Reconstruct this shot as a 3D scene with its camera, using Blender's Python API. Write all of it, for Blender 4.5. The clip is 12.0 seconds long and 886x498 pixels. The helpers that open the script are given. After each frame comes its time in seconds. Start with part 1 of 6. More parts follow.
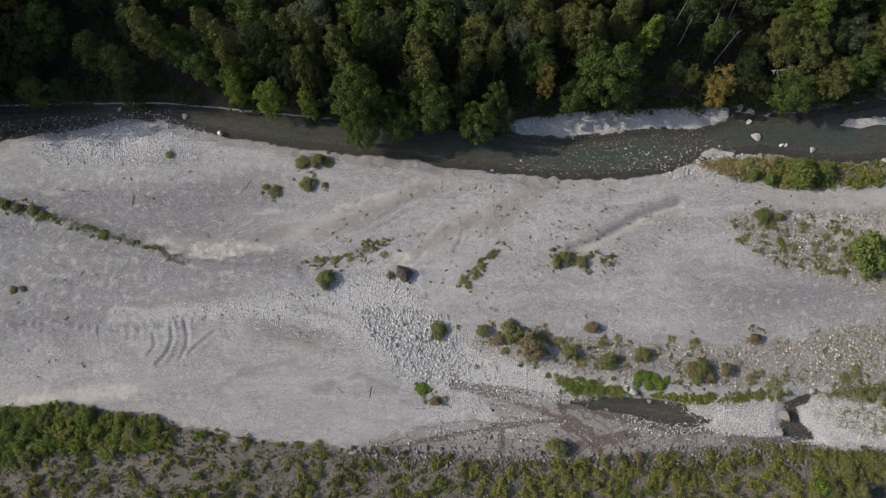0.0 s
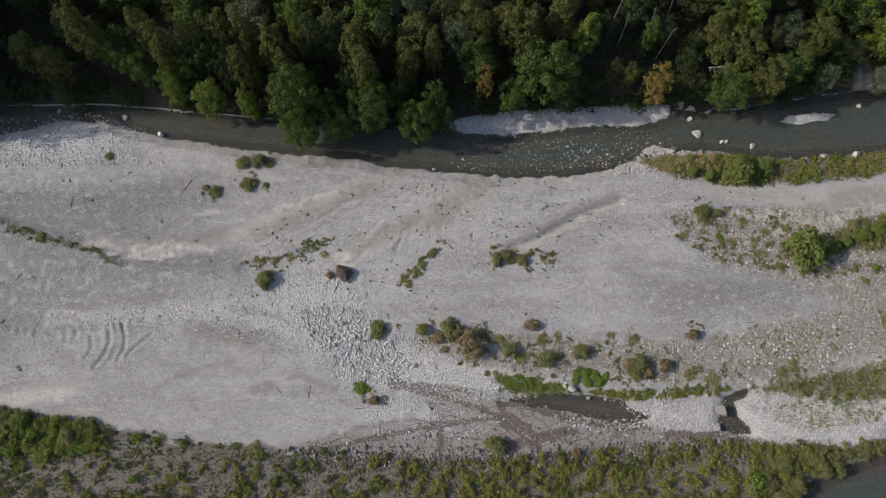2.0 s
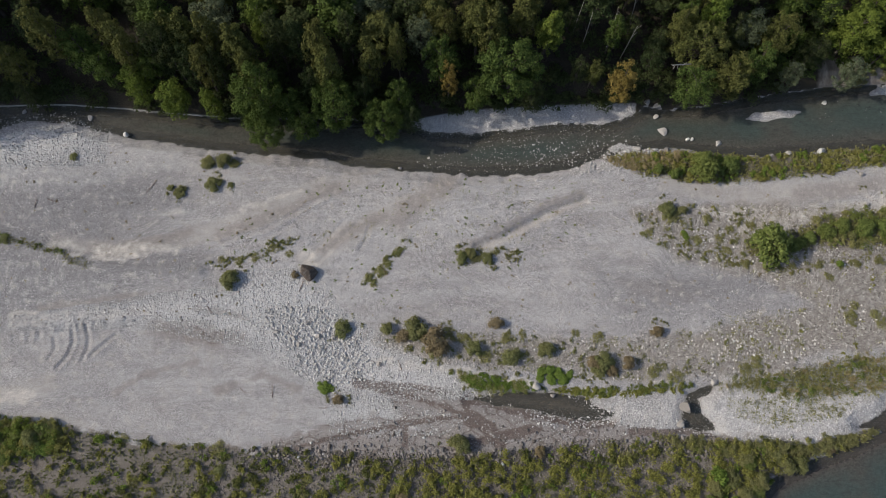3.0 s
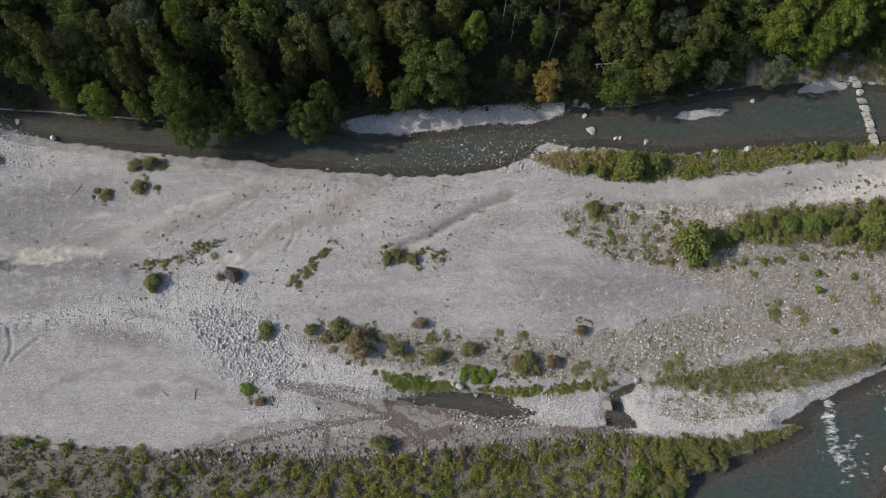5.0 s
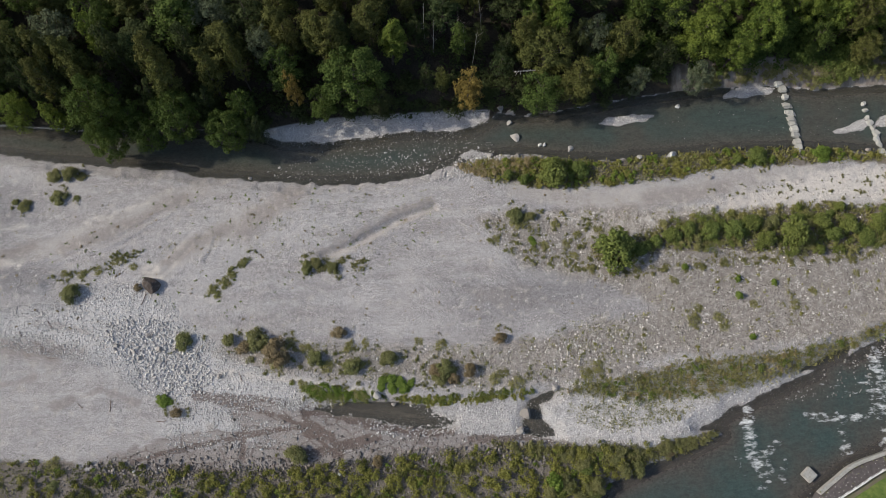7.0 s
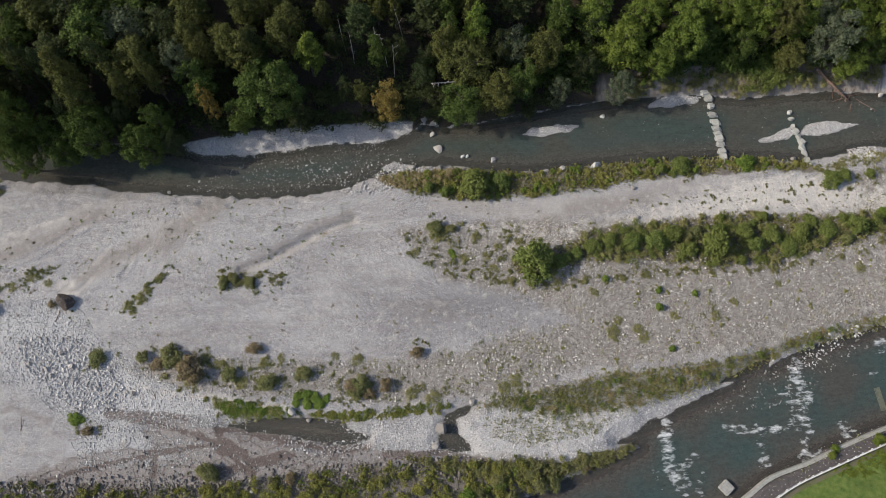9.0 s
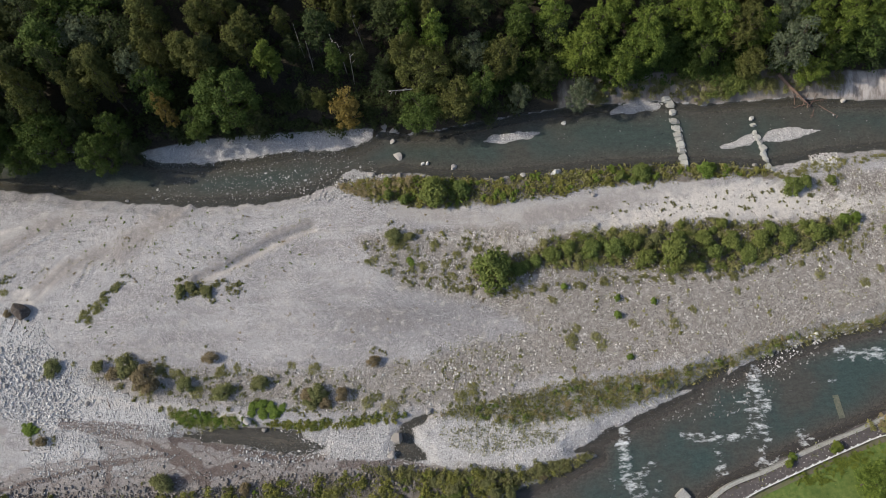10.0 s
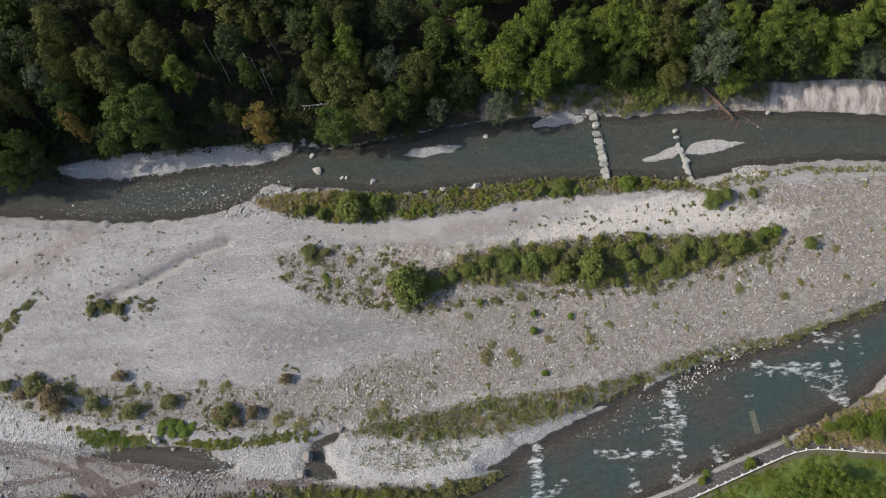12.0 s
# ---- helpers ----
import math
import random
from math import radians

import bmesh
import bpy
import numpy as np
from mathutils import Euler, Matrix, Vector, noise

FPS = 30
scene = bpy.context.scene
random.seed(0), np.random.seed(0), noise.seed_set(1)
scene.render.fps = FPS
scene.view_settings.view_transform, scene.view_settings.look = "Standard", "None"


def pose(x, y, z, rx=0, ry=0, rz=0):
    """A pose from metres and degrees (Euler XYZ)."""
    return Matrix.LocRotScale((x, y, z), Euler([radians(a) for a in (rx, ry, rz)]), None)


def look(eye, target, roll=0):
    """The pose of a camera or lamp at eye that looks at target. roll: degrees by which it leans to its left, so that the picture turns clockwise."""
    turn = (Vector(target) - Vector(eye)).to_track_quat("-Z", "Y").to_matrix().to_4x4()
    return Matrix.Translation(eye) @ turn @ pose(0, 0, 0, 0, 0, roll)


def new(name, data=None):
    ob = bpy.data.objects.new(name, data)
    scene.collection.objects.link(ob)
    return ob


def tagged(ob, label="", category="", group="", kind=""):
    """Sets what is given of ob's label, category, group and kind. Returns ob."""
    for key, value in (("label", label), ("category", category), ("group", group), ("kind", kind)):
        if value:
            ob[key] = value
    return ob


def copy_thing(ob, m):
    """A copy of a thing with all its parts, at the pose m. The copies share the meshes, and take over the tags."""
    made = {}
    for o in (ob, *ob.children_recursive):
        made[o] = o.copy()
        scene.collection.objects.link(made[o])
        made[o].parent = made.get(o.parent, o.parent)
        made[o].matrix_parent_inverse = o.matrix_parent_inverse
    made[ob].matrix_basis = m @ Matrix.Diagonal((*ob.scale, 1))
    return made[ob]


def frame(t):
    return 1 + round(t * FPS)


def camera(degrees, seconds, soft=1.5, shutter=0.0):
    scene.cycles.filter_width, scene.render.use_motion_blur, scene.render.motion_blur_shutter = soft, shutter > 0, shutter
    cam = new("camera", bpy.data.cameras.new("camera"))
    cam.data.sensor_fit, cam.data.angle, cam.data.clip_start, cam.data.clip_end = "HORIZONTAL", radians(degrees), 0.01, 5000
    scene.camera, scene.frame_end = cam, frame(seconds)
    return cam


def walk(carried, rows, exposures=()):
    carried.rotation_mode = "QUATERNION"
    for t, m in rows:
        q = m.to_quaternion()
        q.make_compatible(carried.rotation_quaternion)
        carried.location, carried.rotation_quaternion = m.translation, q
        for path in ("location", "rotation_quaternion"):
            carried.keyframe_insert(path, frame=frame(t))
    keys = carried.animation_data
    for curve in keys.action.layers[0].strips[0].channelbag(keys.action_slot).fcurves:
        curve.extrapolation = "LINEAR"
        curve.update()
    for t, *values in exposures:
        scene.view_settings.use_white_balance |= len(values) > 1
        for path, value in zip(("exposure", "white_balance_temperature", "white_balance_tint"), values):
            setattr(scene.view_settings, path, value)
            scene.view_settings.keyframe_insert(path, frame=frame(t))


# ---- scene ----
cam = camera(63.6, 12.0, soft=0.4)
METRES, EYE, TILT, LEAN, TURN = 78.0, 124.4, -74.0, 0.0, 0.0
ROWS = [
    (0.0, 0.0, 0.0, 0.0, 0.0, 0.0, -0.0),
    (0.5, 0.0241, -0.0005, -0.0016, -0.23, 0.06, 0.11),
    (1.0, 0.0518, -0.0003, -0.0035, -0.41, 0.1, 0.23),
    (1.5, 0.0822, 0.0002, -0.0056, -0.6, 0.13, 0.35),
    (2.0, 0.115, 0.0003, -0.0085, -0.79, 0.18, 0.56),
    (2.5, 0.15, 0.0001, -0.0109, -0.96, 0.2, 0.74),
    (3.0, 0.1863, -0.0005, -0.013, -1.11, 0.2, 0.9),
    (5.0, 0.3474, -0.0064, -0.0161, -1.49, 0.22, 1.41),
    (5.5, 0.3906, -0.0078, -0.0146, -1.6, 0.25, 1.52),
    (6.0, 0.4341, -0.0082, -0.0123, -1.69, 0.28, 1.64),
    (6.5, 0.4783, -0.008, -0.009, -1.75, 0.29, 1.77),
    (7.0, 0.5225, -0.0074, -0.0037, -1.83, 0.28, 1.89),
    (9.0, 0.7061, -0.0021, 0.0186, -2.02, 0.33, 2.34),
    (9.5, 0.7532, -0.001, 0.0264, -2.08, 0.31, 2.42),
    (10.0, 0.8009, 0.0001, 0.0343, -2.12, 0.29, 2.5),
    (10.5, 0.8491, 0.0013, 0.0424, -2.17, 0.24, 2.56),
    (11.0, 0.8973, 0.0024, 0.05, -2.2, 0.22, 2.61),
    (11.5, 0.9454, 0.0037, 0.0575, -2.24, 0.2, 2.66),
    (12.0, 0.9935, 0.005, 0.065, -2.25, 0.17, 2.71),
]
walk(cam, [(t, pose(0, 0, EYE, TILT, LEAN, TURN) @ pose(METRES * x, METRES * y, METRES * z, 90 + pitch, roll, yaw)) for t, x, y, z, yaw, pitch, roll in ROWS],
     exposures=[(0.0, 0.18), (5.5, 0.25), (12.0, 0.41)])

# ---- daylight: low sun from the west, clear sky ----
SUN_ELEVATION, SUN_FROM = radians(34), Vector((-1.0, 0.04, 0.0)).normalized()
world = bpy.data.worlds.new("world")
scene.world = world
world.use_nodes = True
wn = world.node_tree
sky = wn.nodes.new("ShaderNodeTexSky")
sky.sky_type, sky.sun_disc, sky.sun_elevation = "NISHITA", False, SUN_ELEVATION
sky.sun_rotation = math.atan2(SUN_FROM.x, SUN_FROM.y) % (2 * math.pi)
sky.dust_density = 2.0
wn.nodes["Background"].inputs["Strength"].default_value = 0.115
wn.links.new(sky.outputs["Color"], wn.nodes["Background"].inputs["Color"])
sun = new("sun", bpy.data.lights.new("sun", "SUN"))
sun.data.energy, sun.data.angle, sun.data.color = 2.75, radians(0.6), (1.0, 0.928, 0.805)
up = Vector((0, 0, 1))
sun.matrix_world = look(SUN_FROM * math.cos(SUN_ELEVATION) + up * math.sin(SUN_ELEVATION), (0, 0, 0))


# ---- arithmetic for the terrain ----
def value_noise(x, y, seed=0):
    ix, iy = np.floor(x).astype(np.int64), np.floor(y).astype(np.int64)
    fx, fy = x - ix, y - iy
    fx, fy = fx * fx * (3 - 2 * fx), fy * fy * (3 - 2 * fy)

    def h(a, b):
        n = (a * 374761393 + b * 668265263 + seed * 974634777) & 0xFFFFFFFF
        n = ((n ^ (n >> 13)) * 1274126177) & 0xFFFFFFFF
        return ((n ^ (n >> 16)) & 0xFFFF) / 65535.0
    a, b, c, d = h(ix, iy), h(ix + 1, iy), h(ix, iy + 1), h(ix + 1, iy + 1)
    return a + (b - a) * fx + (c - a) * fy + (a - b - c + d) * fx * fy


def fbm(x, y, size, octaves=3, seed=0):
    total, amp, norm = 0.0, 1.0, 0.0
    for k in range(octaves):
        total = total + amp * value_noise(x / size * 2 ** k, y / size * 2 ** k, seed + k)
        norm, amp = norm + amp, amp * 0.5
    return total / norm - 0.5


def smooth(a, b, v):
    t = np.clip((v - a) / (b - a), 0, 1)
    return t * t * (3 - 2 * t)


def line_distance(x, y, pts, closed=False):
    p = np.array([q[:2] for q in pts], float)
    q = np.roll(p, -1, 0) if closed else p[1:]
    best = np.full(x.shape, 1e9)
    for (ax, ay), (bx, by) in zip(p, q):
        dx, dy = bx - ax, by - ay
        t = np.clip(((x - ax) * dx + (y - ay) * dy) / (dx * dx + dy * dy + 1e-9), 0, 1)
        np.minimum(best, (x - ax - t * dx) ** 2 + (y - ay - t * dy) ** 2, out=best)
    return np.sqrt(best)


def within(x, y, pts):
    p = np.array([q[:2] for q in pts], float)
    ins = np.zeros(x.shape, bool)
    for (ax, ay), (bx, by) in zip(p, np.roll(p, -1, 0)):
        if ay != by:
            ins ^= ((ay > y) != (by > y)) & (x < (bx - ax) * (y - ay) / (by - ay) + ax)
    return ins


def inward(x, y, pts):
    """Signed distance to a closed outline, positive inside."""
    d = line_distance(x, y, pts, True)
    return np.where(within(x, y, pts), d, -d)


def curve_through(pts, step=0.6):
    p = [np.array(q[:2], float) for q in pts]
    p = [2 * p[0] - p[1]] + p + [2 * p[-1] - p[-2]]
    out = []
    for a, b, c, d in zip(p, p[1:], p[2:], p[3:]):
        n = max(1, int(np.linalg.norm(c - b) / step))
        for k in range(n):
            t = k / n
            out.append(0.5 * (2 * b + (c - a) * t + (2 * a - 5 * b + 4 * c - d) * t * t + (3 * b - a - 3 * c + d) * t ** 3))
    out.append(p[-2])
    return out


# ---- plan: outlines in metres ----
NORTH_LEVEL, SOUTH_LEVEL, POOL_LEVEL = -0.95, -1.25, -0.62
north_river = ([(-205.2, 407.9), (-129.4, 131.5), (-108.3, 73.1), (-99.4, 61.5), (-91.2, 58.3), (-84.5, 57.1), (-78.3, 58.8), 
    (-71.8, 59.0), (-66.6, 60.4), (-60.8, 62.2), (-54.3, 61.6), (-49.2, 60.1), (-41.5, 58.1), (-33.8, 57.0), 
    (-26.2, 55.5), (-17.6, 54.6), (-10.1, 53.8), (-4.7, 53.1), (0.6, 51.7), (7.0, 51.3), (15.5, 50.2), 
    (24.0, 49.6), (33.5, 49.6), (40.0, 50.5), (44.9, 51.9), (49.3, 53.4), (55.3, 54.2), (60.7, 54.8), (67.0, 53.5)]
    + [(76.5, 52.8), (89.4, 53.6), (101.3, 54.2), (113.2, 54.1), (123.0, 53.6), (129.9, 52.6), (137.9, 54.2), 
    (144.1, 55.0), (150.9, 55.4), (159.9, 55.8), (169.6, 54.9), (190.9, 52.9), (484.9, 45.3)]
    + [(498.7, 60.5), (193.9, 63.8), (172.0, 65.1), (164.4, 65.8), (153.1, 66.6), (145.2, 67.0), (137.3, 67.6), 
    (128.3, 67.3), (120.3, 66.7), (112.6, 68.0), (102.5, 67.7), (91.4, 67.0), (83.6, 66.1), (74.8, 64.6), 
    (66.1, 63.2), (60.7, 62.9), (56.9, 63.8)]
    + [(55.1, 62.3), (52.2, 60.5), (47.8, 59.8), (42.9, 60.2), (36.4, 59.7), (30.9, 59.0), (24.4, 58.3), (15.8, 58.5), 
    (11.5, 60.3), (1.7, 61.5), (-9.1, 61.7), (-20.0, 62.1), (-24.4, 62.3), (-33.2, 63.2), (-42.0, 64.1), 
    (-49.7, 64.9), (-56.3, 65.3), (-67.2, 65.2), (-77.1, 65.0), (-85.8, 64.7), (-91.3, 65.2), (-97.4, 68.1), 
    (-105.4, 80.7), (-120.7, 131.5), (-190.5, 407.9)])
south_river = ([(32.1, -153.3), (66.8, -14.8), (69.4, -8.0), (72.0, -5.4), (75.5, -4.3), (80.6, -2.4), (85.2, -1.0), 
    (91.5, 1.6), (88.1, 2.5), (94.6, 5.9), (102.1, 8.7), (110.3, 11.9), (107.2, 11.8), (111.1, 13.5), 
    (116.7, 15.7)]
    + [(116.6, 14.2), (123.0, 16.8), (132.6, 19.1), (136.9, 20.3), (144.5, 21.8), (153.4, 24.4), (163.5, 28.1), 
    (186.6, 36.7), (491.6, 51.6)]
    + [(471.8, 29.8), (183.0, 23.9), (164.2, 16.7), (160.2, 14.1), (156.7, 11.4), (152.2, 9.2), (145.5, 6.6), 
    (138.0, 3.9), (130.6, 1.6), (125.4, -0.2), (116.1, -3.8)]
    + [(113.6, -4.4), (109.7, -6.6), (106.6, -8.6), (104.4, -10.4), (99.2, -16.2), (56.8, -154.9)])
south_land = ([(471.8, 29.8), (183.0, 23.9), (164.2, 16.7), (160.2, 14.1), (156.7, 11.4), (152.2, 9.2), (145.5, 6.6), 
    (138.0, 3.9), (130.6, 1.6), (125.4, -0.2), (116.1, -3.8)]
    + [(113.6, -4.4), (109.7, -6.6), (106.6, -8.6), (104.4, -10.4), (99.2, -16.2), (56.8, -154.9)] + [(160.0, -800.0), (900.0, -800.0)])
mud_pool = [(20.9, 8.5), (24.9, 9.7), (30.7, 9.4), (36.5, 9.1), (40.8, 8.3), (43.5, 6.4), (46.0, 5.7), (44.7, 4.2), 
    (41.4, 4.3), (37.1, 4.8), (31.4, 6.2), (24.7, 7.4)]
boulder_pool = [(57.8, 6.4), (58.7, 8.5), (61.0, 9.7), (63.8, 10.0), (62.8, 8.7), (60.7, 7.6), (60.6, 5.4), (62.8, 3.6), 
    (63.1, 2.2), (59.8, 2.3), (57.5, 3.1), (56.9, 4.8)]
river_middle = ([(-363.9, 56.2), (-98.1, 60.7), (-85.2, 61.1), (-66.9, 62.8), (-52.8, 63.3), (-41.7, 61.3), (-24.2, 59.1), 
    (-4.7, 57.4), (12.5, 55.3), (33.9, 54.4), (55.8, 58.5), (67.6, 58.5)]
    + [(76.7, 58.9), (89.8, 60.0), (114.0, 61.0), (140.8, 61.3), (170.8, 60.0), (491.7, 52.8)])
islands = [[(122.4, 57.6), (125.3, 58.7), (129.4, 60.2), (130.0, 59.2), (128.0, 58.0), (124.5, 57.3)], [(130.5, 58.5), (132.2, 60.3), (136.5, 61.2), (142.6, 60.3), (139.3, 59.3), (133.6, 58.3)],
    [(76.4, 60.6), (79.6, 62.0), (84.5, 62.3), (87.2, 62.0), (84.4, 61.0), (80.0, 60.2)], [(54.1, 54.0), (51.1, 53.8), (48.8, 54.7), (51.3, 55.9), (55.3, 54.7)],
    [(101.8, 65.7), (103.6, 67.4), (108.1, 67.8), (112.5, 67.5), (111.3, 66.3), (106.7, 65.5)]]
cobble_fans = [[(-66.1, 59.9), (-59.9, 62.0), (-52.2, 61.2), (-45.5, 58.3), (-47.3, 54.6), (-54.5, 52.9), (-64.0, 52.1), 
    (-72.7, 54.0), (-77.5, 56.9)]]
cobble_fans += [[(-58.2, 23.1), (-45.4, 24.9), (-34.5, 26.6), (-22.5, 27.6), (-16.6, 30.7), (-9.5, 31.8), (-4.9, 28.4), (-1.9, 23.3), (4.5, 19.3), (10.4, 15.4), (17.1, 12.0), (21.8, 8.2), (15.0, 8.5), (7.3, 9.1), (0.6, 10.1), (-5.7, 12.7), (-10.2, 15.4), (-14.2, 18.1), (-20.2, 19.5), (-31.2, 21.9), (-38.2, 22.9), (-48.1, 22.1)]]
cobble_fans += [[(29.9, 6.4), (45.3, 7.7), (55.0, 7.3), (65.0, 9.5), (74.7, 8.7), (94.4, 8.1), (109.1, 11.7), (95.1, 5.9), 
    (86.6, 2.0), (81.5, 0.2), (64.2, 0.6), (52.8, 3.1), (41.3, 3.5)]]
cobble_fans += [[(12.4, 57.5), (11.4, 61.0), (23.4, 62.8), (34.3, 63.4), (45.1, 63.8), (54.9, 64.0), (54.6, 61.4), (47.4, 59.0), 
    (36.1, 59.0), (24.2, 57.5)]]
cobble_fans += [[(0.6, 9.6), (11.2, 7.7), (21.6, 5.4), (16.7, 2.6), (7.2, 2.2), (-2.3, 3.1), (-4.2, 6.8)]]
# sand tracks; the 0.6 wide one paints the groove's sunlit edge
sand_and_lit_scarp = [([(14.3, 13.9), (22.0, 12.7), (30.6, 10.4)], 1.0), ([(-1.4, 15.4), (4.5, 14.9), (11.3, 14.4)], 0.9)] + [([(-51.7, 37.1), (-44.4, 35.8), (-36.3, 36.0), (-27.2, 38.3), (-17.0, 42.0), (-6.7, 46.9), (0.6, 49.1)], 2.6), ([(-6.5, 32.6), (-2.5, 36.8), (6.8, 41.7), (15.3, 46.1), (18.0, 48.0)], 3.0),
    ([(-81.5, 9.2), (-66.1, 9.6), (-56.6, 10.6), (-51.0, 12.3)], 2.6), ([(24.1, 35.0), (30.4, 37.9), (35.8, 40.9), (43.9, 44.2)], 0.6), ([(-8.6, 34.2), (-6.3, 33.4), (-7.3, 29.5)], 1.2),
    ([(59.7, 47.5), (67.9, 45.4), (76.1, 43.9), (89.8, 45.7), (103.7, 47.9), (116.7, 49.2)], 3.2),
    ([(-58.0, 6.3), (-51.3, 7.0), (-43.5, 5.4)], 1.0)]
white_sand = [(63.7, 40.8), (71.9, 42.0), (80.1, 40.3), (90.6, 42.7), (101.3, 44.9), (114.4, 48.2), (127.6, 49.8), 
    (140.0, 46.6), (150.6, 45.0), (147.9, 42.4), (137.0, 41.9), (121.2, 43.1), (105.2, 41.4), (96.7, 40.2), 
    (84.1, 38.2), (73.9, 39.2)]
brown_cobbles = [[(51.5, 41.9), (59.6, 42.6), (72.0, 43.1), (94.7, 41.9), (137.2, 42.6), (137.2, 49.0), (143.0, 51.3), 
    (168.4, 52.2), (262.1, 48.8), (253.4, 28.7), (162.7, 27.9), (144.1, 23.1), (128.2, 20.4), (114.6, 17.2), 
    (87.6, 14.7), (67.1, 13.9), (59.4, 17.2), (73.2, 21.3), (83.2, 23.3), (73.5, 29.3), (59.5, 32.1)],
    [(1.6, 20.1), (21.4, 20.1), (41.0, 18.5), (60.9, 19.3), (71.3, 22.8), (81.3, 23.3), (79.1, 10.6), (50.0, 10.6), 
    (21.1, 13.5), (6.5, 17.2)]]
mud = [[(6.4, 10.8), (17.0, 9.2), (21.9, 9.8), (26.6, 8.1), (37.8, 4.5), (45.4, 3.8), (49.1, 2.4), (44.2, 1.1), 
    (30.0, 1.2), (20.4, 0.3), (11.1, 3.8), (1.5, 2.6), (-8.9, 1.0), (-13.7, 1.5), (-2.3, 4.3), (9.2, 6.1)],
    [(-34.2, 22.1), (-28.2, 21.8), (-18.2, 19.5), (-22.1, 18.7), (-31.1, 20.1)], [(-13.7, 1.2), (11.1, 3.5), (20.5, 1.2), (49.1, 2.6), (63.0, 0.3), (48.5, -2.4), (10.9, -3.3), (-17.3, -2.4)]]
grass_north = [(48.2, 52.8), (55.5, 53.5), (66.0, 53.5), (76.5, 52.5), (89.2, 53.3), (101.0, 54.1), (112.9, 54.2), (123.6, 53.7), (131.0, 52.5), (132.0, 50.4), (125.6, 50.9), (112.6, 51.1), (101.8, 50.5), (89.0, 49.0), (78.4, 47.7), (63.8, 47.5), (53.4, 49.6)]
grass_far = [(131.0, 50.8), (139.1, 53.5), (150.2, 54.4), (168.8, 53.8), (188.8, 52.2), (188.5, 51.0), (168.5, 52.6), 
    (150.0, 53.0), (140.9, 51.5), (134.0, 49.5)]
dry_bank = [(137.5, 3.7), (144.8, 6.3), (151.4, 8.9), (155.8, 10.8), (162.1, 11.7), (165.5, 4.7), (159.8, 2.0), 
    (150.0, 2.6), (145.2, 3.2)]
thicket = [(71.7, 35.1), (82.0, 37.0), (87.3, 39.9), (99.9, 41.5), (119.0, 42.4), (131.6, 41.0), (146.8, 42.2), 
    (143.9, 38.4), (136.0, 35.8), (119.9, 33.2), (109.4, 32.9), (94.1, 34.5), (80.8, 33.9), (77.6, 31.4), 
    (72.7, 33.3)]
grass_south = [(63.2, 9.6), (76.7, 12.0), (88.5, 14.2), (102.4, 14.9), (115.6, 17.1), (128.3, 20.6), (144.0, 22.8), 
    (162.6, 27.7), (162.3, 26.3), (143.7, 21.1), (132.1, 19.4), (120.6, 16.8), (114.2, 14.2), (101.9, 10.6), 
    (90.0, 8.0), (78.4, 7.7)]
grass_spit = [(50.8, 1.9), (64.1, 0.4), (75.6, -0.6), (83.5, 0.7), (91.5, 2.1), (86.2, -0.8), (75.4, -2.6), (59.2, -1.2)]
scrub_south = ([(-162.8, 9.6), (-94.7, 7.5), (-75.4, 7.1), (-65.8, 7.6), (-58.0, 6.9), (-48.2, 5.2), (-38.5, 3.4), 
    (-30.8, 2.0), (-21.2, 1.3), (-13.6, 0.8), (1.5, -0.8), (20.4, -1.0), (39.4, 0.3), (48.9, 0.8), (63.1, 0.6), 
    (74.2, 0.6)]
    + [(83.3, -1.1), (80.2, -2.3), (71.7, -5.4), (69.1, -7.9), (66.5, -14.6), (50.8, -55.6)] + [(-139.0, -55.2)])
green_corner = [(-104.3, 7.7), (-75.4, 7.1), (-65.8, 7.6), (-58.0, 6.9), (-47.2, 4.9), (-46.0, 2.6), (-51.5, 0.3), 
    (-60.1, 0.8), (-68.3, -1.0), (-102.0, -2.4)]


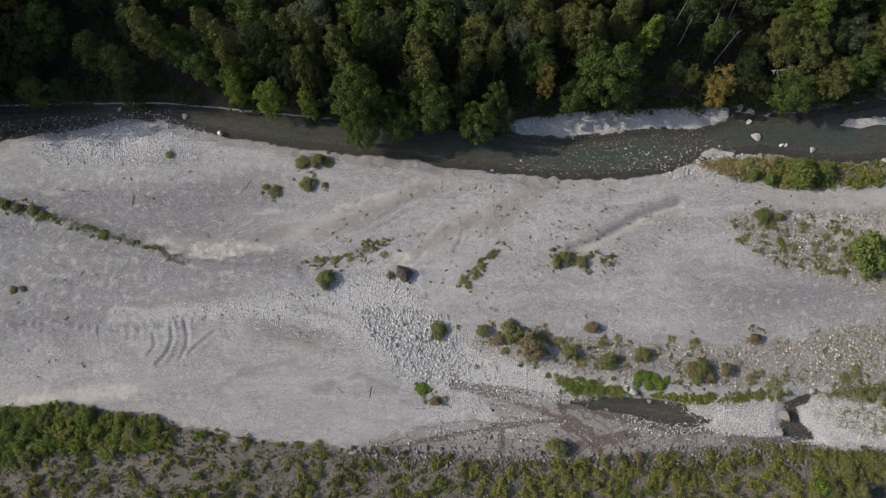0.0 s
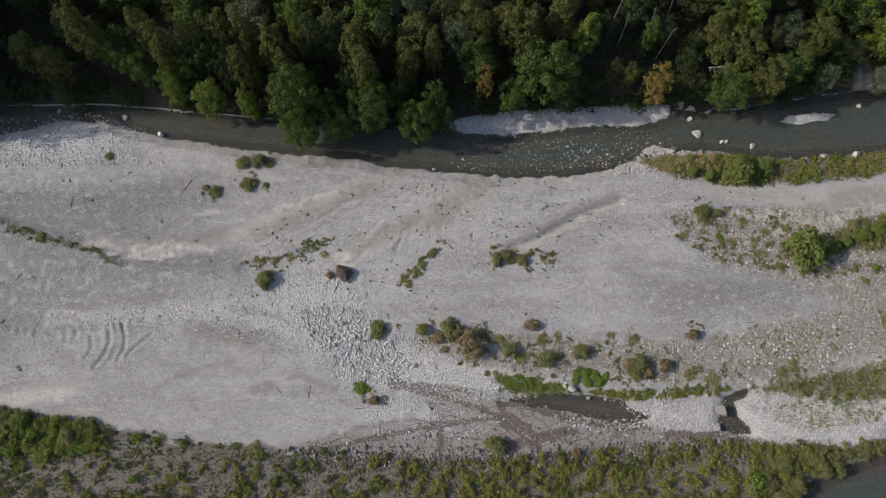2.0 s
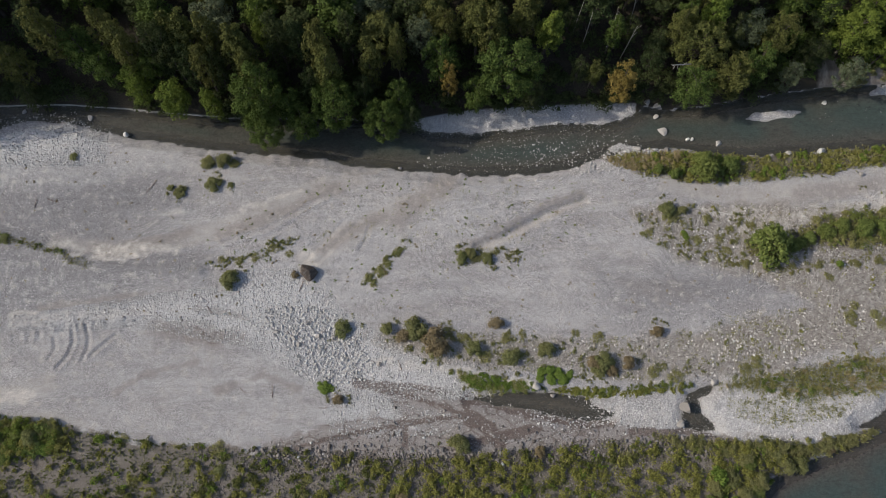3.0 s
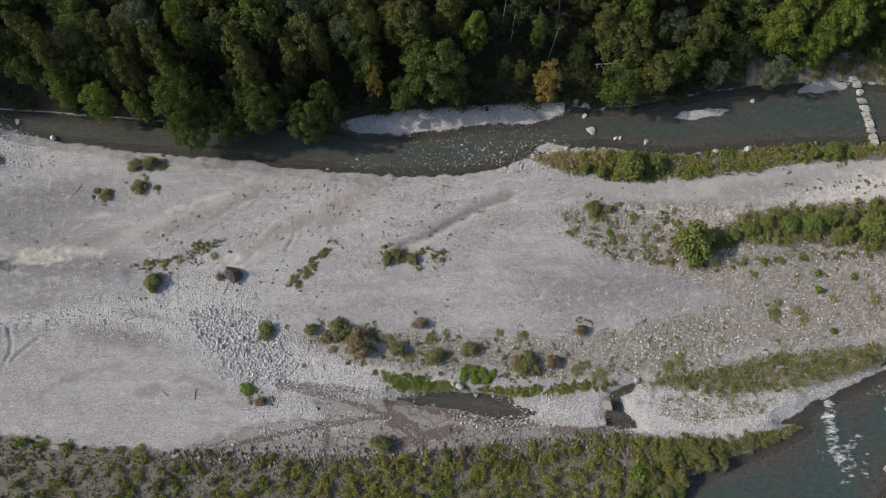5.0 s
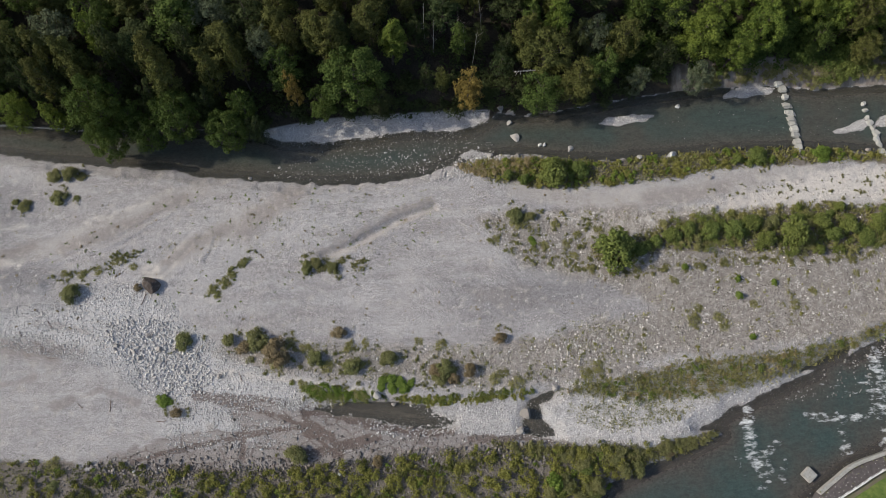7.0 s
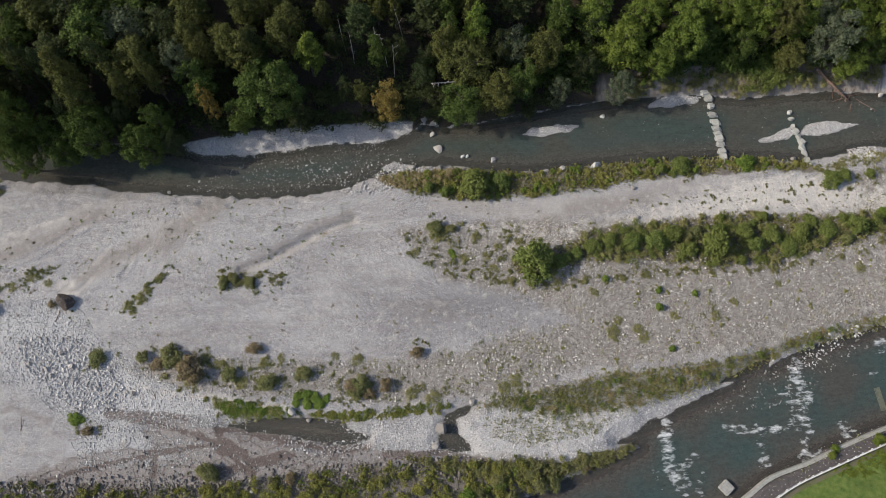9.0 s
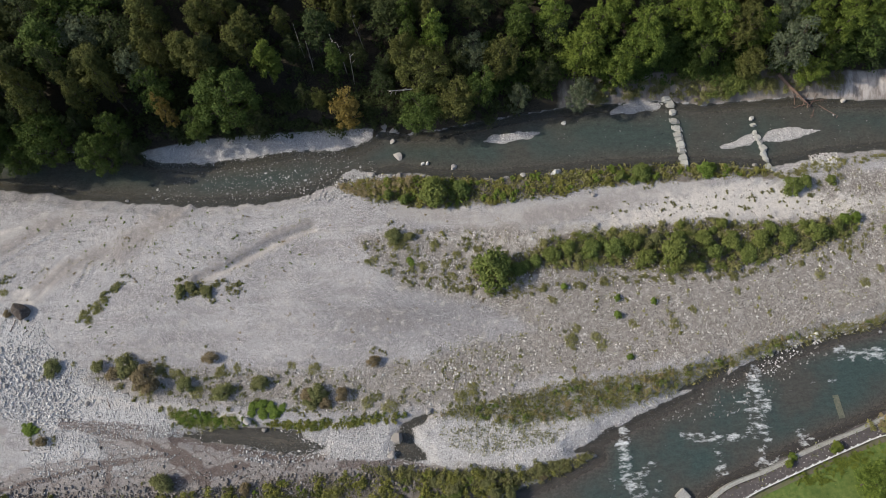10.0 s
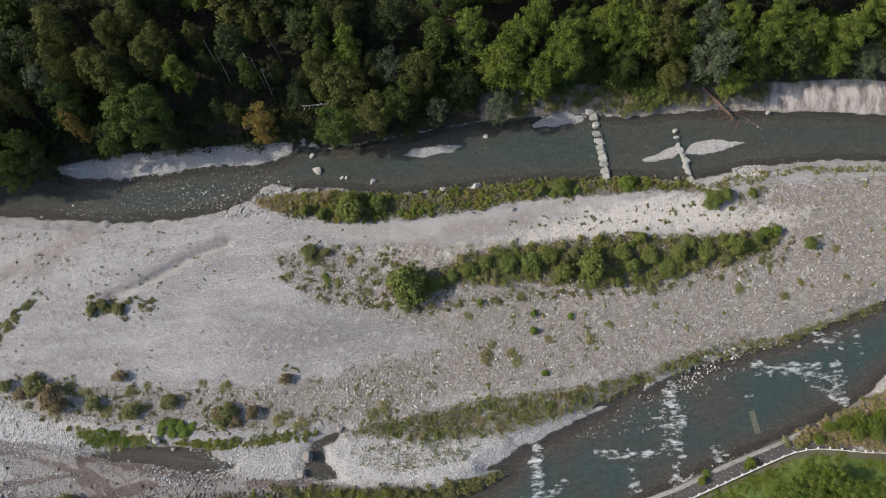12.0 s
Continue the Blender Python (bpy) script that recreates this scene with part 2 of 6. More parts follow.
stony = [([(-89.5, 41.2), (-61.9, 36.6), (-46.1, 31.8), (-26.7, 30.7), (-22.6, 29.0), (-35.5, 25.9), (-48.3, 23.8), 
    (-86.1, 23.3)], 0.28), ([(-92.2, 55.5), (-66.0, 59.5), (-45.4, 57.9), (-28.1, 54.4), (-30.0, 51.2), (-50.8, 47.2), (-90.3, 45.6)], 0.42),
    ([(-18.7, 32.6), (-9.7, 37.9), (1.7, 45.6), (22.7, 47.8), (43.9, 50.0), (46.8, 47.8), (23.2, 37.9), (11.9, 36.8), 
    (1.6, 23.3), (-8.4, 25.4)], 0.35)]
pale_lines = [([(-73.6, 8.2), (-64.2, 9.6), (-53.7, 10.6)], 1.7), ([(-58.1, 22.8), (-48.3, 23.7), (-36.4, 24.9)], 1.0)] + [([(-8.0, 34.2), (-6.9, 33.6), (-6.3, 32.6)], 1.3), ([(-8.1, 29.6), (-6.3, 29.3), (-4.7, 30.0)], 0.7), ([(-53.6, 37.5), (-46.5, 35.8), (-39.3, 36.2), (-31.1, 35.8)], 1.1), ([(-49.5, 35.0), (-43.3, 34.2), (-36.2, 34.8)], 0.8),
    ([(-34.2, 42.4), (-30.3, 42.8)], 0.9), ([(-24.0, 47.2), (-21.6, 46.2)], 0.6), ([(-58.3, 24.3), (-49.3, 24.1), (-38.4, 24.5), (-34.4, 24.9)], 1.2), ([(6.5, 15.4), (15.2, 13.9), (21.0, 12.7), (31.6, 10.6)], 1.0),
    ([(-20.2, 43.1), (-14.0, 45.3), (-8.8, 46.9)], 0.7), ([(-57.0, 6.3), (-52.7, 6.6)], 0.7)]
# silt streaks; the line from (22.6, 36.1) paints the groove's shaded side
silt_and_shade_lines = [([(-32.6, 21.3), (-28.1, 20.1), (-22.1, 18.3)], 1.6), ([(-39.1, 10.6), (-34.5, 13.5), (-25.9, 15.4)], 0.9), ([(-21.7, 10.6), (-14.0, 13.0), (-8.1, 10.6)], 0.8), ([(-53.5, 25.4), (-45.5, 26.4), (-36.6, 27.4)], 1.2), ([(-26.4, 24.9), (-18.3, 23.3), (-14.3, 20.3)], 0.6)] + [([(8.9, 40.6), (11.5, 43.1), (15.3, 45.9), (18.0, 47.8)], 3.2), ([(-4.5, 35.2), (0.6, 39.0), (6.8, 41.7)], 1.5), ([(-23.1, 38.8), (-14.9, 41.4), (-8.8, 44.2), (-2.5, 47.6)], 1.8), ([(22.6, 36.1), (27.9, 38.3), (33.3, 41.4), (37.6, 43.6), (42.9, 45.3)], 1.2),
    ([(-46.5, 35.8), (-37.3, 36.6), (-29.3, 38.8)], 1.6), ([(-34.2, 21.9), (-26.2, 21.1), (-18.2, 19.3)], 1.8), ([(83.5, 44.7), (89.8, 45.2), (98.2, 45.9)], 2.2), ([(67.7, 39.0), (73.7, 35.5)], 2.5)]
grey_gravel = [[(-115.4, 54.6), (-56.6, 52.3), (-38.5, 51.2), (-27.7, 46.7), (-39.7, 40.1), (-31.2, 36.8), (-22.8, 32.6), 
    (-30.7, 29.5), (-38.5, 26.4), (-50.4, 24.9), (-57.9, 21.3), (-106.2, 15.4)], [(46.1, 29.5), (72.6, 31.6), (78.8, 27.4), (71.4, 23.3), (51.3, 22.3)]]
wet_lines = [([(1.6, 11.7), (6.4, 10.4), (11.2, 8.9), (16.0, 7.5), (19.3, 5.9), (23.4, 3.1), (25.2, 0.8)], 1.1), ([(19.4, 9.2), (20.7, 6.3), (24.4, 3.8), (26.2, 1.2)], 1.2), ([(20.8, 8.5), (30.3, 6.3), (37.8, 4.4), (45.4, 3.8)], 1.3),
    ([(-8.0, 1.1), (1.5, 3.1), (11.1, 4.7), (18.8, 5.4)], 0.7), ([(10.2, 5.9), (10.1, 1.2)], 0.6), ([(5.4, 10.8), (10.3, 10.6), (17.0, 9.6)], 1.0), ([(20.5, 1.2), (26.2, 2.2), (33.0, 3.1)], 1.2), ([(48.1, 2.6), (58.5, 2.2), (65.0, 0.8)], 0.8)]
bank_scar = [(145.7, 66.5), (149.3, 70.7), (155.8, 71.9), (167.4, 72.2), (176.3, 70.8), (192.5, 66.4), (191.6, 63.1), 
    (171.0, 64.2), (152.3, 65.8)]
silt_patch = [(49.0, 28.2), (56.2, 29.5), (61.9, 27.4), (64.6, 24.9), (55.6, 24.5), (50.7, 25.9)]


def north_side(x, y):
    m = np.array(river_middle)
    return y > np.interp(x, m[:, 0], m[:, 1])


def zones(x, y):
    """How much of each ground cover lies at a place, 0 to 1."""
    wob = fbm(x, y, 2.2, 3, 5) * 3.0
    edge = lambda pts, soft: smooth(-soft, soft, inward(x, y, pts) + wob)
    z = {}
    z["coarse"] = np.max([k * edge(p, 3.5) for p, k in zip(cobble_fans + islands, (0.8, 1.0, 0.6, 0.55, 0.8) + (0.8,) * 5)], 0)
    z["coarse"] = np.maximum(z["coarse"], np.max([k * edge(p, 2.5) for p, k in stony], 0))
    z["silt"] = np.max([1.0 * (1 - smooth(0, w * 1.35, line_distance(x, y, p) + wob * 0.6)) for p, w in silt_and_shade_lines] + [0.6 * edge(silt_patch, 2.0)], 0)
    z["grey"] = np.max([edge(p, 5.0) for p in grey_gravel], 0)
    z["wet"] = np.max([1 - smooth(w * 0.3, w, line_distance(x, y, p) + wob * 0.5) for p, w in wet_lines], 0)
    z["sand"] = np.max([1 - smooth(w * 0.3, w, line_distance(x, y, p) + wob * 0.4) for p, w in sand_and_lit_scarp], 0)
    z["pale"] = np.max([edge(white_sand, 2.5) * (0.45 + 0.55 * smooth(88, 112, x))] + [0.55 * (1 - smooth(w * 0.1, w * 1.2, line_distance(x, y, p) + wob * 0.5)) for p, w in pale_lines], 0)
    z["brown"] = np.max([edge(brown_cobbles[0], 3.0), 0.7 * edge(brown_cobbles[1], 2.0)], 0)
    z["mud"] = np.max([edge(p, 1.2) for p in mud], 0)
    z["soil"] = np.max([k * edge(p, 1.0) for p, k in ((grass_north, 1.0), (thicket, 1.0), (grass_south, 0.35), (grass_spit, 1.0), (scrub_south, 1.0), (dry_bank, 1.0))], 0)
    return z


def relief(x, y):
    """Height of the ground, and how much of it is river bed."""
    h = fbm(x, y, 18, 3, 11) * 0.7 + fbm(x, y, 2.5, 2, 17) * 0.10
    # the scarps and the groove that cross the bar
    d = line_distance(x, y, scarp_west)
    h = h + 0.45 * np.exp(-(d / 1.3) ** 2)
    d = line_distance(x, y, groove)
    h = h - 0.55 * np.exp(-(d / 0.8) ** 2)
    for p, deep in wheel_ruts:
        d = line_distance(x, y, p)
        h = h - deep * np.exp(-(d / 0.22) ** 2) + deep * 0.4 * np.exp(-((d - 0.7) / 0.4) ** 2)
    d = line_distance(x, y, spoil_edge)
    h = h + 0.14 * np.exp(-(d / 0.6) ** 2) * (0.6 + 0.8 * np.sin(x * 3.1 + 2 * np.sin(x * 0.7)))
    h = h + 0.25 * smooth(0, 1.5, inward(x, y, scrub_south))
    wob = fbm(x, y, 1.6, 3, 23) * 1.1
    # north bank: a low bank and the wooded slope behind it
    dn = inward(x, y, north_river)
    beyond = (dn < 0) & north_side(x, y)
    hn = NORTH_LEVEL + np.minimum(-dn * 0.55, 1.6) + 0.36 * np.maximum(-dn - 6, 0) + fbm(x, y, 5, 3, 31) * 0.9 * smooth(0, 4, -dn)
    hn = np.minimum(hn, 160 + fbm(x, y, 300, 3, 3) * 120)
    far_bar = inward(x, y, cobble_fans[3])
    hn = np.where(far_bar > -2, np.minimum(hn, NORTH_LEVEL + 0.12 * np.maximum(-dn, 0)), hn)
    h = np.where(beyond, hn, h)
    d = dn + wob
    bed = NORTH_LEVEL - 0.05 - np.clip(d * 0.1, 0, 0.34) + fbm(x, y, 4, 3, 29) * 0.22
    h = np.where(d > 0, bed, np.where(beyond, h, np.minimum(h, NORTH_LEVEL + 0.05 - d * 0.42)))
    river = smooth(-0.4, 0.5, d)
    for p in islands:
        k = inward(x, y, p) + wob * 1.1
        h = np.where((k > -2.2) & (d > 0), np.maximum(h, NORTH_LEVEL + 0.02 + np.minimum(k * 0.16, 0.25)), h)
        river = river * (1 - smooth(-0.5, 0.2, k))
    # south river with its walled far bank
    ds = inward(x, y, south_river)
    land = within(x, y, south_land)
    hs = SOUTH_LEVEL + np.minimum(-ds * 1.6, 1.0) + np.clip((-ds - 1.0) * 0.26, 0, 1.35) + 0.22 * np.maximum(-ds - 40, 0)
    h = np.where(land & (ds < 0), np.minimum(hs, 90), h)
    d = ds + np.where(land, 0, wob)
    h = np.where(d > 0, SOUTH_LEVEL - 0.06 - np.clip(d * 0.2, 0, 0.6), np.where(land, h, np.minimum(h, SOUTH_LEVEL + 0.05 - d * 0.4)))
    river = np.maximum(river, smooth(-0.4, 0.5, d))
    for p in (mud_pool, boulder_pool):
        d = inward(x, y, p) + wob * 0.6
        h = np.minimum(h, np.where(d > 0, POOL_LEVEL - np.clip(d * 0.15, 0, 0.3), POOL_LEVEL + 0.03 - d * 0.3))
        river = np.maximum(river, smooth(-0.5, 0.4, d) * 0.9)
    # an unseen valley side added in the west, to shade the northwest corner
    h = h + 73 * smooth(-128, -205, x) * smooth(62, 74, y) * smooth(3, 12, -dn)
    # hills close the valley far off
    r = np.hypot(x - 40, y - 40)
    h = h + smooth(250, 1600, r) * (60 + 200 * (0.5 + fbm(x, y, 500, 3, 41))) * smooth(30, 300, np.minimum(np.abs(dn), np.abs(ds)))
    return h, river


scarp_west = [(-103.3, 47.8), (-81.7, 44.2), (-73.0, 41.9), (-67.6, 40.5), (-62.2, 38.5), (-53.7, 36.1), (-46.2, 33.1), 
    (-36.9, 31.8), (-26.8, 31.6)]
groove = [(23.3, 35.5), (28.3, 37.3), (33.7, 40.3), (38.0, 42.5), (43.4, 44.2)]
wheel_ruts = [([(-76.6, 21.3), (-76.0, 19.3)], 0.07), ([(-74.6, 21.3), (-74.0, 19.3)], 0.07), ([(-72.6, 21.3), (-72.0, 19.3)], 0.07), ([(-70.3, 21.3), (-69.7, 19.3)], 0.07), ([(-67.9, 21.3), (-67.3, 19.3)], 0.07), ([(-65.7, 21.3), (-65.1, 19.3)], 0.07), ([(-62.9, 21.3), (-62.3, 19.3)], 0.07), ([(-60.4, 21.3), (-59.9, 19.3)], 0.07), ([(-57.9, 21.3), (-57.4, 19.3)], 0.07), ([(-55.5, 21.3), (-54.9, 19.3)], 0.07), ([(-53.2, 21.3), (-52.7, 19.3)], 0.07)] + [([(-47.8, 22.1), (-47.2, 19.3), (-47.9, 16.9), (-49.5, 14.9)], 0.26), ([(-45.7, 22.8), (-44.7, 20.3), (-44.6, 18.1), (-45.3, 16.2)], 0.24), ([(-50.7, 20.3), (-50.1, 18.1), (-51.2, 16.4)], 0.18),
    ([(-40.0, 20.5), (-42.0, 18.8), (-44.1, 16.9)], 0.25), ([(-52.0, 22.7), (-53.7, 19.3)], 0.12), ([(3.7, 39.5), (3.2, 37.4), (2.1, 35.2)], 0.12), ([(-49.6, 36.1), (-37.1, 34.2), (-27.0, 35.8), (-14.9, 39.5), (-4.6, 45.6)], 0.09),
    ([(-48.4, 34.8), (-36.0, 32.9), (-25.9, 34.5), (-13.8, 38.3), (-3.5, 44.5)], 0.09), ([(-0.4, 41.2), (-4.5, 36.8), (-8.5, 32.6)], 0.07), ([(1.7, 40.5), (-2.5, 36.2), (-6.3, 32.0)], 0.07)]
spoil_edge = [(-92.9, 22.3), (-77.8, 21.6), (-68.0, 22.1), (-57.8, 20.3), (-52.0, 21.3), (-45.2, 22.5), (-38.3, 23.3)]


# ---- materials ----
class Nodes:
    """A material's nodes, made in short lines."""

    def __init__(self, name, roughness=0.9, specular=0.25):
        self.mat = bpy.data.materials.new(name)
        self.mat.use_nodes = True
        self.t = self.mat.node_tree
        self.bsdf = self.t.nodes["Principled BSDF"]
        self.bsdf.inputs["Roughness"].default_value = roughness
        self.bsdf.inputs["Specular IOR Level"].default_value = specular

    def put(self, socket, v):
        if hasattr(v, "node"):
            self.t.links.new(v, socket)
        elif isinstance(v, tuple) and len(v) == 3 and socket.type == "RGBA":
            socket.default_value = (*v, 1)
        else:
            socket.default_value = v

    def node(self, kind, out=0, ins=(), **props):
        n = self.t.nodes.new(kind)
        for k, v in props.items():
            setattr(n, k, v)
        for k, v in dict(ins).items():
            self.put(n.inputs[k], v)
        return n.outputs[out]

    def pos(self):
        return self.node("ShaderNodeNewGeometry", "Position")

    def own(self):
        return self.node("ShaderNodeTexCoord", "Object")

    def island(self):
        return self.node("ShaderNodeNewGeometry", "Random Per Island")

    def each(self):
        return self.node("ShaderNodeObjectInfo", "Random")

    def math(self, op, a, b=0.0, clamp=False):
        return self.node("ShaderNodeMath", 0, {0: a, 1: b}, operation=op, use_clamp=clamp)

    def noise(self, scale, detail=3.0, vec=None, rough=0.55):
        return self.node("ShaderNodeTexNoise", 0, {"Vector": vec or self.pos(), "Scale": scale, "Detail": detail, "Roughness": rough})

    def cells(self, scale, out="Distance", vec=None, feature="F1"):
        return self.node("ShaderNodeTexVoronoi", out, {"Vector": vec or self.pos(), "Scale": scale}, feature=feature)

    def mix(self, f, a, b, blend="MIX"):
        n = self.t.nodes.new("ShaderNodeMix")
        n.data_type, n.blend_type = "RGBA", blend
        self.put(n.inputs[0], f), self.put(n.inputs[6], a), self.put(n.inputs[7], b)
        return n.outputs[2]

    def span(self, v, a, b, c=0.0, d=1.0):
        return self.node("ShaderNodeMapRange", 0, {0: v, 1: a, 2: b, 3: c, 4: d})

    def attr(self, name):
        return self.node("ShaderNodeAttribute", "Fac", attribute_name=name)

    def done(self, colour, height=None, depth=0.05, strength=0.6):
        self.put(self.bsdf.inputs["Base Color"], colour)
        if height is not None:
            self.put(self.bsdf.inputs["Normal"], self.node("ShaderNodeBump", 0, {"Height": height, "Distance": depth, "Strength": strength}))
        return self.mat


def grey(n, v):
    return n.node("ShaderNodeCombineColor", 0, {0: v, 1: v, 2: v})


def ground_material():
    n = Nodes("river_gravel", 0.92, 0.2)
    big, mid, fine = n.noise(0.06, 4), n.noise(0.7, 4), n.noise(6.0, 3)
    c1 = n.node("ShaderNodeSeparateColor", 0, {0: n.cells(9.0, "Color")})
    c2 = n.node("ShaderNodeSeparateColor", 0, {0: n.cells(20.0, "Color")})

    def cover(name, sharp=2.2, rag=0.7):
        v = n.math("ADD", n.attr(name), n.math("MULTIPLY", n.math("SUBTRACT", mid, 0.5), rag))
        return n.math("ADD", n.math("MULTIPLY", n.math("SUBTRACT", v, 0.5), sharp), 0.5, True)
    col = n.mix(n.span(big, 0.35, 0.65), (0.325, 0.312, 0.312), (0.395, 0.378, 0.37))
    flow = n.node("ShaderNodeMapping", 0, {"Vector": n.pos(), "Scale": (0.22, 1.0, 1.0), "Rotation": (0.0, 0.0, -0.25)})
    streak = n.noise(0.5, 5, flow, 0.65)
    patch = n.noise(0.34, 7, flow, 0.72)
    col = n.mix(n.math("MULTIPLY", n.span(patch, 0.48, 0.66), 0.6), col, (0.255, 0.235, 0.228))
    col = n.mix(n.math("MULTIPLY", n.span(patch, 0.46, 0.32), 0.5), col, (0.45, 0.437, 0.432))
    col = n.mix(n.math("MULTIPLY", n.span(streak, 0.5, 0.75), 0.3), col, (0.52, 0.50, 0.485))
    col = n.mix(n.math("MULTIPLY", n.span(streak, 0.5, 0.28), 0.3), col, (0.24, 0.225, 0.22))
    blotch = n.noise(0.9, 7, flow, 0.8)
    col = n.mix(n.math("MULTIPLY", n.span(blotch, 0.53, 0.68), 0.55), col, (0.25, 0.228, 0.215))
    col = n.mix(n.math("MULTIPLY", n.span(blotch, 0.46, 0.33), 0.35), col, (0.50, 0.488, 0.478))
    col = n.mix(n.math("MULTIPLY", n.span(mid, 0.55, 0.75), 0.35), col, (0.27, 0.25, 0.24))
    col = n.mix(n.math("MULTIPLY", cover("grey", 1.0, 0.8), 0.9), col, (0.222, 0.214, 0.218))
    col = n.mix(cover("coarse", 1.5, 0.7), col, (0.48, 0.468, 0.46))
    col = n.mix(n.math("MULTIPLY", cover("sand", 1.2, 1.4), 0.4), col, (0.42, 0.385, 0.35))
    col = n.mix(n.math("MULTIPLY", cover("silt", 1.3, 1.3), 0.55), col, (0.245, 0.215, 0.195))
    col = n.mix(cover("brown"), col, (0.255, 0.230, 0.204))
    col = n.mix(cover("pale", 1.2, 2.3), col, (0.57, 0.53, 0.482))
    col = n.mix(n.math("MULTIPLY", cover("mud", 2.0, 1.2), 0.75), col, (0.24, 0.212, 0.194))
    warp = n.node("ShaderNodeVectorMath", 0, {0: n.pos(), 1: n.node("ShaderNodeTexNoise", 1, {"Vector": n.pos(), "Scale": 0.35, "Detail": 4.0})}, operation="ADD")
    bends = n.node("ShaderNodeMapping", 0, {"Vector": warp, "Scale": (0.22, 0.45, 1.0), "Rotation": (0.0, 0.0, 0.5)})
    runnels = n.span(n.cells(1.0, "Distance", bends, "DISTANCE_TO_EDGE"), 0.0, 0.06, 1.0, 0.0)
    col = n.mix(n.math("MULTIPLY", n.math("MULTIPLY", runnels, cover("mud", 2.5, 0.6)), 0.75), col, (0.13, 0.10, 0.088))
    col = n.mix(n.math("MULTIPLY", cover("wet", 2.0, 1.2), 0.85), col, (0.125, 0.095, 0.083))
    col = n.mix(n.math("MULTIPLY", cover("soil", 2.0, 1.2), 0.85), col, (0.14, 0.118, 0.094))
    rill = n.node("ShaderNodeMapping", 0, {"Vector": n.pos(), "Scale": (0.8, 0.22, 0.22), "Rotation": (0.0, 0.0, 0.6)})
    rills = n.noise(0.9, 6, rill, 0.7)
    col = n.mix(cover("earth", 1.5, 0.9), col, n.mix(n.span(rills, 0.4, 0.62), (0.20, 0.168, 0.14), (0.34, 0.30, 0.262)))
    col = n.mix(cover("scar", 1.5, 0.7), col, n.mix(n.span(rills, 0.4, 0.58), (0.24, 0.205, 0.182), (0.52, 0.475, 0.44)))
    # floor of the wood near-black: deep tree shade is put into its colour
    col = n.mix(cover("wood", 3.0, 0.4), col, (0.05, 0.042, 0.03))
    glint = n.math("MULTIPLY", n.math("MULTIPLY", n.span(c1, 0.90, 0.97), n.math("SUBTRACT", 1.0, n.attr("wood"))), n.span(n.attr("brown"), 0.0, 1.0, 0.2, 0.5))
    rough_amount = n.math("ADD", n.math("MULTIPLY", n.attr("coarse"), -0.25), n.math("ADD", n.math("MULTIPLY", n.attr("brown"), 0.12), n.span(n.noise(0.22, 5, None, 0.65), 0.36, 0.66, 0.4, 0.85)))
    smoother = n.math("SUBTRACT", 1.0, n.math("MULTIPLY", n.math("MAXIMUM", n.math("MAXIMUM", n.attr("mud"), n.math("MAXIMUM", n.attr("silt"), n.attr("soil"))), n.math("MAXIMUM", n.math("MAXIMUM", n.attr("scar"), n.attr("earth")), n.math("MAXIMUM", n.attr("sand"), n.attr("pale")))), 0.45))
    smoother = n.math("MULTIPLY", smoother, n.span(n.math("MAXIMUM", n.attr("scar"), n.attr("earth")), 0.0, 1.0, 1.0, 0.35))
    amp = n.math("MULTIPLY", rough_amount, smoother)
    var = n.math("ADD", n.math("MULTIPLY", n.math("SUBTRACT", c1, 0.5), 1.2), n.math("MULTIPLY", n.math("SUBTRACT", c2, 0.5), 1.5))
    var = n.math("ADD", 1.0, n.math("MULTIPLY", var, amp))
    col = n.mix(1.0, col, grey(n, var), "MULTIPLY")
    col = n.mix(n.math("MULTIPLY", glint, smoother), col, (0.66, 0.645, 0.63))
    bed = n.mix(n.span(mid, 0.35, 0.65), (0.17, 0.158, 0.132), (0.23, 0.212, 0.182))
    bed = n.mix(n.span(streak, 0.45, 0.7), bed, (0.15, 0.145, 0.125))
    bed = n.mix(n.span(c1, 0.9, 0.98), bed, (0.42, 0.41, 0.385))
    col = n.mix(n.attr("bed"), col, bed)
    height = n.math("MULTIPLY", n.math("ADD", n.cells(9.0), n.math("MULTIPLY", n.cells(20.0), 0.5)), n.math("MULTIPLY", amp, -0.9))
    return n.done(col, n.math("ADD", height, n.math("MULTIPLY", fine, 0.2)), 0.08, 0.8)


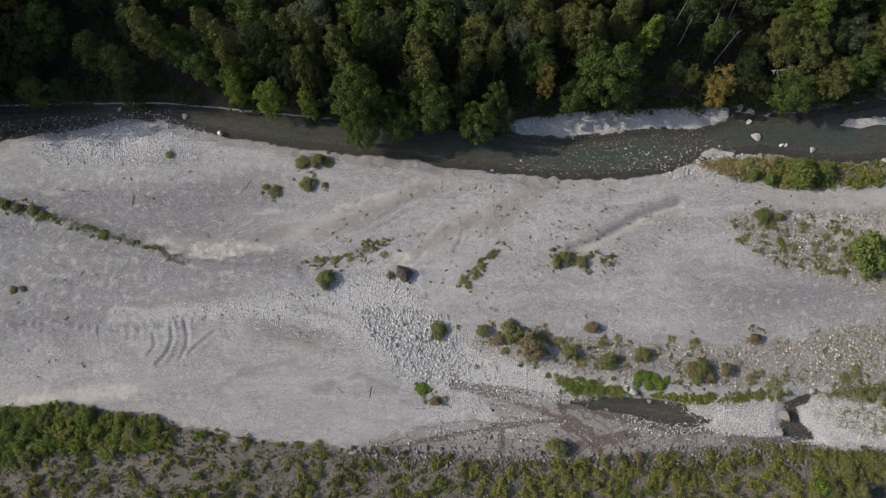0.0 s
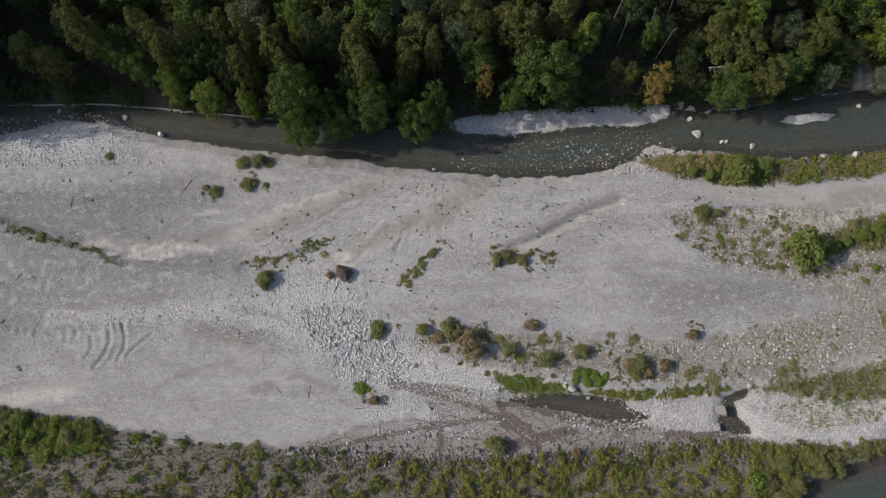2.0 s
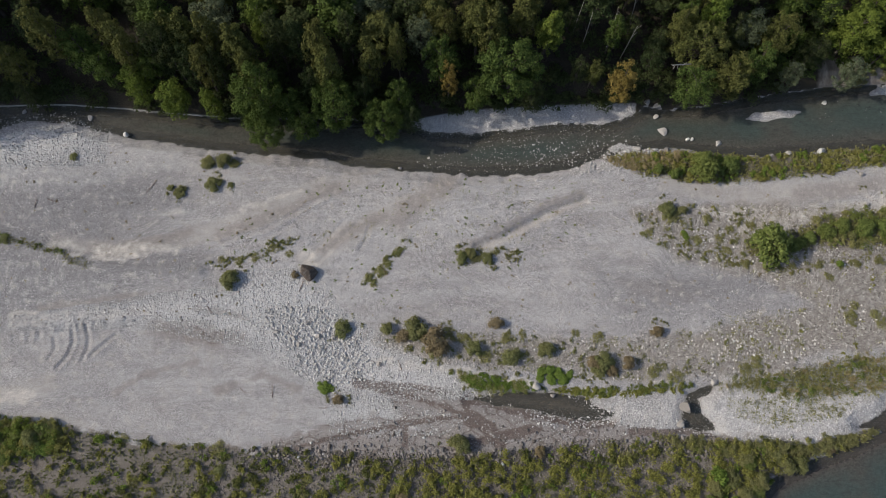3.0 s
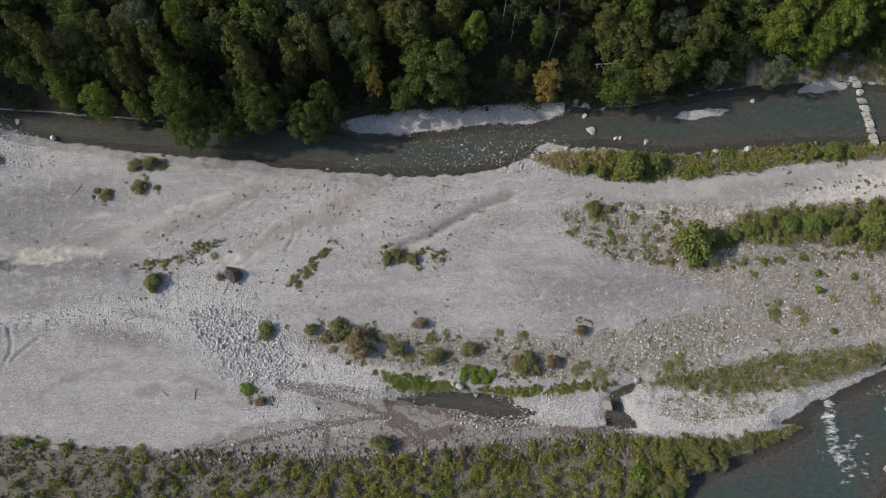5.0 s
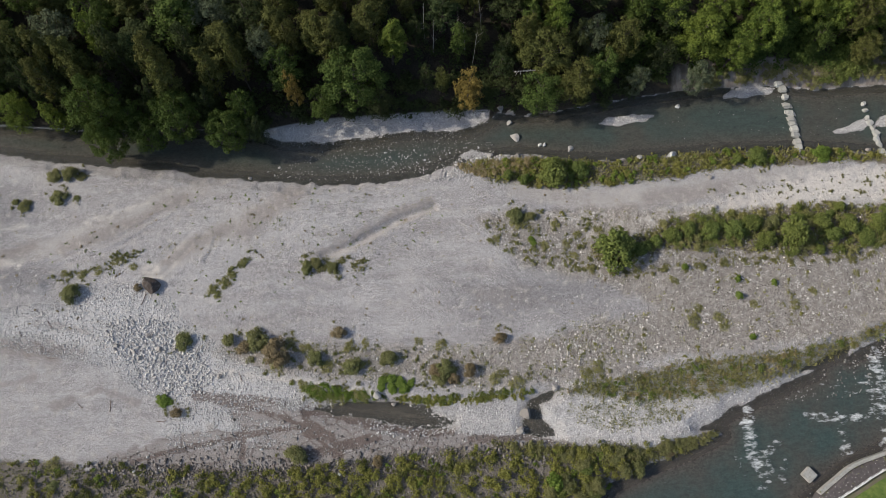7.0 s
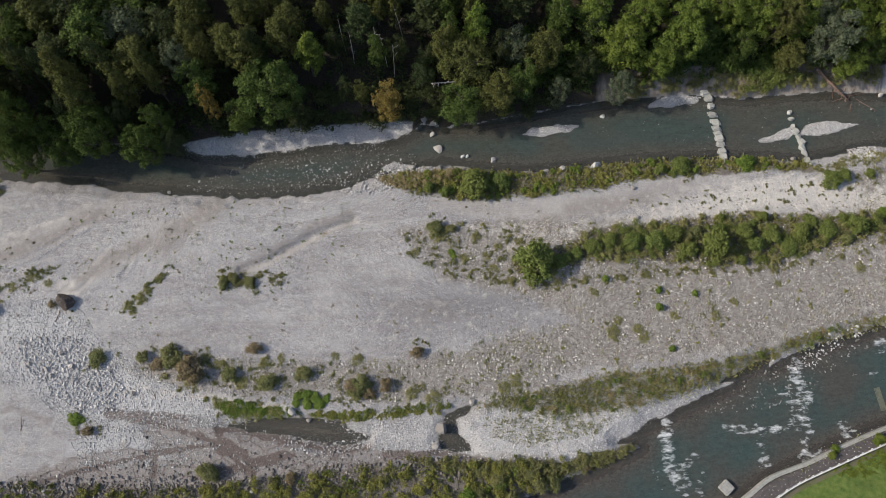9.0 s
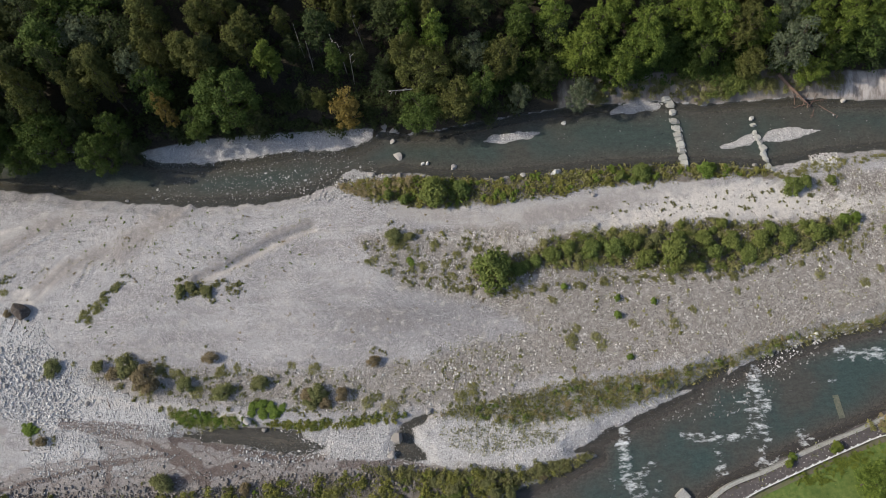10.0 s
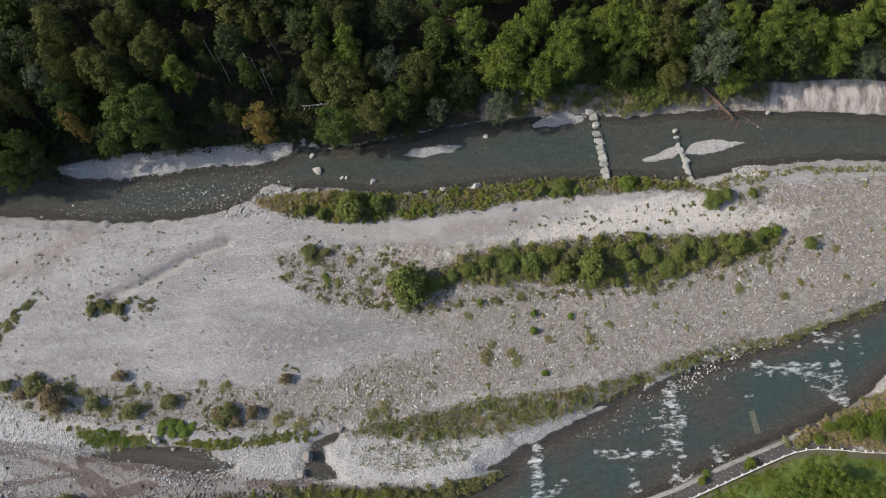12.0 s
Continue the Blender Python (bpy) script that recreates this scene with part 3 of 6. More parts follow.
def water_material(name, deep, shallow, bottom, foam_colour=(0.8, 0.82, 0.82)):
    n = Nodes(name)
    t = n.t
    ripple = n.math("ADD", n.noise(1.1, 4, rough=0.65), n.math("MULTIPLY", n.noise(4.0, 2), 0.35))
    bump = n.node("ShaderNodeBump", 0, {"Height": ripple, "Distance": 0.16, "Strength": 0.7})
    flow = n.node("ShaderNodeMapping", 0, {"Vector": n.pos(), "Scale": (0.4, 1.0, 1.0), "Rotation": (0.0, 0.0, -0.2)})
    tone = n.math("ADD", n.math("MULTIPLY", n.noise(1.6, 7, flow, 0.75), 1.1), 0.46)
    col = n.mix(n.math("MULTIPLY", n.span(n.noise(0.09, 4), 0.36, 0.56, 0.25, 1.0), n.span(n.attr("depth"), 0.25, 1.0, 0.0, 1.0)), shallow, deep)
    gravel = n.node("ShaderNodeSeparateColor", 0, {0: n.cells(4.0, "Color")})
    seen = n.math("MULTIPLY", n.math("SUBTRACT", gravel, 0.45), n.span(n.attr("depth"), 0.2, 1.0, bottom, bottom * 0.35))
    tone = n.math("MULTIPLY", tone, n.math("ADD", 1.0, seen))
    clear = n.node("ShaderNodeBsdfTransparent", 0, {"Color": (0.80, 0.86, 0.82)})
    body = n.node("ShaderNodeBsdfDiffuse", 0, {"Color": n.mix(1.0, col, grey(n, tone), "MULTIPLY"), "Normal": bump})
    inner = n.node("ShaderNodeMixShader", 0, {0: n.span(n.attr("depth"), 0.0, 0.3, 0.5, 0.85), 1: clear, 2: body})
    gloss = n.node("ShaderNodeBsdfGlossy", 0, {"Color": (1.0, 1.0, 1.0), "Roughness": 0.12, "Normal": bump})
    fresnel = n.node("ShaderNodeFresnel", 0, {"IOR": 1.33, "Normal": bump})
    surface = n.node("ShaderNodeMixShader", 0, {0: fresnel, 1: inner, 2: gloss})
    foam = n.node("ShaderNodeBsdfDiffuse", 0, {"Color": foam_colour})
    ragged = n.math("MULTIPLY", n.math("SUBTRACT", n.math("ADD", n.attr("foam"), n.math("MULTIPLY", n.noise(1.5, 7, flow, 0.68), 1.9)), 1.52), 2.4, True)
    out = n.node("ShaderNodeMixShader", 0, {0: n.math("MULTIPLY", ragged, 0.85), 1: surface, 2: foam})
    t.links.new(out, t.nodes["Material Output"].inputs["Surface"])
    return n.mat


def stone_material(name, dark, light, per="island", stain=(0.12, 0.10, 0.085), stained=0.25):
    n = Nodes(name, 0.85, 0.3)
    r = n.island() if per == "island" else n.each()
    col = n.mix(r, dark, light)
    grain = n.noise(5.0, 5, n.own() if per != "island" else None)
    col = n.mix(n.math("MULTIPLY", n.span(grain, 0.5, 0.7), stained), col, stain)
    return n.done(col, n.noise(9.0, 4), 0.05, 0.5)


def leaf_material(name, dark, light, tint, spread=1.0):
    """Foliage: each leaf differs, and each plant as a whole leans to the tint."""
    n = Nodes(name, 0.7, 0.12)
    col = n.mix(n.island(), dark, light)
    col = n.mix(n.math("MULTIPLY", n.each(), spread), col, tint)
    col = n.mix(n.math("MULTIPLY", n.span(n.noise(0.8, 3), 0.45, 0.7), 0.3), col, tuple(0.55 * c for c in dark))
    t = n.t
    n.put(n.bsdf.inputs["Base Color"], col)
    thin = n.node("ShaderNodeBsdfTranslucent", 0, {"Color": col})
    out = n.node("ShaderNodeMixShader", 0, {0: 0.32, 1: n.bsdf.outputs[0], 2: thin})
    t.links.new(out, t.nodes["Material Output"].inputs["Surface"])
    return n.mat


def bark_material(name, dark, light):
    n = Nodes(name, 0.9, 0.2)
    g = n.noise(3.0, 5, n.own())
    return n.done(n.mix(n.span(g, 0.35, 0.65), dark, light), g, 0.05, 0.6)


def plain_rough(name, a, b, scale, rough=0.85, depth=0.02):
    n = Nodes(name, rough, 0.3)
    g = n.noise(scale, 6)
    w = n.noise(scale * 0.15, 3)
    col = n.mix(n.span(g, 0.35, 0.65), a, b)
    col = n.mix(n.math("MULTIPLY", n.span(w, 0.5, 0.7), 0.4), col, tuple(0.5 * c for c in a))
    return n.done(col, g, depth, 0.5)


M_GROUND = ground_material()
M_NORTH_WATER = water_material("shallow_water", (0.064, 0.084, 0.073), (0.088, 0.082, 0.067), 0.5)
M_SOUTH_WATER = water_material("fast_water", (0.060, 0.088, 0.081), (0.090, 0.080, 0.068), 0.5)
M_POOL = water_material("pool_water", (0.075, 0.068, 0.050), (0.105, 0.094, 0.075), 0.3)
M_COBBLE = stone_material("pale_cobble", (0.30, 0.287, 0.275), (0.70, 0.68, 0.655))
M_BROWN_COBBLE = stone_material("mixed_cobble", (0.19, 0.165, 0.143), (0.72, 0.685, 0.635))
M_BED_STONE = stone_material("wet_stone", (0.085, 0.08, 0.07), (0.36, 0.35, 0.32))
M_MUD_STONE = stone_material("muddy_stone", (0.10, 0.086, 0.076), (0.29, 0.262, 0.24))
M_BOULDER = stone_material("grey_boulder", (0.24, 0.222, 0.205), (0.44, 0.415, 0.385), "each")
M_WHITE_ROCK = stone_material("white_rock", (0.52, 0.51, 0.48), (0.64, 0.63, 0.60), "each", (0.35, 0.33, 0.30))
M_BROWN_ROCK = stone_material("brown_rock", (0.075, 0.058, 0.048), (0.09, 0.07, 0.058), "each", (0.40, 0.37, 0.34), 0.35)
M_WEIR = stone_material("weir_stone", (0.33, 0.325, 0.30), (0.50, 0.49, 0.455), "each", (0.16, 0.17, 0.12), 0.5)
M_CONCRETE = plain_rough("weathered_concrete", (0.42, 0.41, 0.38), (0.30, 0.29, 0.26), 3.0)
M_REVETMENT = plain_rough("dark_revetment", (0.12, 0.105, 0.105), (0.075, 0.068, 0.068), 2.0)
M_WHITE_PAINT = plain_rough("white_paint", (0.80, 0.80, 0.78), (0.70, 0.70, 0.68), 4.0, 0.5, 0.004)
M_PATH = plain_rough("worn_path", (0.15, 0.125, 0.10), (0.12, 0.125, 0.06), 0.8)
M_LAWN = plain_rough("mown_grass", (0.075, 0.125, 0.025), (0.15, 0.19, 0.05), 1.2, 0.9, 0.12)
M_BARK = bark_material("bark", (0.05, 0.04, 0.032), (0.14, 0.12, 0.10))
M_DEAD = bark_material("bleached_wood", (0.30, 0.27, 0.24), (0.52, 0.49, 0.45))
M_LOG = bark_material("log_bark", (0.14, 0.09, 0.07), (0.26, 0.18, 0.14))
LEAVES = {
    "green": leaf_material("leaf_green", (0.046, 0.080, 0.020), (0.135, 0.185, 0.048), (0.10, 0.135, 0.030), 0.6),
    "bush": leaf_material("leaf_bush", (0.13, 0.145, 0.055), (0.30, 0.31, 0.13), (0.24, 0.22, 0.098), 0.7),
    "bush_green": leaf_material("leaf_bush_green", (0.095, 0.13, 0.036), (0.24, 0.295, 0.085), (0.20, 0.215, 0.06), 0.6),
    "straw": leaf_material("leaf_straw", (0.26, 0.20, 0.11), (0.48, 0.38, 0.23), (0.34, 0.29, 0.15), 0.5),
}
LEAVES.update({
    "fresh": leaf_material("leaf_fresh", (0.078, 0.125, 0.027), (0.235, 0.30, 0.06), (0.165, 0.20, 0.036), 0.6),
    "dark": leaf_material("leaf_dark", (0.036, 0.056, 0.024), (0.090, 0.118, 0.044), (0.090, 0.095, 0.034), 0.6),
    "olive": leaf_material("leaf_olive", (0.075, 0.092, 0.028), (0.18, 0.19, 0.058), (0.14, 0.135, 0.042), 0.6),
    "grey": leaf_material("leaf_grey", (0.09, 0.115, 0.07), (0.20, 0.23, 0.14), (0.13, 0.15, 0.08), 0.6),
    "lime": leaf_material("leaf_lime", (0.09, 0.14, 0.025), (0.22, 0.285, 0.06), (0.20, 0.22, 0.042), 0.6),
    "rust": leaf_material("leaf_rust", (0.19, 0.145, 0.04), (0.33, 0.25, 0.075), (0.25, 0.19, 0.07), 0.6),
    "scrub": leaf_material("leaf_scrub", (0.145, 0.145, 0.034), (0.345, 0.345, 0.10), (0.29, 0.255, 0.085), 0.4),
    "herb": leaf_material("leaf_herb", (0.09, 0.145, 0.028), (0.235, 0.315, 0.068), (0.18, 0.235, 0.045), 0.4),
    "dry": leaf_material("leaf_dry", (0.19, 0.155, 0.09), (0.36, 0.295, 0.18), (0.25, 0.19, 0.105), 0.7),
    "weed": leaf_material("leaf_weed", (0.18, 0.185, 0.065), (0.38, 0.36, 0.15), (0.30, 0.27, 0.12), 0.3),
})


# ---- mesh helpers ----
def raw_mesh(name, verts, faces, material, smooth_shade=False):
    """A mesh from arrays of corners and of faces with equal corner counts."""
    verts, faces = np.asarray(verts, np.float32), np.asarray(faces, np.int32)
    me = bpy.data.meshes.new(name)
    k = faces.shape[1]
    me.vertices.add(len(verts)), me.loops.add(faces.size), me.polygons.add(len(faces))
    me.vertices.foreach_set("co", verts.ravel())
    me.loops.foreach_set("vertex_index", faces.ravel())
    me.polygons.foreach_set("loop_start", np.arange(0, faces.size, k, dtype=np.int32))
    me.update(calc_edges=True)
    me.polygons.foreach_set("use_smooth", np.full(len(faces), smooth_shade))
    me.materials.append(material)
    return me


def join(chunks):
    """Several (verts, faces) into one."""
    vs, fs, at = [], [], 0
    for v, f in chunks:
        vs.append(np.asarray(v, float)), fs.append(np.asarray(f, int) + at)
        at += len(v)
    return np.concatenate(vs), np.concatenate(fs)


def put_part(name, me, parent, label=""):
    ob = new(name, me)
    ob.parent = parent
    return tagged(ob, label) if label else ob


def tube(points, radii, sides=7):
    pts = [Vector(p) for p in points]
    verts, faces = [], []
    for i, p in enumerate(pts):
        d = (pts[min(i + 1, len(pts) - 1)] - pts[max(i - 1, 0)]).normalized()
        a = d.orthogonal().normalized()
        b = d.cross(a)
        for s in range(sides):
            w = 2 * math.pi * s / sides
            verts.append(p + (a * math.cos(w) + b * math.sin(w)) * radii[i])
    for i in range(len(pts) - 1):
        for s in range(sides):
            a, b = i * sides + s, i * sides + (s + 1) % sides
            faces.append((a, b, b + sides, a + sides))
    for base in (0, (len(pts) - 1) * sides):
        for s in range(1, sides - 2, 2):
            faces.append((base, base + s, base + s + 1, base + s + 2))
    return np.array([tuple(v) for v in verts]), np.array(faces)


def sweep(points, profile):
    """A profile of (across, height) carried along a line of (x, y, z)."""
    p = np.array(points, float)
    d = np.gradient(p[:, :2], axis=0)
    d /= np.linalg.norm(d, axis=1)[:, None] + 1e-9
    side = np.stack([d[:, 1], -d[:, 0]], 1)
    k = len(profile)
    verts = np.concatenate([np.concatenate([p[:, :2] + side * a, p[:, 2:] + h], 1)[:, None] for a, h in profile], 1).reshape(-1, 3)
    faces = [(i * k + s, i * k + (s + 1) % k, (i + 1) * k + (s + 1) % k, (i + 1) * k + s) for i in range(len(p) - 1) for s in range(k)]
    if k == 4:
        faces += [(0, 1, 2, 3), tuple(len(verts) - k + s for s in (3, 2, 1, 0))]
    return verts, np.array(faces)


def unit(v):
    return v / (np.linalg.norm(v, axis=-1, keepdims=True) + 1e-9)


def leaf_cloud(rng, centres, radii, n, size, outward=0.8, upward=0.5, loose=0.6, fill=(0.7, 1.05), low=-0.5):
    """n kite-shaped leaves on clumps with the given centres and radii (x, y, z)."""
    centres, radii = np.asarray(centres, float), np.asarray(radii, float)
    share = (radii[:, 0] * radii[:, 2]) ** 0.9
    pick = rng.choice(len(centres), n, p=share / share.sum())
    d = unit(rng.normal(size=(n, 3)))
    d[:, 2] = np.where(d[:, 2] < low, -d[:, 2], d[:, 2])
    r = rng.uniform(*fill, size=(n, 1))
    pos = centres[pick] + d * radii[pick] * r
    nor = unit(d * outward + np.array([0, 0, upward]) + rng.normal(size=(n, 3)) * loose)
    a = unit(np.cross(nor, rng.normal(size=(n, 3))))
    b = np.cross(nor, a)
    s = size * rng.uniform(0.6, 1.3, size=(n, 1))
    droop = nor * s * -0.18
    v = np.stack([pos - a * s, pos + b * s * 0.62 + droop, pos + a * s * 1.1, pos - b * s * 0.62 + droop], 1).reshape(-1, 3)
    return v, np.arange(4 * n).reshape(n, 4)


# ---- ground ----
def spread_axis(lo, hi, step, far):
    mid = list(np.arange(lo, hi + step, step))
    out, s, v = [], step * 2, mid[-1]
    while v < far:
        v, s = v + s, s * 1.22
        out.append(v)
    back, s, v = [], step * 2, mid[0]
    while v > -far:
        v, s = v - s, s * 1.22
        back.append(v)
    return np.array(back[::-1] + mid + out)


def build_ground():
    xs, ys = spread_axis(-92, 180, 0.32, 2800), spread_axis(-12, 76, 0.30, 2800)
    gx, gy = np.meshgrid(xs, ys)
    x, y = gx.ravel(), gy.ravel()
    h, river = relief(x, y)
    w, k = len(xs), len(ys)
    idx = np.arange(w * k).reshape(k, w)
    faces = np.stack([idx[:-1, :-1], idx[:-1, 1:], idx[1:, 1:], idx[1:, :-1]], -1).reshape(-1, 4)
    me = raw_mesh("ground", np.stack([x, y, h], 1), faces, M_GROUND, True)
    z = zones(x, y)
    z["bed"] = river
    dn = inward(x, y, north_river)
    far_bar = inward(x, y, cobble_fans[3])
    # where the ground takes the shade-dark colour of the wood
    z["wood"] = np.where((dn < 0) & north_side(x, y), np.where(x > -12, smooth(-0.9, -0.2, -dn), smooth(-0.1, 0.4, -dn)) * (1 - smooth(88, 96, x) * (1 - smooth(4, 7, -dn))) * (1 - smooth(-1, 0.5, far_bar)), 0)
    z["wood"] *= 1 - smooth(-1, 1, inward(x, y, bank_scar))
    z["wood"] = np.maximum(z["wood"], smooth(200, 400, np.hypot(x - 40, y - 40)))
    north = (dn < 0) & north_side(x, y)
    z["scar"] = smooth(-1.5, 1.5, inward(x, y, bank_scar) + fbm(x, y, 4, 3, 5) * 6)
    z["earth"] = np.where(north & (x > 88), 1 - smooth(5, 8, -dn), 0) * (1 - np.max([smooth(-1, 0.5, inward(x, y, p)) for p in islands], 0))
    for name, v in z.items():
        me.attributes.new(name, "FLOAT", "POINT").data.foreach_set("value", np.asarray(v, np.float32))
    return tagged(new("ground", me), "grey river gravel with sand tracks, cobbles and mud", "ground", kind="structure")


def build_water(name, x0, x1, y0, y1, step, level, material, label, foam_lines, outline, calm=0.0):
    xs, ys = np.arange(x0, x1 + step, step), np.arange(y0, y1 + step, step)
    gx, gy = np.meshgrid(xs, ys)
    x, y = gx.ravel(), gy.ravel()
    foam = np.full(x.shape, calm)
    for pts, wide, much in foam_lines:
        foam = np.maximum(foam, much * (1 - smooth(wide * 0.2, wide, line_distance(x, y, pts) + fbm(x, y, 1.5, 2, 3) * wide)))
    waves = fbm(x, y, 1.7, 3, 7) * 0.07 + foam * (fbm(x, y, 0.9, 2, 9) + 0.3) * 0.45
    w, k = len(xs), len(ys)
    idx = np.arange(w * k).reshape(k, w)
    faces = np.stack([idx[:-1, :-1], idx[:-1, 1:], idx[1:, 1:], idx[1:, :-1]], -1).reshape(-1, 4)
    deep = inward(x, y, outline)
    keep = deep > -3.0
    faces = faces[keep[faces].all(1)]
    used, inv = np.unique(faces, return_inverse=True)
    me = raw_mesh(name, np.stack([x, y, level + waves], 1)[used], inv.reshape(-1, 4), material, True)
    me.attributes.new("foam", "FLOAT", "POINT").data.foreach_set("value", foam[used].astype(np.float32))
    me.attributes.new("depth", "FLOAT", "POINT").data.foreach_set("value", smooth(0, 5.5, deep)[used].astype(np.float32))
    return tagged(new(name, me), label, "water", kind="structure")


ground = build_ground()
north_foam = [([(113.3, 66.1), (113.9, 61.9), (114.2, 57.1), (114.5, 54.2)], 1.2, 0.35), ([(130.1, 57.0), (130.6, 53.5)], 1.0, 0.4), ([(170.0, 60.6), (169.3, 54.6)], 0.8, 0.4)]
south_foam = []
south_foam += [([(108.6, 4.0), (112.9, 3.2), (116.9, 3.5)], 1.4, 0.54), ([(119.0, 9.9), (120.1, 4.5), (119.8, 0.3)], 2.1, 0.59), ([(96.4, 4.8), (96.3, 0.1), (97.0, -3.8)], 1.8, 0.59)]
south_foam += [([(137.9, 17.4), (141.7, 16.0), (145.8, 16.5)], 1.6, 0.59), ([(127.9, 3.6), (128.4, 0.8)], 1.4, 0.57), ([(112.1, -1.6), (112.5, -5.3)], 1.3, 0.51), ([(131.5, 11.7), (135.8, 12.3)], 1.0, 0.49)]
south_foam += [([(121.4, 14.0), (122.0, 10.0), (120.5, 6.3), (121.5, 3.4), (120.1, 0.7), (120.8, -1.2)], 3.1, 0.67), ([(118.9, 9.3), (119.0, 6.4), (119.7, 4.5)], 2.0, 0.61)]
south_foam += [([(100.3, -0.4), (99.1, -4.0), (97.3, -7.4)], 2.0, 0.61), ([(102.0, -3.2), (100.3, -7.3)], 1.6, 0.51), ([(93.6, -0.6), (93.8, -5.2), (95.3, -8.0)], 1.6, 0.49)]
south_foam += [([(96.6, 4.4), (96.2, 1.2), (96.6, -1.6), (97.4, -2.7)], 2.6, 0.67), ([(96.9, 5.0), (96.7, 0.2), (97.0, -3.5), (96.9, -7.2)], 2.3, 0.67)]
south_foam += [([(137.3, 16.6), (143.5, 16.7), (147.9, 16.0), (150.2, 14.4), (151.6, 11.3)], 2.1, 0.66), ([(148.8, 22.6), (150.6, 21.4), (152.9, 22.4)], 2.3, 0.61)]
south_foam += [([(151.3, 17.3), (152.0, 13.3), (152.0, 10.8)], 2.0, 0.61), ([(127.5, 4.0), (128.1, 1.6)], 2.1, 0.66)]
south_foam += [([(110.2, 3.8), (114.1, 3.1), (117.6, 3.5)], 1.6, 0.56), ([(112.4, 1.6), (112.7, -1.6)], 1.8, 0.56), ([(107.3, 4.1), (114.1, 3.4)], 1.4, 0.56)]
south_foam += [([(156.5, 22.2), (157.0, 17.0)], 2.1, 0.51), ([(123.5, 10.0), (127.6, 10.7)], 1.4, 0.51)]
south_foam += [([(145.8, 15.2), (146.9, 13.6), (148.8, 12.5), (150.3, 11.2)], 1.6, 0.59), ([(149.3, 22.3), (150.1, 21.3), (150.4, 20.2)], 1.4, 0.65), ([(153.0, 22.6), (153.4, 20.9), (153.3, 19.3)], 1.2, 0.61)]
south_foam += [([(110.5, 9.2), (112.9, 9.4), (114.3, 8.1), (116.2, 7.5)], 1.3, 0.47), ([(108.8, 3.9), (112.2, 3.4), (116.1, 3.5)], 1.3, 0.63), ([(112.8, 0.7), (113.0, -0.7), (113.2, -2.2)], 1.6, 0.61), ([(128.0, 4.0), (128.8, 2.5), (129.0, 1.3)], 1.6, 0.65)]
south_foam += [([(117.8, 8.8), (118.8, 7.3), (120.5, 6.5)], 1.4, 0.61), ([(145.2, 21.1), (145.6, 20.1)], 0.9, 0.57), ([(127.4, 10.9), (128.3, 10.5)], 0.9, 0.57), ([(95.6, -1.5), (97.0, -2.5), (99.3, -3.0)], 2.0, 0.65)]
build_water("river_north", -140, 240, 40, 75, 0.45, NORTH_LEVEL, M_NORTH_WATER, "shallow grey-green river over a stony bed", north_foam, north_river)
build_water("river_south", 55, 240, -45, 70, 0.4, SOUTH_LEVEL, M_SOUTH_WATER, "fast green river with white rapids", south_foam, south_river, 0.22)
build_water("pool_mud", 20, 52, 4, 16, 0.4, POOL_LEVEL, M_POOL, "still muddy pool beside brown silt", [], mud_pool)
build_water("pool_boulder", 52, 66, 2, 14, 0.4, POOL_LEVEL, M_POOL, "small still brown pool round a boulder", [], boulder_pool)


# ---- trees ----
def build_tree(name, rng, height, spread, kind, leaf, leaves, size):
    root = new(name)
    limbs = []
    bend = rng.uniform(-0.4, 0.4, 2)
    trunk = [(0, 0, -0.6), (bend[0] * 0.3, bend[1] * 0.3, height * 0.3), (bend[0], bend[1], height * 0.62), (bend[0] * 0.8, bend[1] * 0.8, height * 0.9)]
    limbs.append(tube(trunk, [0.022 * height, 0.017 * height, 0.010 * height, 0.003 * height]))
    middle, half = {"round": (0.58, 0.39), "loose": (0.55, 0.43), "column": (0.55, 0.43)}[kind]
    count, small, large, inner = {"round": (110, 0.13, 0.24, 0.76), "loose": (76, 0.13, 0.3, 0.5), "column": (70, 0.18, 0.36, 0.55)}[kind]
    centres, radii = [], []
    for i in range(count):
        up_part = 1 - 1.9 * (i + rng.uniform(0.1, 0.9)) / count
        a = i * 2.399 + rng.uniform(-0.5, 0.5)
        flat = math.sqrt(max(0.0, 1 - up_part * up_part))
        reach = rng.uniform(inner, 1.04) if i % 6 else rng.uniform(0.25, 0.55)
        taper = 1 - 0.45 * max(0.0, up_part) if kind == "column" else 1.0
        c = (math.cos(a) * flat * spread * reach * taper + bend[0], math.sin(a) * flat * spread * reach * taper + bend[1], height * (middle + half * up_part * reach))
        rr = spread * rng.uniform(small, large)
        centres.append(c)
        radii.append((rr, rr, rr * 0.85))
        if i % 4 == 0:
            z0 = max(height * 0.18, c[2] - flat * spread * 0.9 - 0.5)
            limbs.append(tube([(bend[0] * z0 / height, bend[1] * z0 / height, z0), (c[0] * 0.5, c[1] * 0.5, (z0 + c[2]) * 0.5 + 0.2), c],
                              [0.007 * height, 0.005 * height, 0.002 * height], 5))
    put_part("trunk", raw_mesh("trunk", *join(limbs), M_BARK, True), root)
    put_part("crown", raw_mesh("crown", *leaf_cloud(rng, centres, radii, leaves, size, 0.9, 0.35, 0.6, (0.6, 1.15), -0.2), LEAVES[leaf]), root)
    return root


def place(thing, x, y, z, turn=0.0, s=1.0, sz=None):
    return copy_thing(thing, Matrix.Translation((x, y, z)) @ Matrix.Rotation(turn, 4, "Z") @ Matrix.Diagonal((s, s, sz or s, 1)))


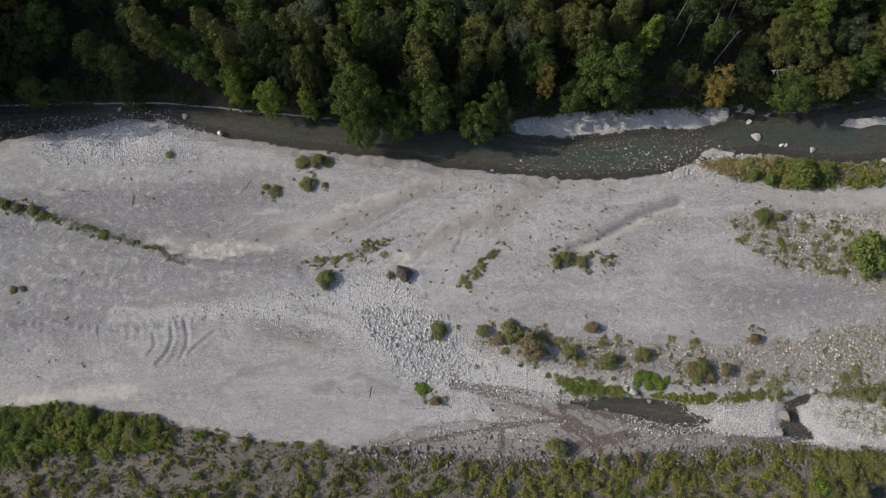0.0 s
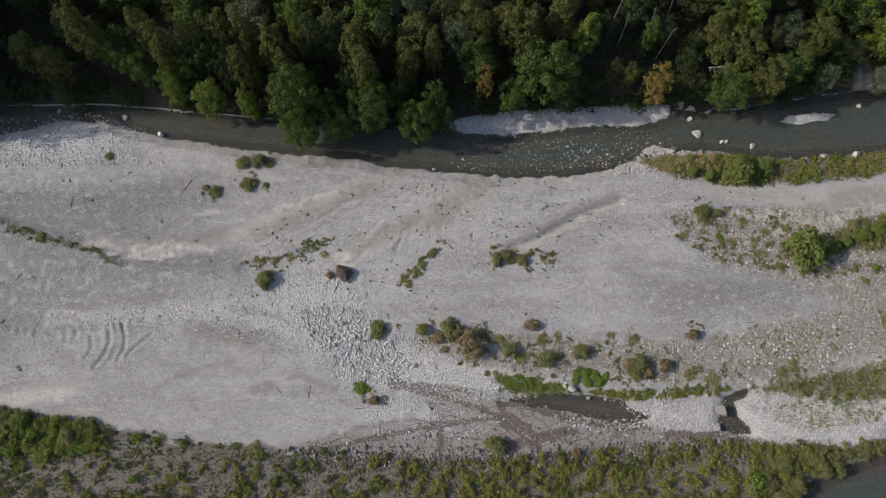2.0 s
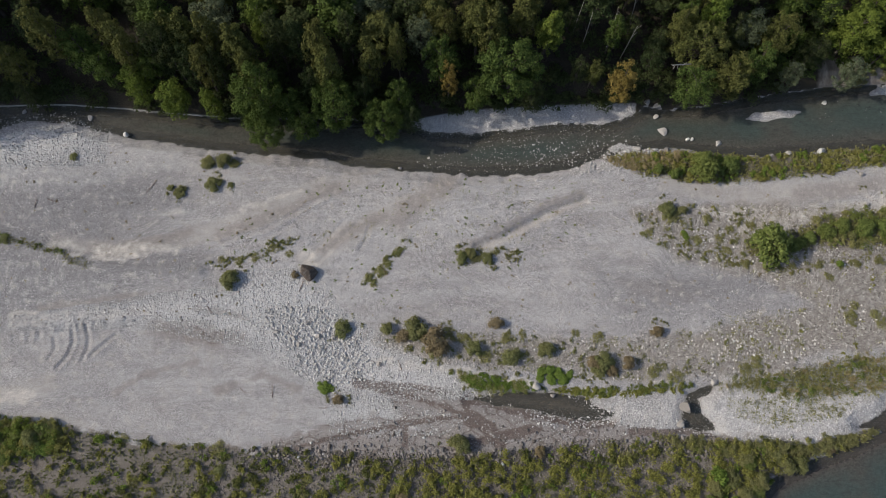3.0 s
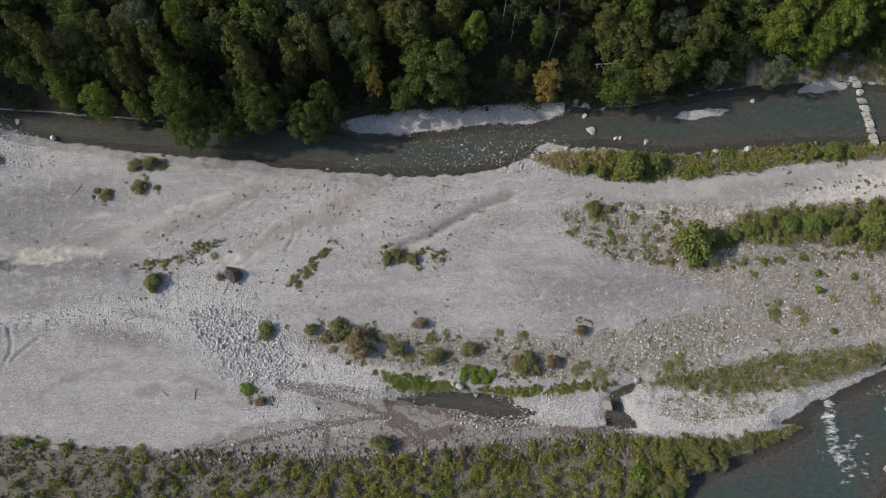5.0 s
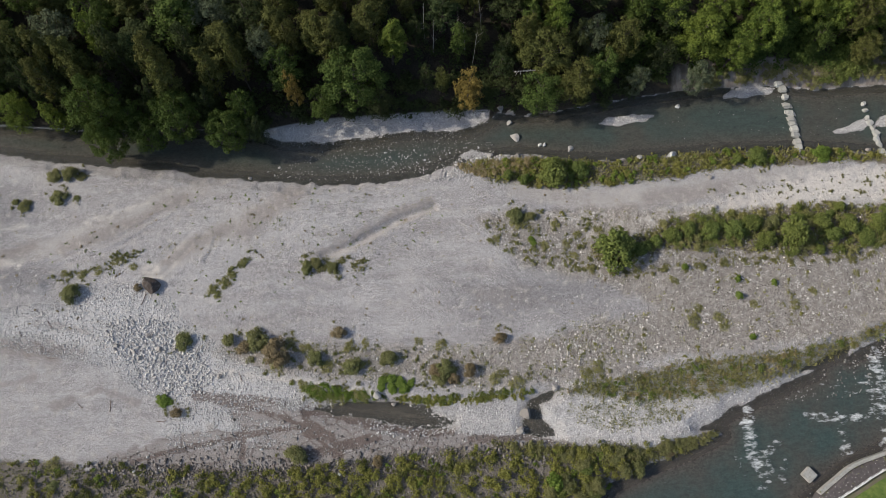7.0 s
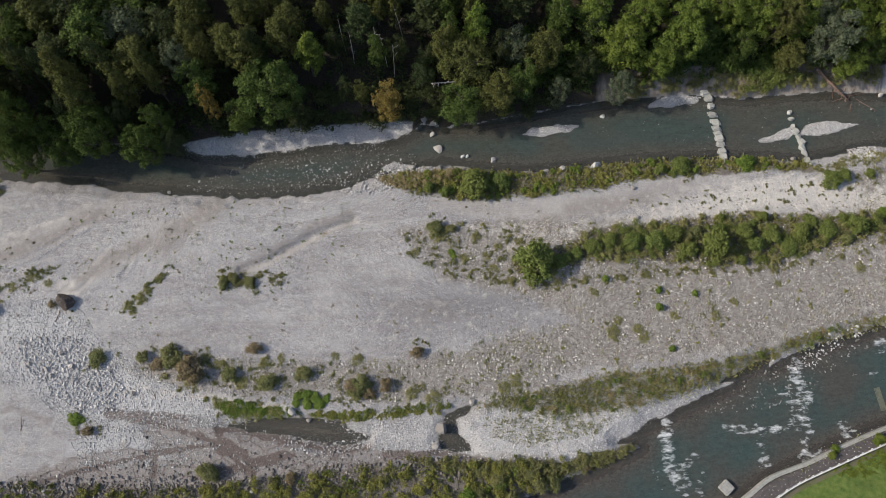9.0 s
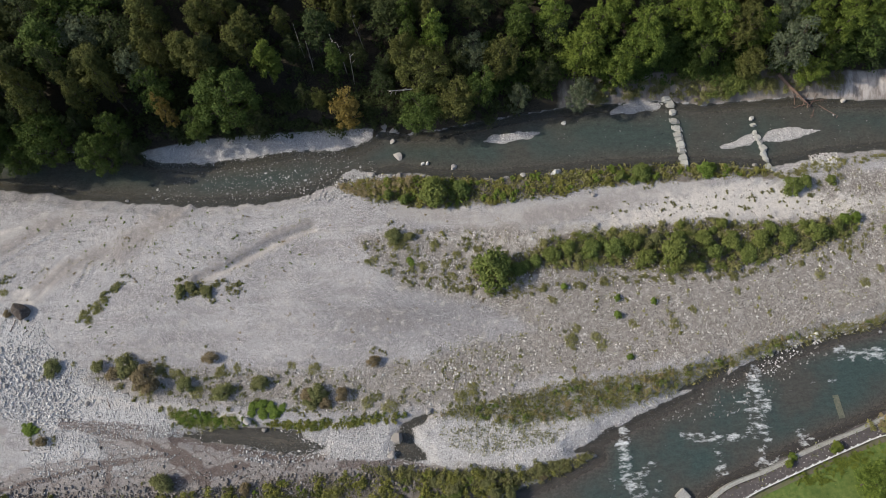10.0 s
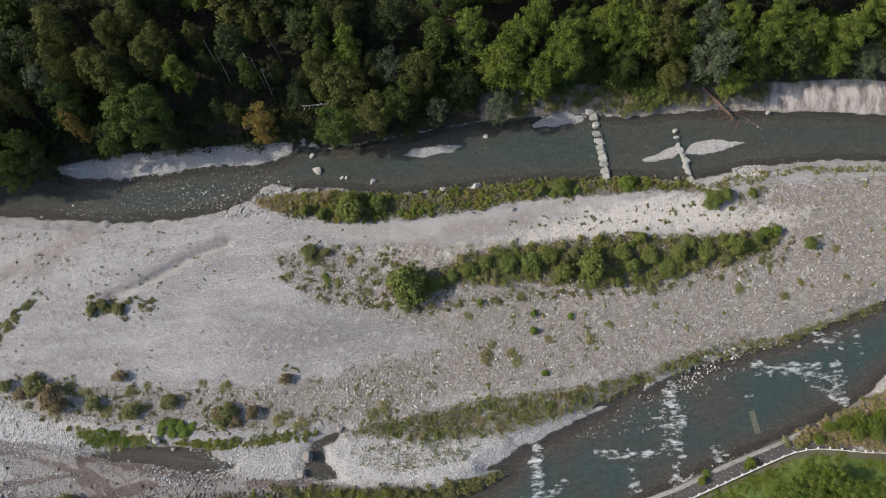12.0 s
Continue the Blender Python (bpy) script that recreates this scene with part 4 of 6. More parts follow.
TREE_LABELS = {"fresh": "sunlit fresh green broadleaf tree above the river", "green": "leafy green broadleaf tree in the bank wood", "dark": "dark green forest tree on the shaded slope", "olive": "olive-brown broadleaf tree beside the river",
               "grey": "grey-green willow tree on the bank", "lime": "bright yellow-green young tree at the wood edge", "rust": "small tree with yellowing rust-brown leaves"}
rng = np.random.RandomState(4)
species = {}
for leaf, kind, spread, n in (("green", "round", 5.6, 8000), ("green", "loose", 4.6, 4600), ("green", "column", 3.2, 3400), ("dark", "loose", 4.6, 3400), ("dark", "column", 3.2, 2800),
                              ("olive", "round", 5.2, 6400), ("olive", "column", 3.2, 3600), ("grey", "loose", 4.6, 4600), ("lime", "column", 3.0, 3600), ("rust", "loose", 4.2, 4200),
                              ("fresh", "round", 5.4, 6400), ("fresh", "loose", 4.6, 4800), ("fresh", "column", 3.0, 3600), ("olive", "loose", 4.6, 4800), ("lime", "loose", 4.2, 4200)):
    root = build_tree("broadleaf_tree", rng, 16.0, spread, kind, leaf, n, 0.235)
    tagged(root, TREE_LABELS[leaf], "tree", "trees of the bank wood")
    species[leaf, kind] = [root, spread, False]


def grow(leaf, kind, x, y, radius, tall):
    """A tree of the given crown radius with its foot at (x, y)."""
    entry = species[leaf, kind]
    root, spread, used = entry
    z = float(relief(np.array([x]), np.array([y]))[0][0])
    s = radius / spread
    sz = tall / 16.0
    m = Matrix.Translation((x, y, z)) @ Matrix.Rotation(rng.uniform(0, 6.28), 4, "Z") @ Matrix.Diagonal((s, s, sz, 1))
    if used:
        return copy_thing(root, m @ Matrix.Diagonal((*[1 / v for v in root.scale], 1)))
    root.matrix_basis, entry[2] = m, True
    return root



wood = []
wood += [("green", "round", [(-14.9, 59.0, 16.8, 4.3), (-14.9, 55.1, 10.0, 3.3), (-2.4, 58.1, 13.0, 3.9), (6.6, 56.2, 10.0, 3.4), (30.0, 63.5, 13.6, 5.4)])]
wood += [("green", "loose", [(-10.4, 59.4, 11.0, 2.5), (-8.0, 56.5, 9.0, 2.8), (9.5, 60.6, 12.8, 2.2), (23.9, 61.8, 10.0, 2.5), (17.0, 66.6, 14.5, 3.1), (64.3, 62.5, 9.0, 3.7), (75.7, 66.2, 12.0, 2.8), (111.0, 75.1, 10.0, 2.9), (118.4, 73.1, 9.0, 2.7), (143.7, 71.4, 9.0, 2.5), (-48.4, 70.0, 13.0, 3.4), (-44.2, 67.2, 12.0, 2.8), (-35.4, 67.2, 12.0, 2.0)])]
wood += [("dark", "loose", [(11.6, 57.6, 8.0, 2.0), (34.0, 62.1, 8.0, 2.3), (-27.7, 66.3, 15.0, 2.1), (-22.9, 65.6, 15.0, 2.1), (-6.1, 62.5, 13.0, 2.2), (3.2, 61.8, 11.0, 2.2), (42.9, 67.1, 9.0, 1.5), (88.0, 69.6, 8.0, 3.0), (57.2, 69.7, 8.0, 2.3), (90.0, 76.6, 11.0, 3.1), (153.0, 72.2, 8.0, 3.4), (41.3, 75.1, 11.0, 2.2), (52.9, 74.6, 9.0, 2.3), (58.1, 72.1, 9.0, 2.1), (71.7, 72.6, 13.0, 2.4), (-59.5, 64.4, 6.0, 2.1)])]
wood += [("dark", "loose", [(-76.6, 71.7, 13.0, 4.0), (-78.7, 67.3, 9.0, 3.1), (-71.2, 64.4, 6.0, 2.3)])]
wood += [("fresh", "loose", [(-31.9, 62.0, 8.6, 3.0), (-38.1, 63.6, 8.4, 2.0), (94.9, 71.5, 13.0, 4.3), (101.5, 69.7, 11.0, 3.1), (89.5, 78.0, 15.0, 3.4), (107.1, 76.1, 14.2, 3.6), (121.0, 76.7, 14.2, 3.7), (102.3, 80.4, 15.0, 3.0), (144.0, 74.4, 14.5, 3.2), (160.1, 75.0, 13.5, 3.7), (129.1, 76.0, 13.0, 3.1), (146.8, 78.0, 16.0, 3.0), (159.4, 72.0, 8.0, 2.8), (-38.9, 65.9, 8.4, 2.7)])]
wood += [("fresh", "column", [(-24.8, 60.9, 8.7, 1.7)])]
wood += [("olive", "column", [(-23.7, 69.0, 20.0, 2.3), (-17.2, 66.4, 19.7, 2.4), (-3.8, 66.1, 21.0, 2.6), (-2.5, 63.3, 18.0, 2.4), (4.3, 65.7, 18.0, 2.1), (9.6, 67.4, 19.7, 1.5), (26.0, 70.4, 17.0, 2.9), (32.6, 73.6, 17.0, 2.6), (-30.0, 70.3, 19.0, 2.1), (66.5, 78.5, 19.0, 1.7), (16.2, 79.0, 18.0, 3.1), (15.6, 74.3, 15.0, 2.7), (23.9, 71.4, 18.0, 2.4), (29.8, 80.6, 18.0, 2.5), (34.0, 77.3, 16.0, 2.4), (39.4, 79.2, 15.0, 1.6)])]
wood += [("olive", "column", [(49.4, 81.1, 15.0, 1.6), (52.7, 80.6, 15.0, 1.4), (-51.5, 70.4, 20.0, 2.8), (-38.9, 68.5, 18.0, 2.5), (-27.1, 69.5, 19.0, 2.7), (-25.0, 65.4, 16.0, 2.1), (-18.7, 66.7, 20.0, 2.4), (-16.5, 64.2, 17.0, 1.9), (-42.3, 71.2, 18.0, 2.5)])]
wood += [("lime", "column", [(-14.1, 71.3, 21.0, 1.9), (37.3, 72.1, 15.0, 1.9), (67.4, 74.2, 18.0, 2.3), (36.7, 71.5, 14.5, 2.4)])]
wood += [("grey", "loose", [(13.7, 70.8, 16.0, 2.5), (74.3, 72.5, 14.0, 2.6), (82.8, 65.5, 9.0, 1.9), (94.4, 65.6, 9.0, 2.3), (134.6, 71.6, 15.0, 3.8), (133.5, 78.3, 16.0, 2.8), (166.7, 72.3, 7.0, 3.2)])]
wood += [("rust", "loose", [(18.6, 64.0, 13.6, 1.6), (50.8, 63.7, 10.5, 2.8)])]
wood += [("olive", "loose", [(18.0, 71.5, 17.0, 2.7), (22.9, 72.9, 17.5, 2.7), (45.6, 66.1, 9.5, 1.6), (70.7, 64.1, 11.0, 3.7), (61.2, 72.6, 16.0, 2.4), (127.6, 70.9, 8.0, 2.9), (126.5, 79.4, 16.0, 3.0), (25.6, 79.1, 18.0, 2.9), (-75.7, 63.8, 8.0, 2.7), (-58.8, 67.0, 13.3, 2.8)])]
wood += [("dark", "column", [(-33.2, 68.3, 18.0, 2.3), (-11.7, 69.4, 19.0, 2.4), (-8.2, 68.9, 18.0, 1.9), (0.7, 70.3, 18.0, 2.1), (27.6, 72.7, 16.0, 2.1), (-31.4, 68.2, 18.5, 2.3)])]
wood += [("green", "column", [(48.9, 72.0, 13.9, 1.7), (62.5, 79.5, 17.0, 1.8), (62.6, 75.4, 15.0, 1.7)])]
wood += [("olive", "round", [(65.4, 68.7, 13.4, 4.6), (79.6, 70.9, 14.5, 3.3)])]
wood += [("fresh", "round", [(106.2, 72.9, 13.2, 3.7), (98.0, 76.3, 14.5, 3.4), (114.0, 77.7, 14.0, 3.7), (152.9, 75.9, 13.5, 3.5), (138.5, 77.7, 16.0, 3.0), (117.3, 79.7, 16.0, 3.0)])]
wood += [("lime", "loose", [(139.6, 68.9, 7.6, 2.7)])]
feet = []
for leaf, kind, spots in wood:
    for x, y, z, r in spots:
        y += 0.45 * r
        top = z - 0.8 * r + {"round": 1.05, "loose": 1.2, "column": 1.9}[kind] * r
        foot = float(relief(np.array([x]), np.array([y]))[0][0])
        grow(leaf, kind, x, y, r, max(4.0, top - foot))
        feet.append((x, y))
# the wood goes on up the slope and past both ends of the view
kinds = list(species)
for x, y in [(x + rng.uniform(-2.5, 2.5), y + rng.uniform(-2, 2)) for y in (71, 76, 81, 87, 94) for x in np.arange(-100, 186, 7.0)]:
    near = min((x - a) ** 2 + (y - b) ** 2 for a, b in feet)
    if near > (20 if y < 78 and x < 75 else 13) and (x < 85 or y > 74):
        leaf, kind = kinds[rng.choice(len(kinds), p=[.02, .12, .14, .2, .18, .03, .2, .04, .01, .01, .02, .03, .0, .0, .0] if x < 75 else [.02, .14, .05, .05, .03, .05, .05, .06, .02, .0, .2, .28, .02, .02, .01])]
        grow(leaf, kind, x, y, rng.uniform(2.8, 4.2), rng.uniform(11, 15) + (12 if x < -86 else 0))
        feet.append((x, y))
# the unseen western rows stand tall to shade the northwest corner
for x, y in [(x, y) for x in np.arange(-132, -86, 6.5) for y in (64, 71, 78, 85)] + [(x, y) for x in np.arange(182, 215, 8.0) for y in (70,)]:
    leaf, kind = kinds[3 if x < 0 else 11]
    grow(leaf, kind, x + rng.uniform(-2, 2), y + rng.uniform(-2, 2), rng.uniform(4.4, 5.6), rng.uniform(18, 24))
# unseen tall poplars added past the west end of the view, to shade it
for x, y in ((-112, 66), (-114, 70), (-118, 65), (-119, 69), (-121, 73), (-124, 67), (-125, 72)):
    grow("dark", "column", x, y, 4.4, rng.uniform(34, 40))
# beside the path on the far bank
for x, y, r in [(136.2, -3.5, 2), (139.7, -2.6, 2.2), (143.1, -2.3, 2), (145.3, -3.5, 2.2), (140.2, -5.0, 2.2), 
    (134.9, -5.4, 2.2), (147.9, -4.6, 2), (151.2, -5.0, 2.2), (145.6, -6.5, 2.6), (152.0, -7.7, 2.6), 
    (136.8, -7.7, 2.6), (141.4, -8.4, 2.8), (148.7, -9.7, 2.8)]:
    grow("fresh", "loose", x, y, r * 1.2, 6.5)
for x, y, r in [(149.4, 6.3, 1.6), (152.0, 6.5, 1.7), (153.8, 5.8, 1.7), (155.9, 6.6, 1.8), (151.0, 4.5, 1.5), 
    (153.9, 4.2, 1.6), (157.5, 4.6, 2), (146.8, 5.7, 1.1), (159.9, 6.4, 2.2)]:
    grow("fresh", "loose", x, y + 0.4, r * 0.85, 3.2)
for x, y, r in [(132.5, 1.1, 0.9), (131.9, 0.6, 0.7), (123.9, -1.3, 0.7), (125.0, -0.4, 0.7), (144.8, 4.1, 0.9)]:
    grow("lime", "column", x, y, r, 1.8)


# ---- shrubs ----
def build_shrub(rng, leaf, tall, wide, leaves, size, clumps=9):
    root = new("shrub")
    centres, radii, stems = [], [], []
    for i in range(clumps):
        up_part = 1 - 0.95 * (i + rng.uniform(0.1, 0.9)) / clumps
        a = i * 2.399 + rng.uniform(-0.7, 0.7)
        flat = math.sqrt(1 - up_part * up_part) * rng.uniform(0.62, 1.0)
        c = (math.cos(a) * flat * wide * 0.8, math.sin(a) * flat * wide * 0.8, tall * (0.1 + 0.66 * up_part * rng.uniform(0.75, 1.1)))
        centres.append(c)
        r = wide * rng.uniform(0.2, 0.4)
        radii.append((r, r, min(r, tall * 0.35)))
        if i % 3 == 0:
            stems.append(tube([(c[0] * 0.1, c[1] * 0.1, -0.15), (c[0] * 0.6, c[1] * 0.6, c[2] * 0.6), c], [0.05, 0.035, 0.012], 5))
    put_part("stem", raw_mesh("stem", *join(stems), M_BARK, True), root)
    put_part("foliage", raw_mesh("foliage", *leaf_cloud(rng, centres, radii, leaves, size, 0.8, 0.6, 0.6, (0.5, 1.15), -0.2), LEAVES[leaf]), root)
    return root


SHRUB_LABELS = {"green": "rounded green shrub growing on the gravel", "dry": "half-dry grey-brown shrub growing on the gravel", "lime": "bright green low shrub beside the gravel",
                "weed": "scrubby yellow-green shrub on stony ground", "olive": "dense olive-green shrub on the gravel bar"}
rng = np.random.RandomState(9)
shrub_kinds = {}
SHRUB_LEAF = {"green": "bush_green", "olive": "bush", "lime": "herb"}
for leaf, n in (("green", 1700), ("dry", 1500), ("lime", 1100), ("weed", 700), ("olive", 1700)):
    shrub_kinds[leaf] = []
    for v in range(4):
        root = build_shrub(rng, SHRUB_LEAF.get(leaf, leaf), 1.5 if leaf != "weed" else 0.7, 1.0 if leaf != "weed" else 1.25, n, 0.075 if leaf != "lime" else 0.1, 22)
        tagged(root, SHRUB_LABELS[leaf], "shrub", "shrubs on the gravel")
        shrub_kinds[leaf].append([root, False])


def shrub(leaf, x, y, radius, tall=1.0, z=None):
    entry = shrub_kinds[leaf][rng.randint(4)]
    if z is None:
        z = float(relief(np.array([x]), np.array([y]))[0][0])
    m = Matrix.Translation((x, y, z)) @ Matrix.Rotation(rng.uniform(0, 6.28), 4, "Z") @ Matrix.Diagonal((radius * rng.uniform(0.8, 1.2), radius * rng.uniform(0.8, 1.2), radius * tall * rng.uniform(0.75, 1.2), 1))
    if entry[1]:
        return copy_thing(entry[0], m @ Matrix.Diagonal((*[1 / v for v in entry[0].scale], 1)))
    entry[0].matrix_basis, entry[1] = m, True
    return entry[0]


SHRUBS = []
SHRUBS += [("olive", 1.0, [(-0.9, 20.8, 2), (11.9, 20.2, 2.2), (28.4, 15.3, 2.2), (34.5, 16.5, 2), (44.4, 14.4, 1.8), (43.4, 12.6, 1.6), 
    (-21.0, 29.8, 2), (7.0, 20.7, 1.4), (22.1, 16.8, 1.7), (19.0, 1.1, 2)])]
SHRUBS += [("dry", 1.0, [(15.3, 18.1, 2.7), (26.1, 21.2, 1.6), (48.7, 13.9, 1.7), (9.9, 19.3, 1.7), (54.2, 19.3, 1.5), 
    (42.9, 13.9, 1.6), (45.7, 12.6, 1.4), (-1.3, 8.6, 1.2), (-9.5, 30.6, 1)])]
SHRUBS += [("lime", 0.5, [(33.6, 12.7, 1.2), (35.1, 13.0, 1.3), (36.5, 12.3, 1.3), (35.2, 11.3, 1.3), (37.4, 11.3, 1.2), (33.3, 11.5, 1), 
    (38.4, 12.1, 1), (-3.8, 10.8, 1.4), (-2.8, 10.6, 1), (61.1, 37.3, 0.8), (61.5, 36.5, 0.8)])]
SHRUBS += [("olive", 0.8, [(-26.3, 52.5, 1.6), (-23.5, 52.7, 1.8), (-21.5, 52.2, 1), (-25.0, 48.1, 1.8), (-31.2, 46.7, 1.3), 
    (-51.3, 54.0, 0.9), (-21.9, 48.0, 0.8), (-32.9, 47.6, 0.8), (22.0, 34.1, 1.4), (20.4, 33.3, 1.4), 
    (25.0, 32.9, 1.2), (58.3, 41.9, 1.8), (61.1, 41.6, 1.4), (-75.0, 43.0, 1.2), (-73.4, 42.1, 1), 
    (-61.7, 38.0, 1), (-80.4, 43.9, 1.2), (-78.2, 43.2, 1.4), (-74.9, 28.3, 0.8), (-76.5, 28.1, 0.8)])]
SHRUBS += [("weed", 0.7, [(20.3, 18.8, 1.2), (27.7, 18.8, 1.1), (43.9, 18.6, 1.1), (17.4, 19.8, 1.2), (30.6, 19.3, 0.9), 
    (40.0, 19.3, 0.9), (24.0, 15.4, 1.2), (15.3, 16.3, 1.4), (53.0, 12.3, 1.4), (56.8, 11.5, 1.4), (3.6, 29.9, 1), 
    (5.7, 31.0, 1), (6.7, 32.5, 0.9), (4.6, 28.9, 0.9), (8.8, 34.6, 0.8), (-13.7, 35.7, 0.9), (-16.7, 34.1, 0.9), 
    (-19.7, 33.4, 0.9), (-22.8, 33.8, 0.8), (-10.6, 34.6, 0.8), (21.9, 11.5, 1.4), (24.7, 10.6, 1.4), 
    (26.7, 10.2, 1.2), (20.0, 12.3, 1.2), (29.6, 10.6, 1.4)])]
SHRUBS += [("green", 1.1, [(70.9, 50.3, 2.2), (80.6, 34.6, 1.8), (104.4, 35.9, 2.2), (134.1, 48.4, 2.4), (136.3, 49.1, 1.8), 
    (141.8, 49.4, 1.3), (150.5, 39.0, 1.8), (57.7, 49.8, 1.4), (60.8, 49.0, 1.4)])]
SHRUBS += [("green", 1.2, [(105.1, 52.0, 2), (106.3, 53.2, 1.6), (101.3, 51.6, 1.4), (90.2, 38.2, 2.2), (94.3, 37.5, 2.4), 
    (98.4, 37.5, 2.4), (87.1, 37.0, 2), (120.3, 37.8, 2.4), (125.6, 38.1, 2.2), (130.9, 38.3, 2.2), 
    (136.3, 39.2, 2.2), (140.7, 40.0, 2), (116.9, 36.3, 2.2), (101.6, 38.7, 2.2), (115.2, 38.6, 2.2), 
    (128.0, 40.1, 1.8), (123.1, 35.5, 2), (83.9, 35.9, 1.6), (81.9, 34.9, 1.6)])]
SHRUBS += [("green", 1.25, [(65.9, 50.0, 4.1), (76.0, 34.6, 4.3), (109.4, 36.4, 3.7)])]
SHRUBS += [("lime", 1.2, [(118.0, 52.3, 1.7), (119.4, 53.0, 1.4), (117.0, 52.9, 1), (142.6, 41.6, 1.6), (144.8, 41.7, 1.4), 
    (98.1, 28.5, 0.9), (97.8, 25.4, 1.1), (88.7, 31.0, 0.9), (104.6, 27.6, 0.8), (99.1, 17.9, 0.8)])]
SHRUBS += [("weed", 0.8, [(89.0, 21.4, 1.2), (90.2, 23.4, 1), (93.5, 21.7, 1), (71.0, 13.7, 1.2), (69.0, 12.4, 1.2), (86.5, 28.6, 0.9), 
    (107.8, 23.4, 1.2), (94.4, 20.2, 1), (100.3, 23.8, 0.8), (65.8, 40.1, 1.1), (59.7, 41.4, 1.2), 
    (58.6, 40.2, 1.1), (63.6, 36.0, 0.9), (67.7, 36.3, 0.9), (54.6, 37.5, 0.9), (68.7, 34.1, 0.9), 
    (73.9, 38.6, 1.1), (69.8, 38.0, 0.9), (71.6, 31.4, 0.8), (136.1, 31.3, 1), (144.1, 29.3, 0.9), 
    (155.4, 37.8, 0.9), (156.3, 32.4, 0.8), (147.7, 31.7, 0.8), (120.2, 28.9, 0.8), (111.6, 25.8, 0.9)])]
for leaf, tall, spots in SHRUBS:
    for x, y, r in spots:
        small = r < 1.05
        shrub(leaf, x, y, r * 0.92, tall * (0.55 if small else 0.75))


def scatter(rng, n, outline, margin=0.0):
    """n places inside an outline."""
    p = np.array([q[:2] for q in outline])
    lo, hi = np.maximum(p.min(0), (-95, -20)), np.minimum(p.max(0), (185, 110))
    out = np.zeros((0, 2))
    while len(out) < n:
        c = rng.uniform(lo, hi, size=(4 * n + 50, 2))
        out = np.concatenate([out, c[inward(c[:, 0], c[:, 1], outline) > margin]])
    return out[:n]


def shrubs_in(outline, n, leaves, small, large, tall):
    pts = scatter(rng, n, outline)
    zs, wet = relief(pts[:, 0], pts[:, 1])
    for (x, y), z in zip(pts[wet < 0.3], zs[wet < 0.3]):
        shrub(leaves[rng.randint(len(leaves))], x, y, rng.uniform(small, large), tall * rng.uniform(0.7, 1.3), z)


shrubs_in(green_corner, 40, ("green", "olive", "green", "lime"), 1.0, 1.8, 0.75)
shrubs_in(scrub_south, 60, ("weed", "dry", "olive", "weed"), 0.7, 1.3, 0.7)
shrubs_in([(62.5, -1.6), (75.3, -3.3), (80.7, -2.1), (71.7, -5.4), (69.3, -7.9), (67.8, -11.2), (59.4, -10.9)], 30, ("lime", "olive", "green"), 1.0, 1.7, 0.9)
shrubs_in(thicket, 14, ("olive", "green", "weed"), 0.9, 1.6, 0.85)


def brush(name, label, leaf, rng, outline, n, small, large, tall, leaves, size):
    """Many bushes that grow into one another."""
    pts = scatter(rng, n, outline) if n else outline
    z, wet = relief(pts[:, 0], pts[:, 1])
    pts, z = pts[wet < 0.3], z[wet < 0.3]
    n = len(pts)
    r = rng.uniform(small, large, n)
    c = np.repeat(np.concatenate([pts, (z + r * tall * 0.5)[:, None]], 1), 4, 0)
    rr = np.repeat(r, 4)[:, None]
    c = c + rng.normal(size=c.shape) * rr * (0.45, 0.45, 0.2 * tall)
    rad = rr * (0.5, 0.5, 0.5 * tall) * rng.uniform(0.6, 1.2, (len(c), 1))
    me = raw_mesh(name, *leaf_cloud(rng, c, rad, n * leaves, size, 0.6, 1.0, 0.7, (0.3, 1.2), -0.2), LEAVES[leaf])
    return tagged(new(name, me), label, "brush", kind="stuff")


bar = [(-89.9, 54.6), (-57.0, 55.8), (-41.0, 55.8), (-8.9, 51.7), (15.4, 48.9), (43.9, 50.0), (81.9, 45.6), 
    (78.1, 23.3), (51.0, 19.3), (11.5, 20.3), (-2.4, 23.3), (-35.3, 23.3), (-75.8, 9.6), (-83.4, 19.3)]
rng = np.random.RandomState(14)
brush("corner_brush", "dense green brush at the gravel edge", "bush_green", rng, green_corner, 90, 0.8, 1.8, 0.9, 200, 0.15)
brush("corner_scrub", "yellow-green brush at the gravel edge", "scrub", rng, green_corner, 80, 0.6, 1.5, 1.0, 160, 0.14)
brush("corner_lime_brush", "sunlit yellow-green brush at the gravel edge", "lime", rng, green_corner, 120, 0.7, 1.5, 1.0, 200, 0.15)
brush("yellow_brush", "yellow-green low brush on stony ground", "scrub", rng, scrub_south, 520, 0.4, 1.2, 1.0, 110, 0.13)
brush("lime_brush", "bright green brush among dry scrub", "lime", rng, scrub_south, 150, 0.5, 1.1, 0.8, 100, 0.14)
brush("olive_brush", "olive-brown low scrub on stony ground", "olive", rng, scrub_south, 700, 0.4, 1.1, 0.6, 110, 0.12)
brush("sunlit_brush", "sunlit yellow-green brush on the stony bank", "scrub", rng, [(9.0, -1.7), (39.3, -0.1), (74.2, 0.1), (86.7, 0.3), (84.4, -11.2), (8.8, -11.2)], 260, 0.6, 1.3, 1.0, 90, 0.14)
brush("thicket_brush", "leafy green thicket on the gravel bar", "bush_green", rng, thicket, 95, 0.7, 1.5, 0.8, 150, 0.13)
brush("thicket_grass", "yellow-green growth in the thicket", "weed", rng, thicket, 140, 0.6, 1.3, 0.7, 130, 0.15)
brush("bank_brush", "low green brush along the river edge", "scrub", rng, grass_north, 200, 0.3, 0.9, 0.6, 90, 0.14)
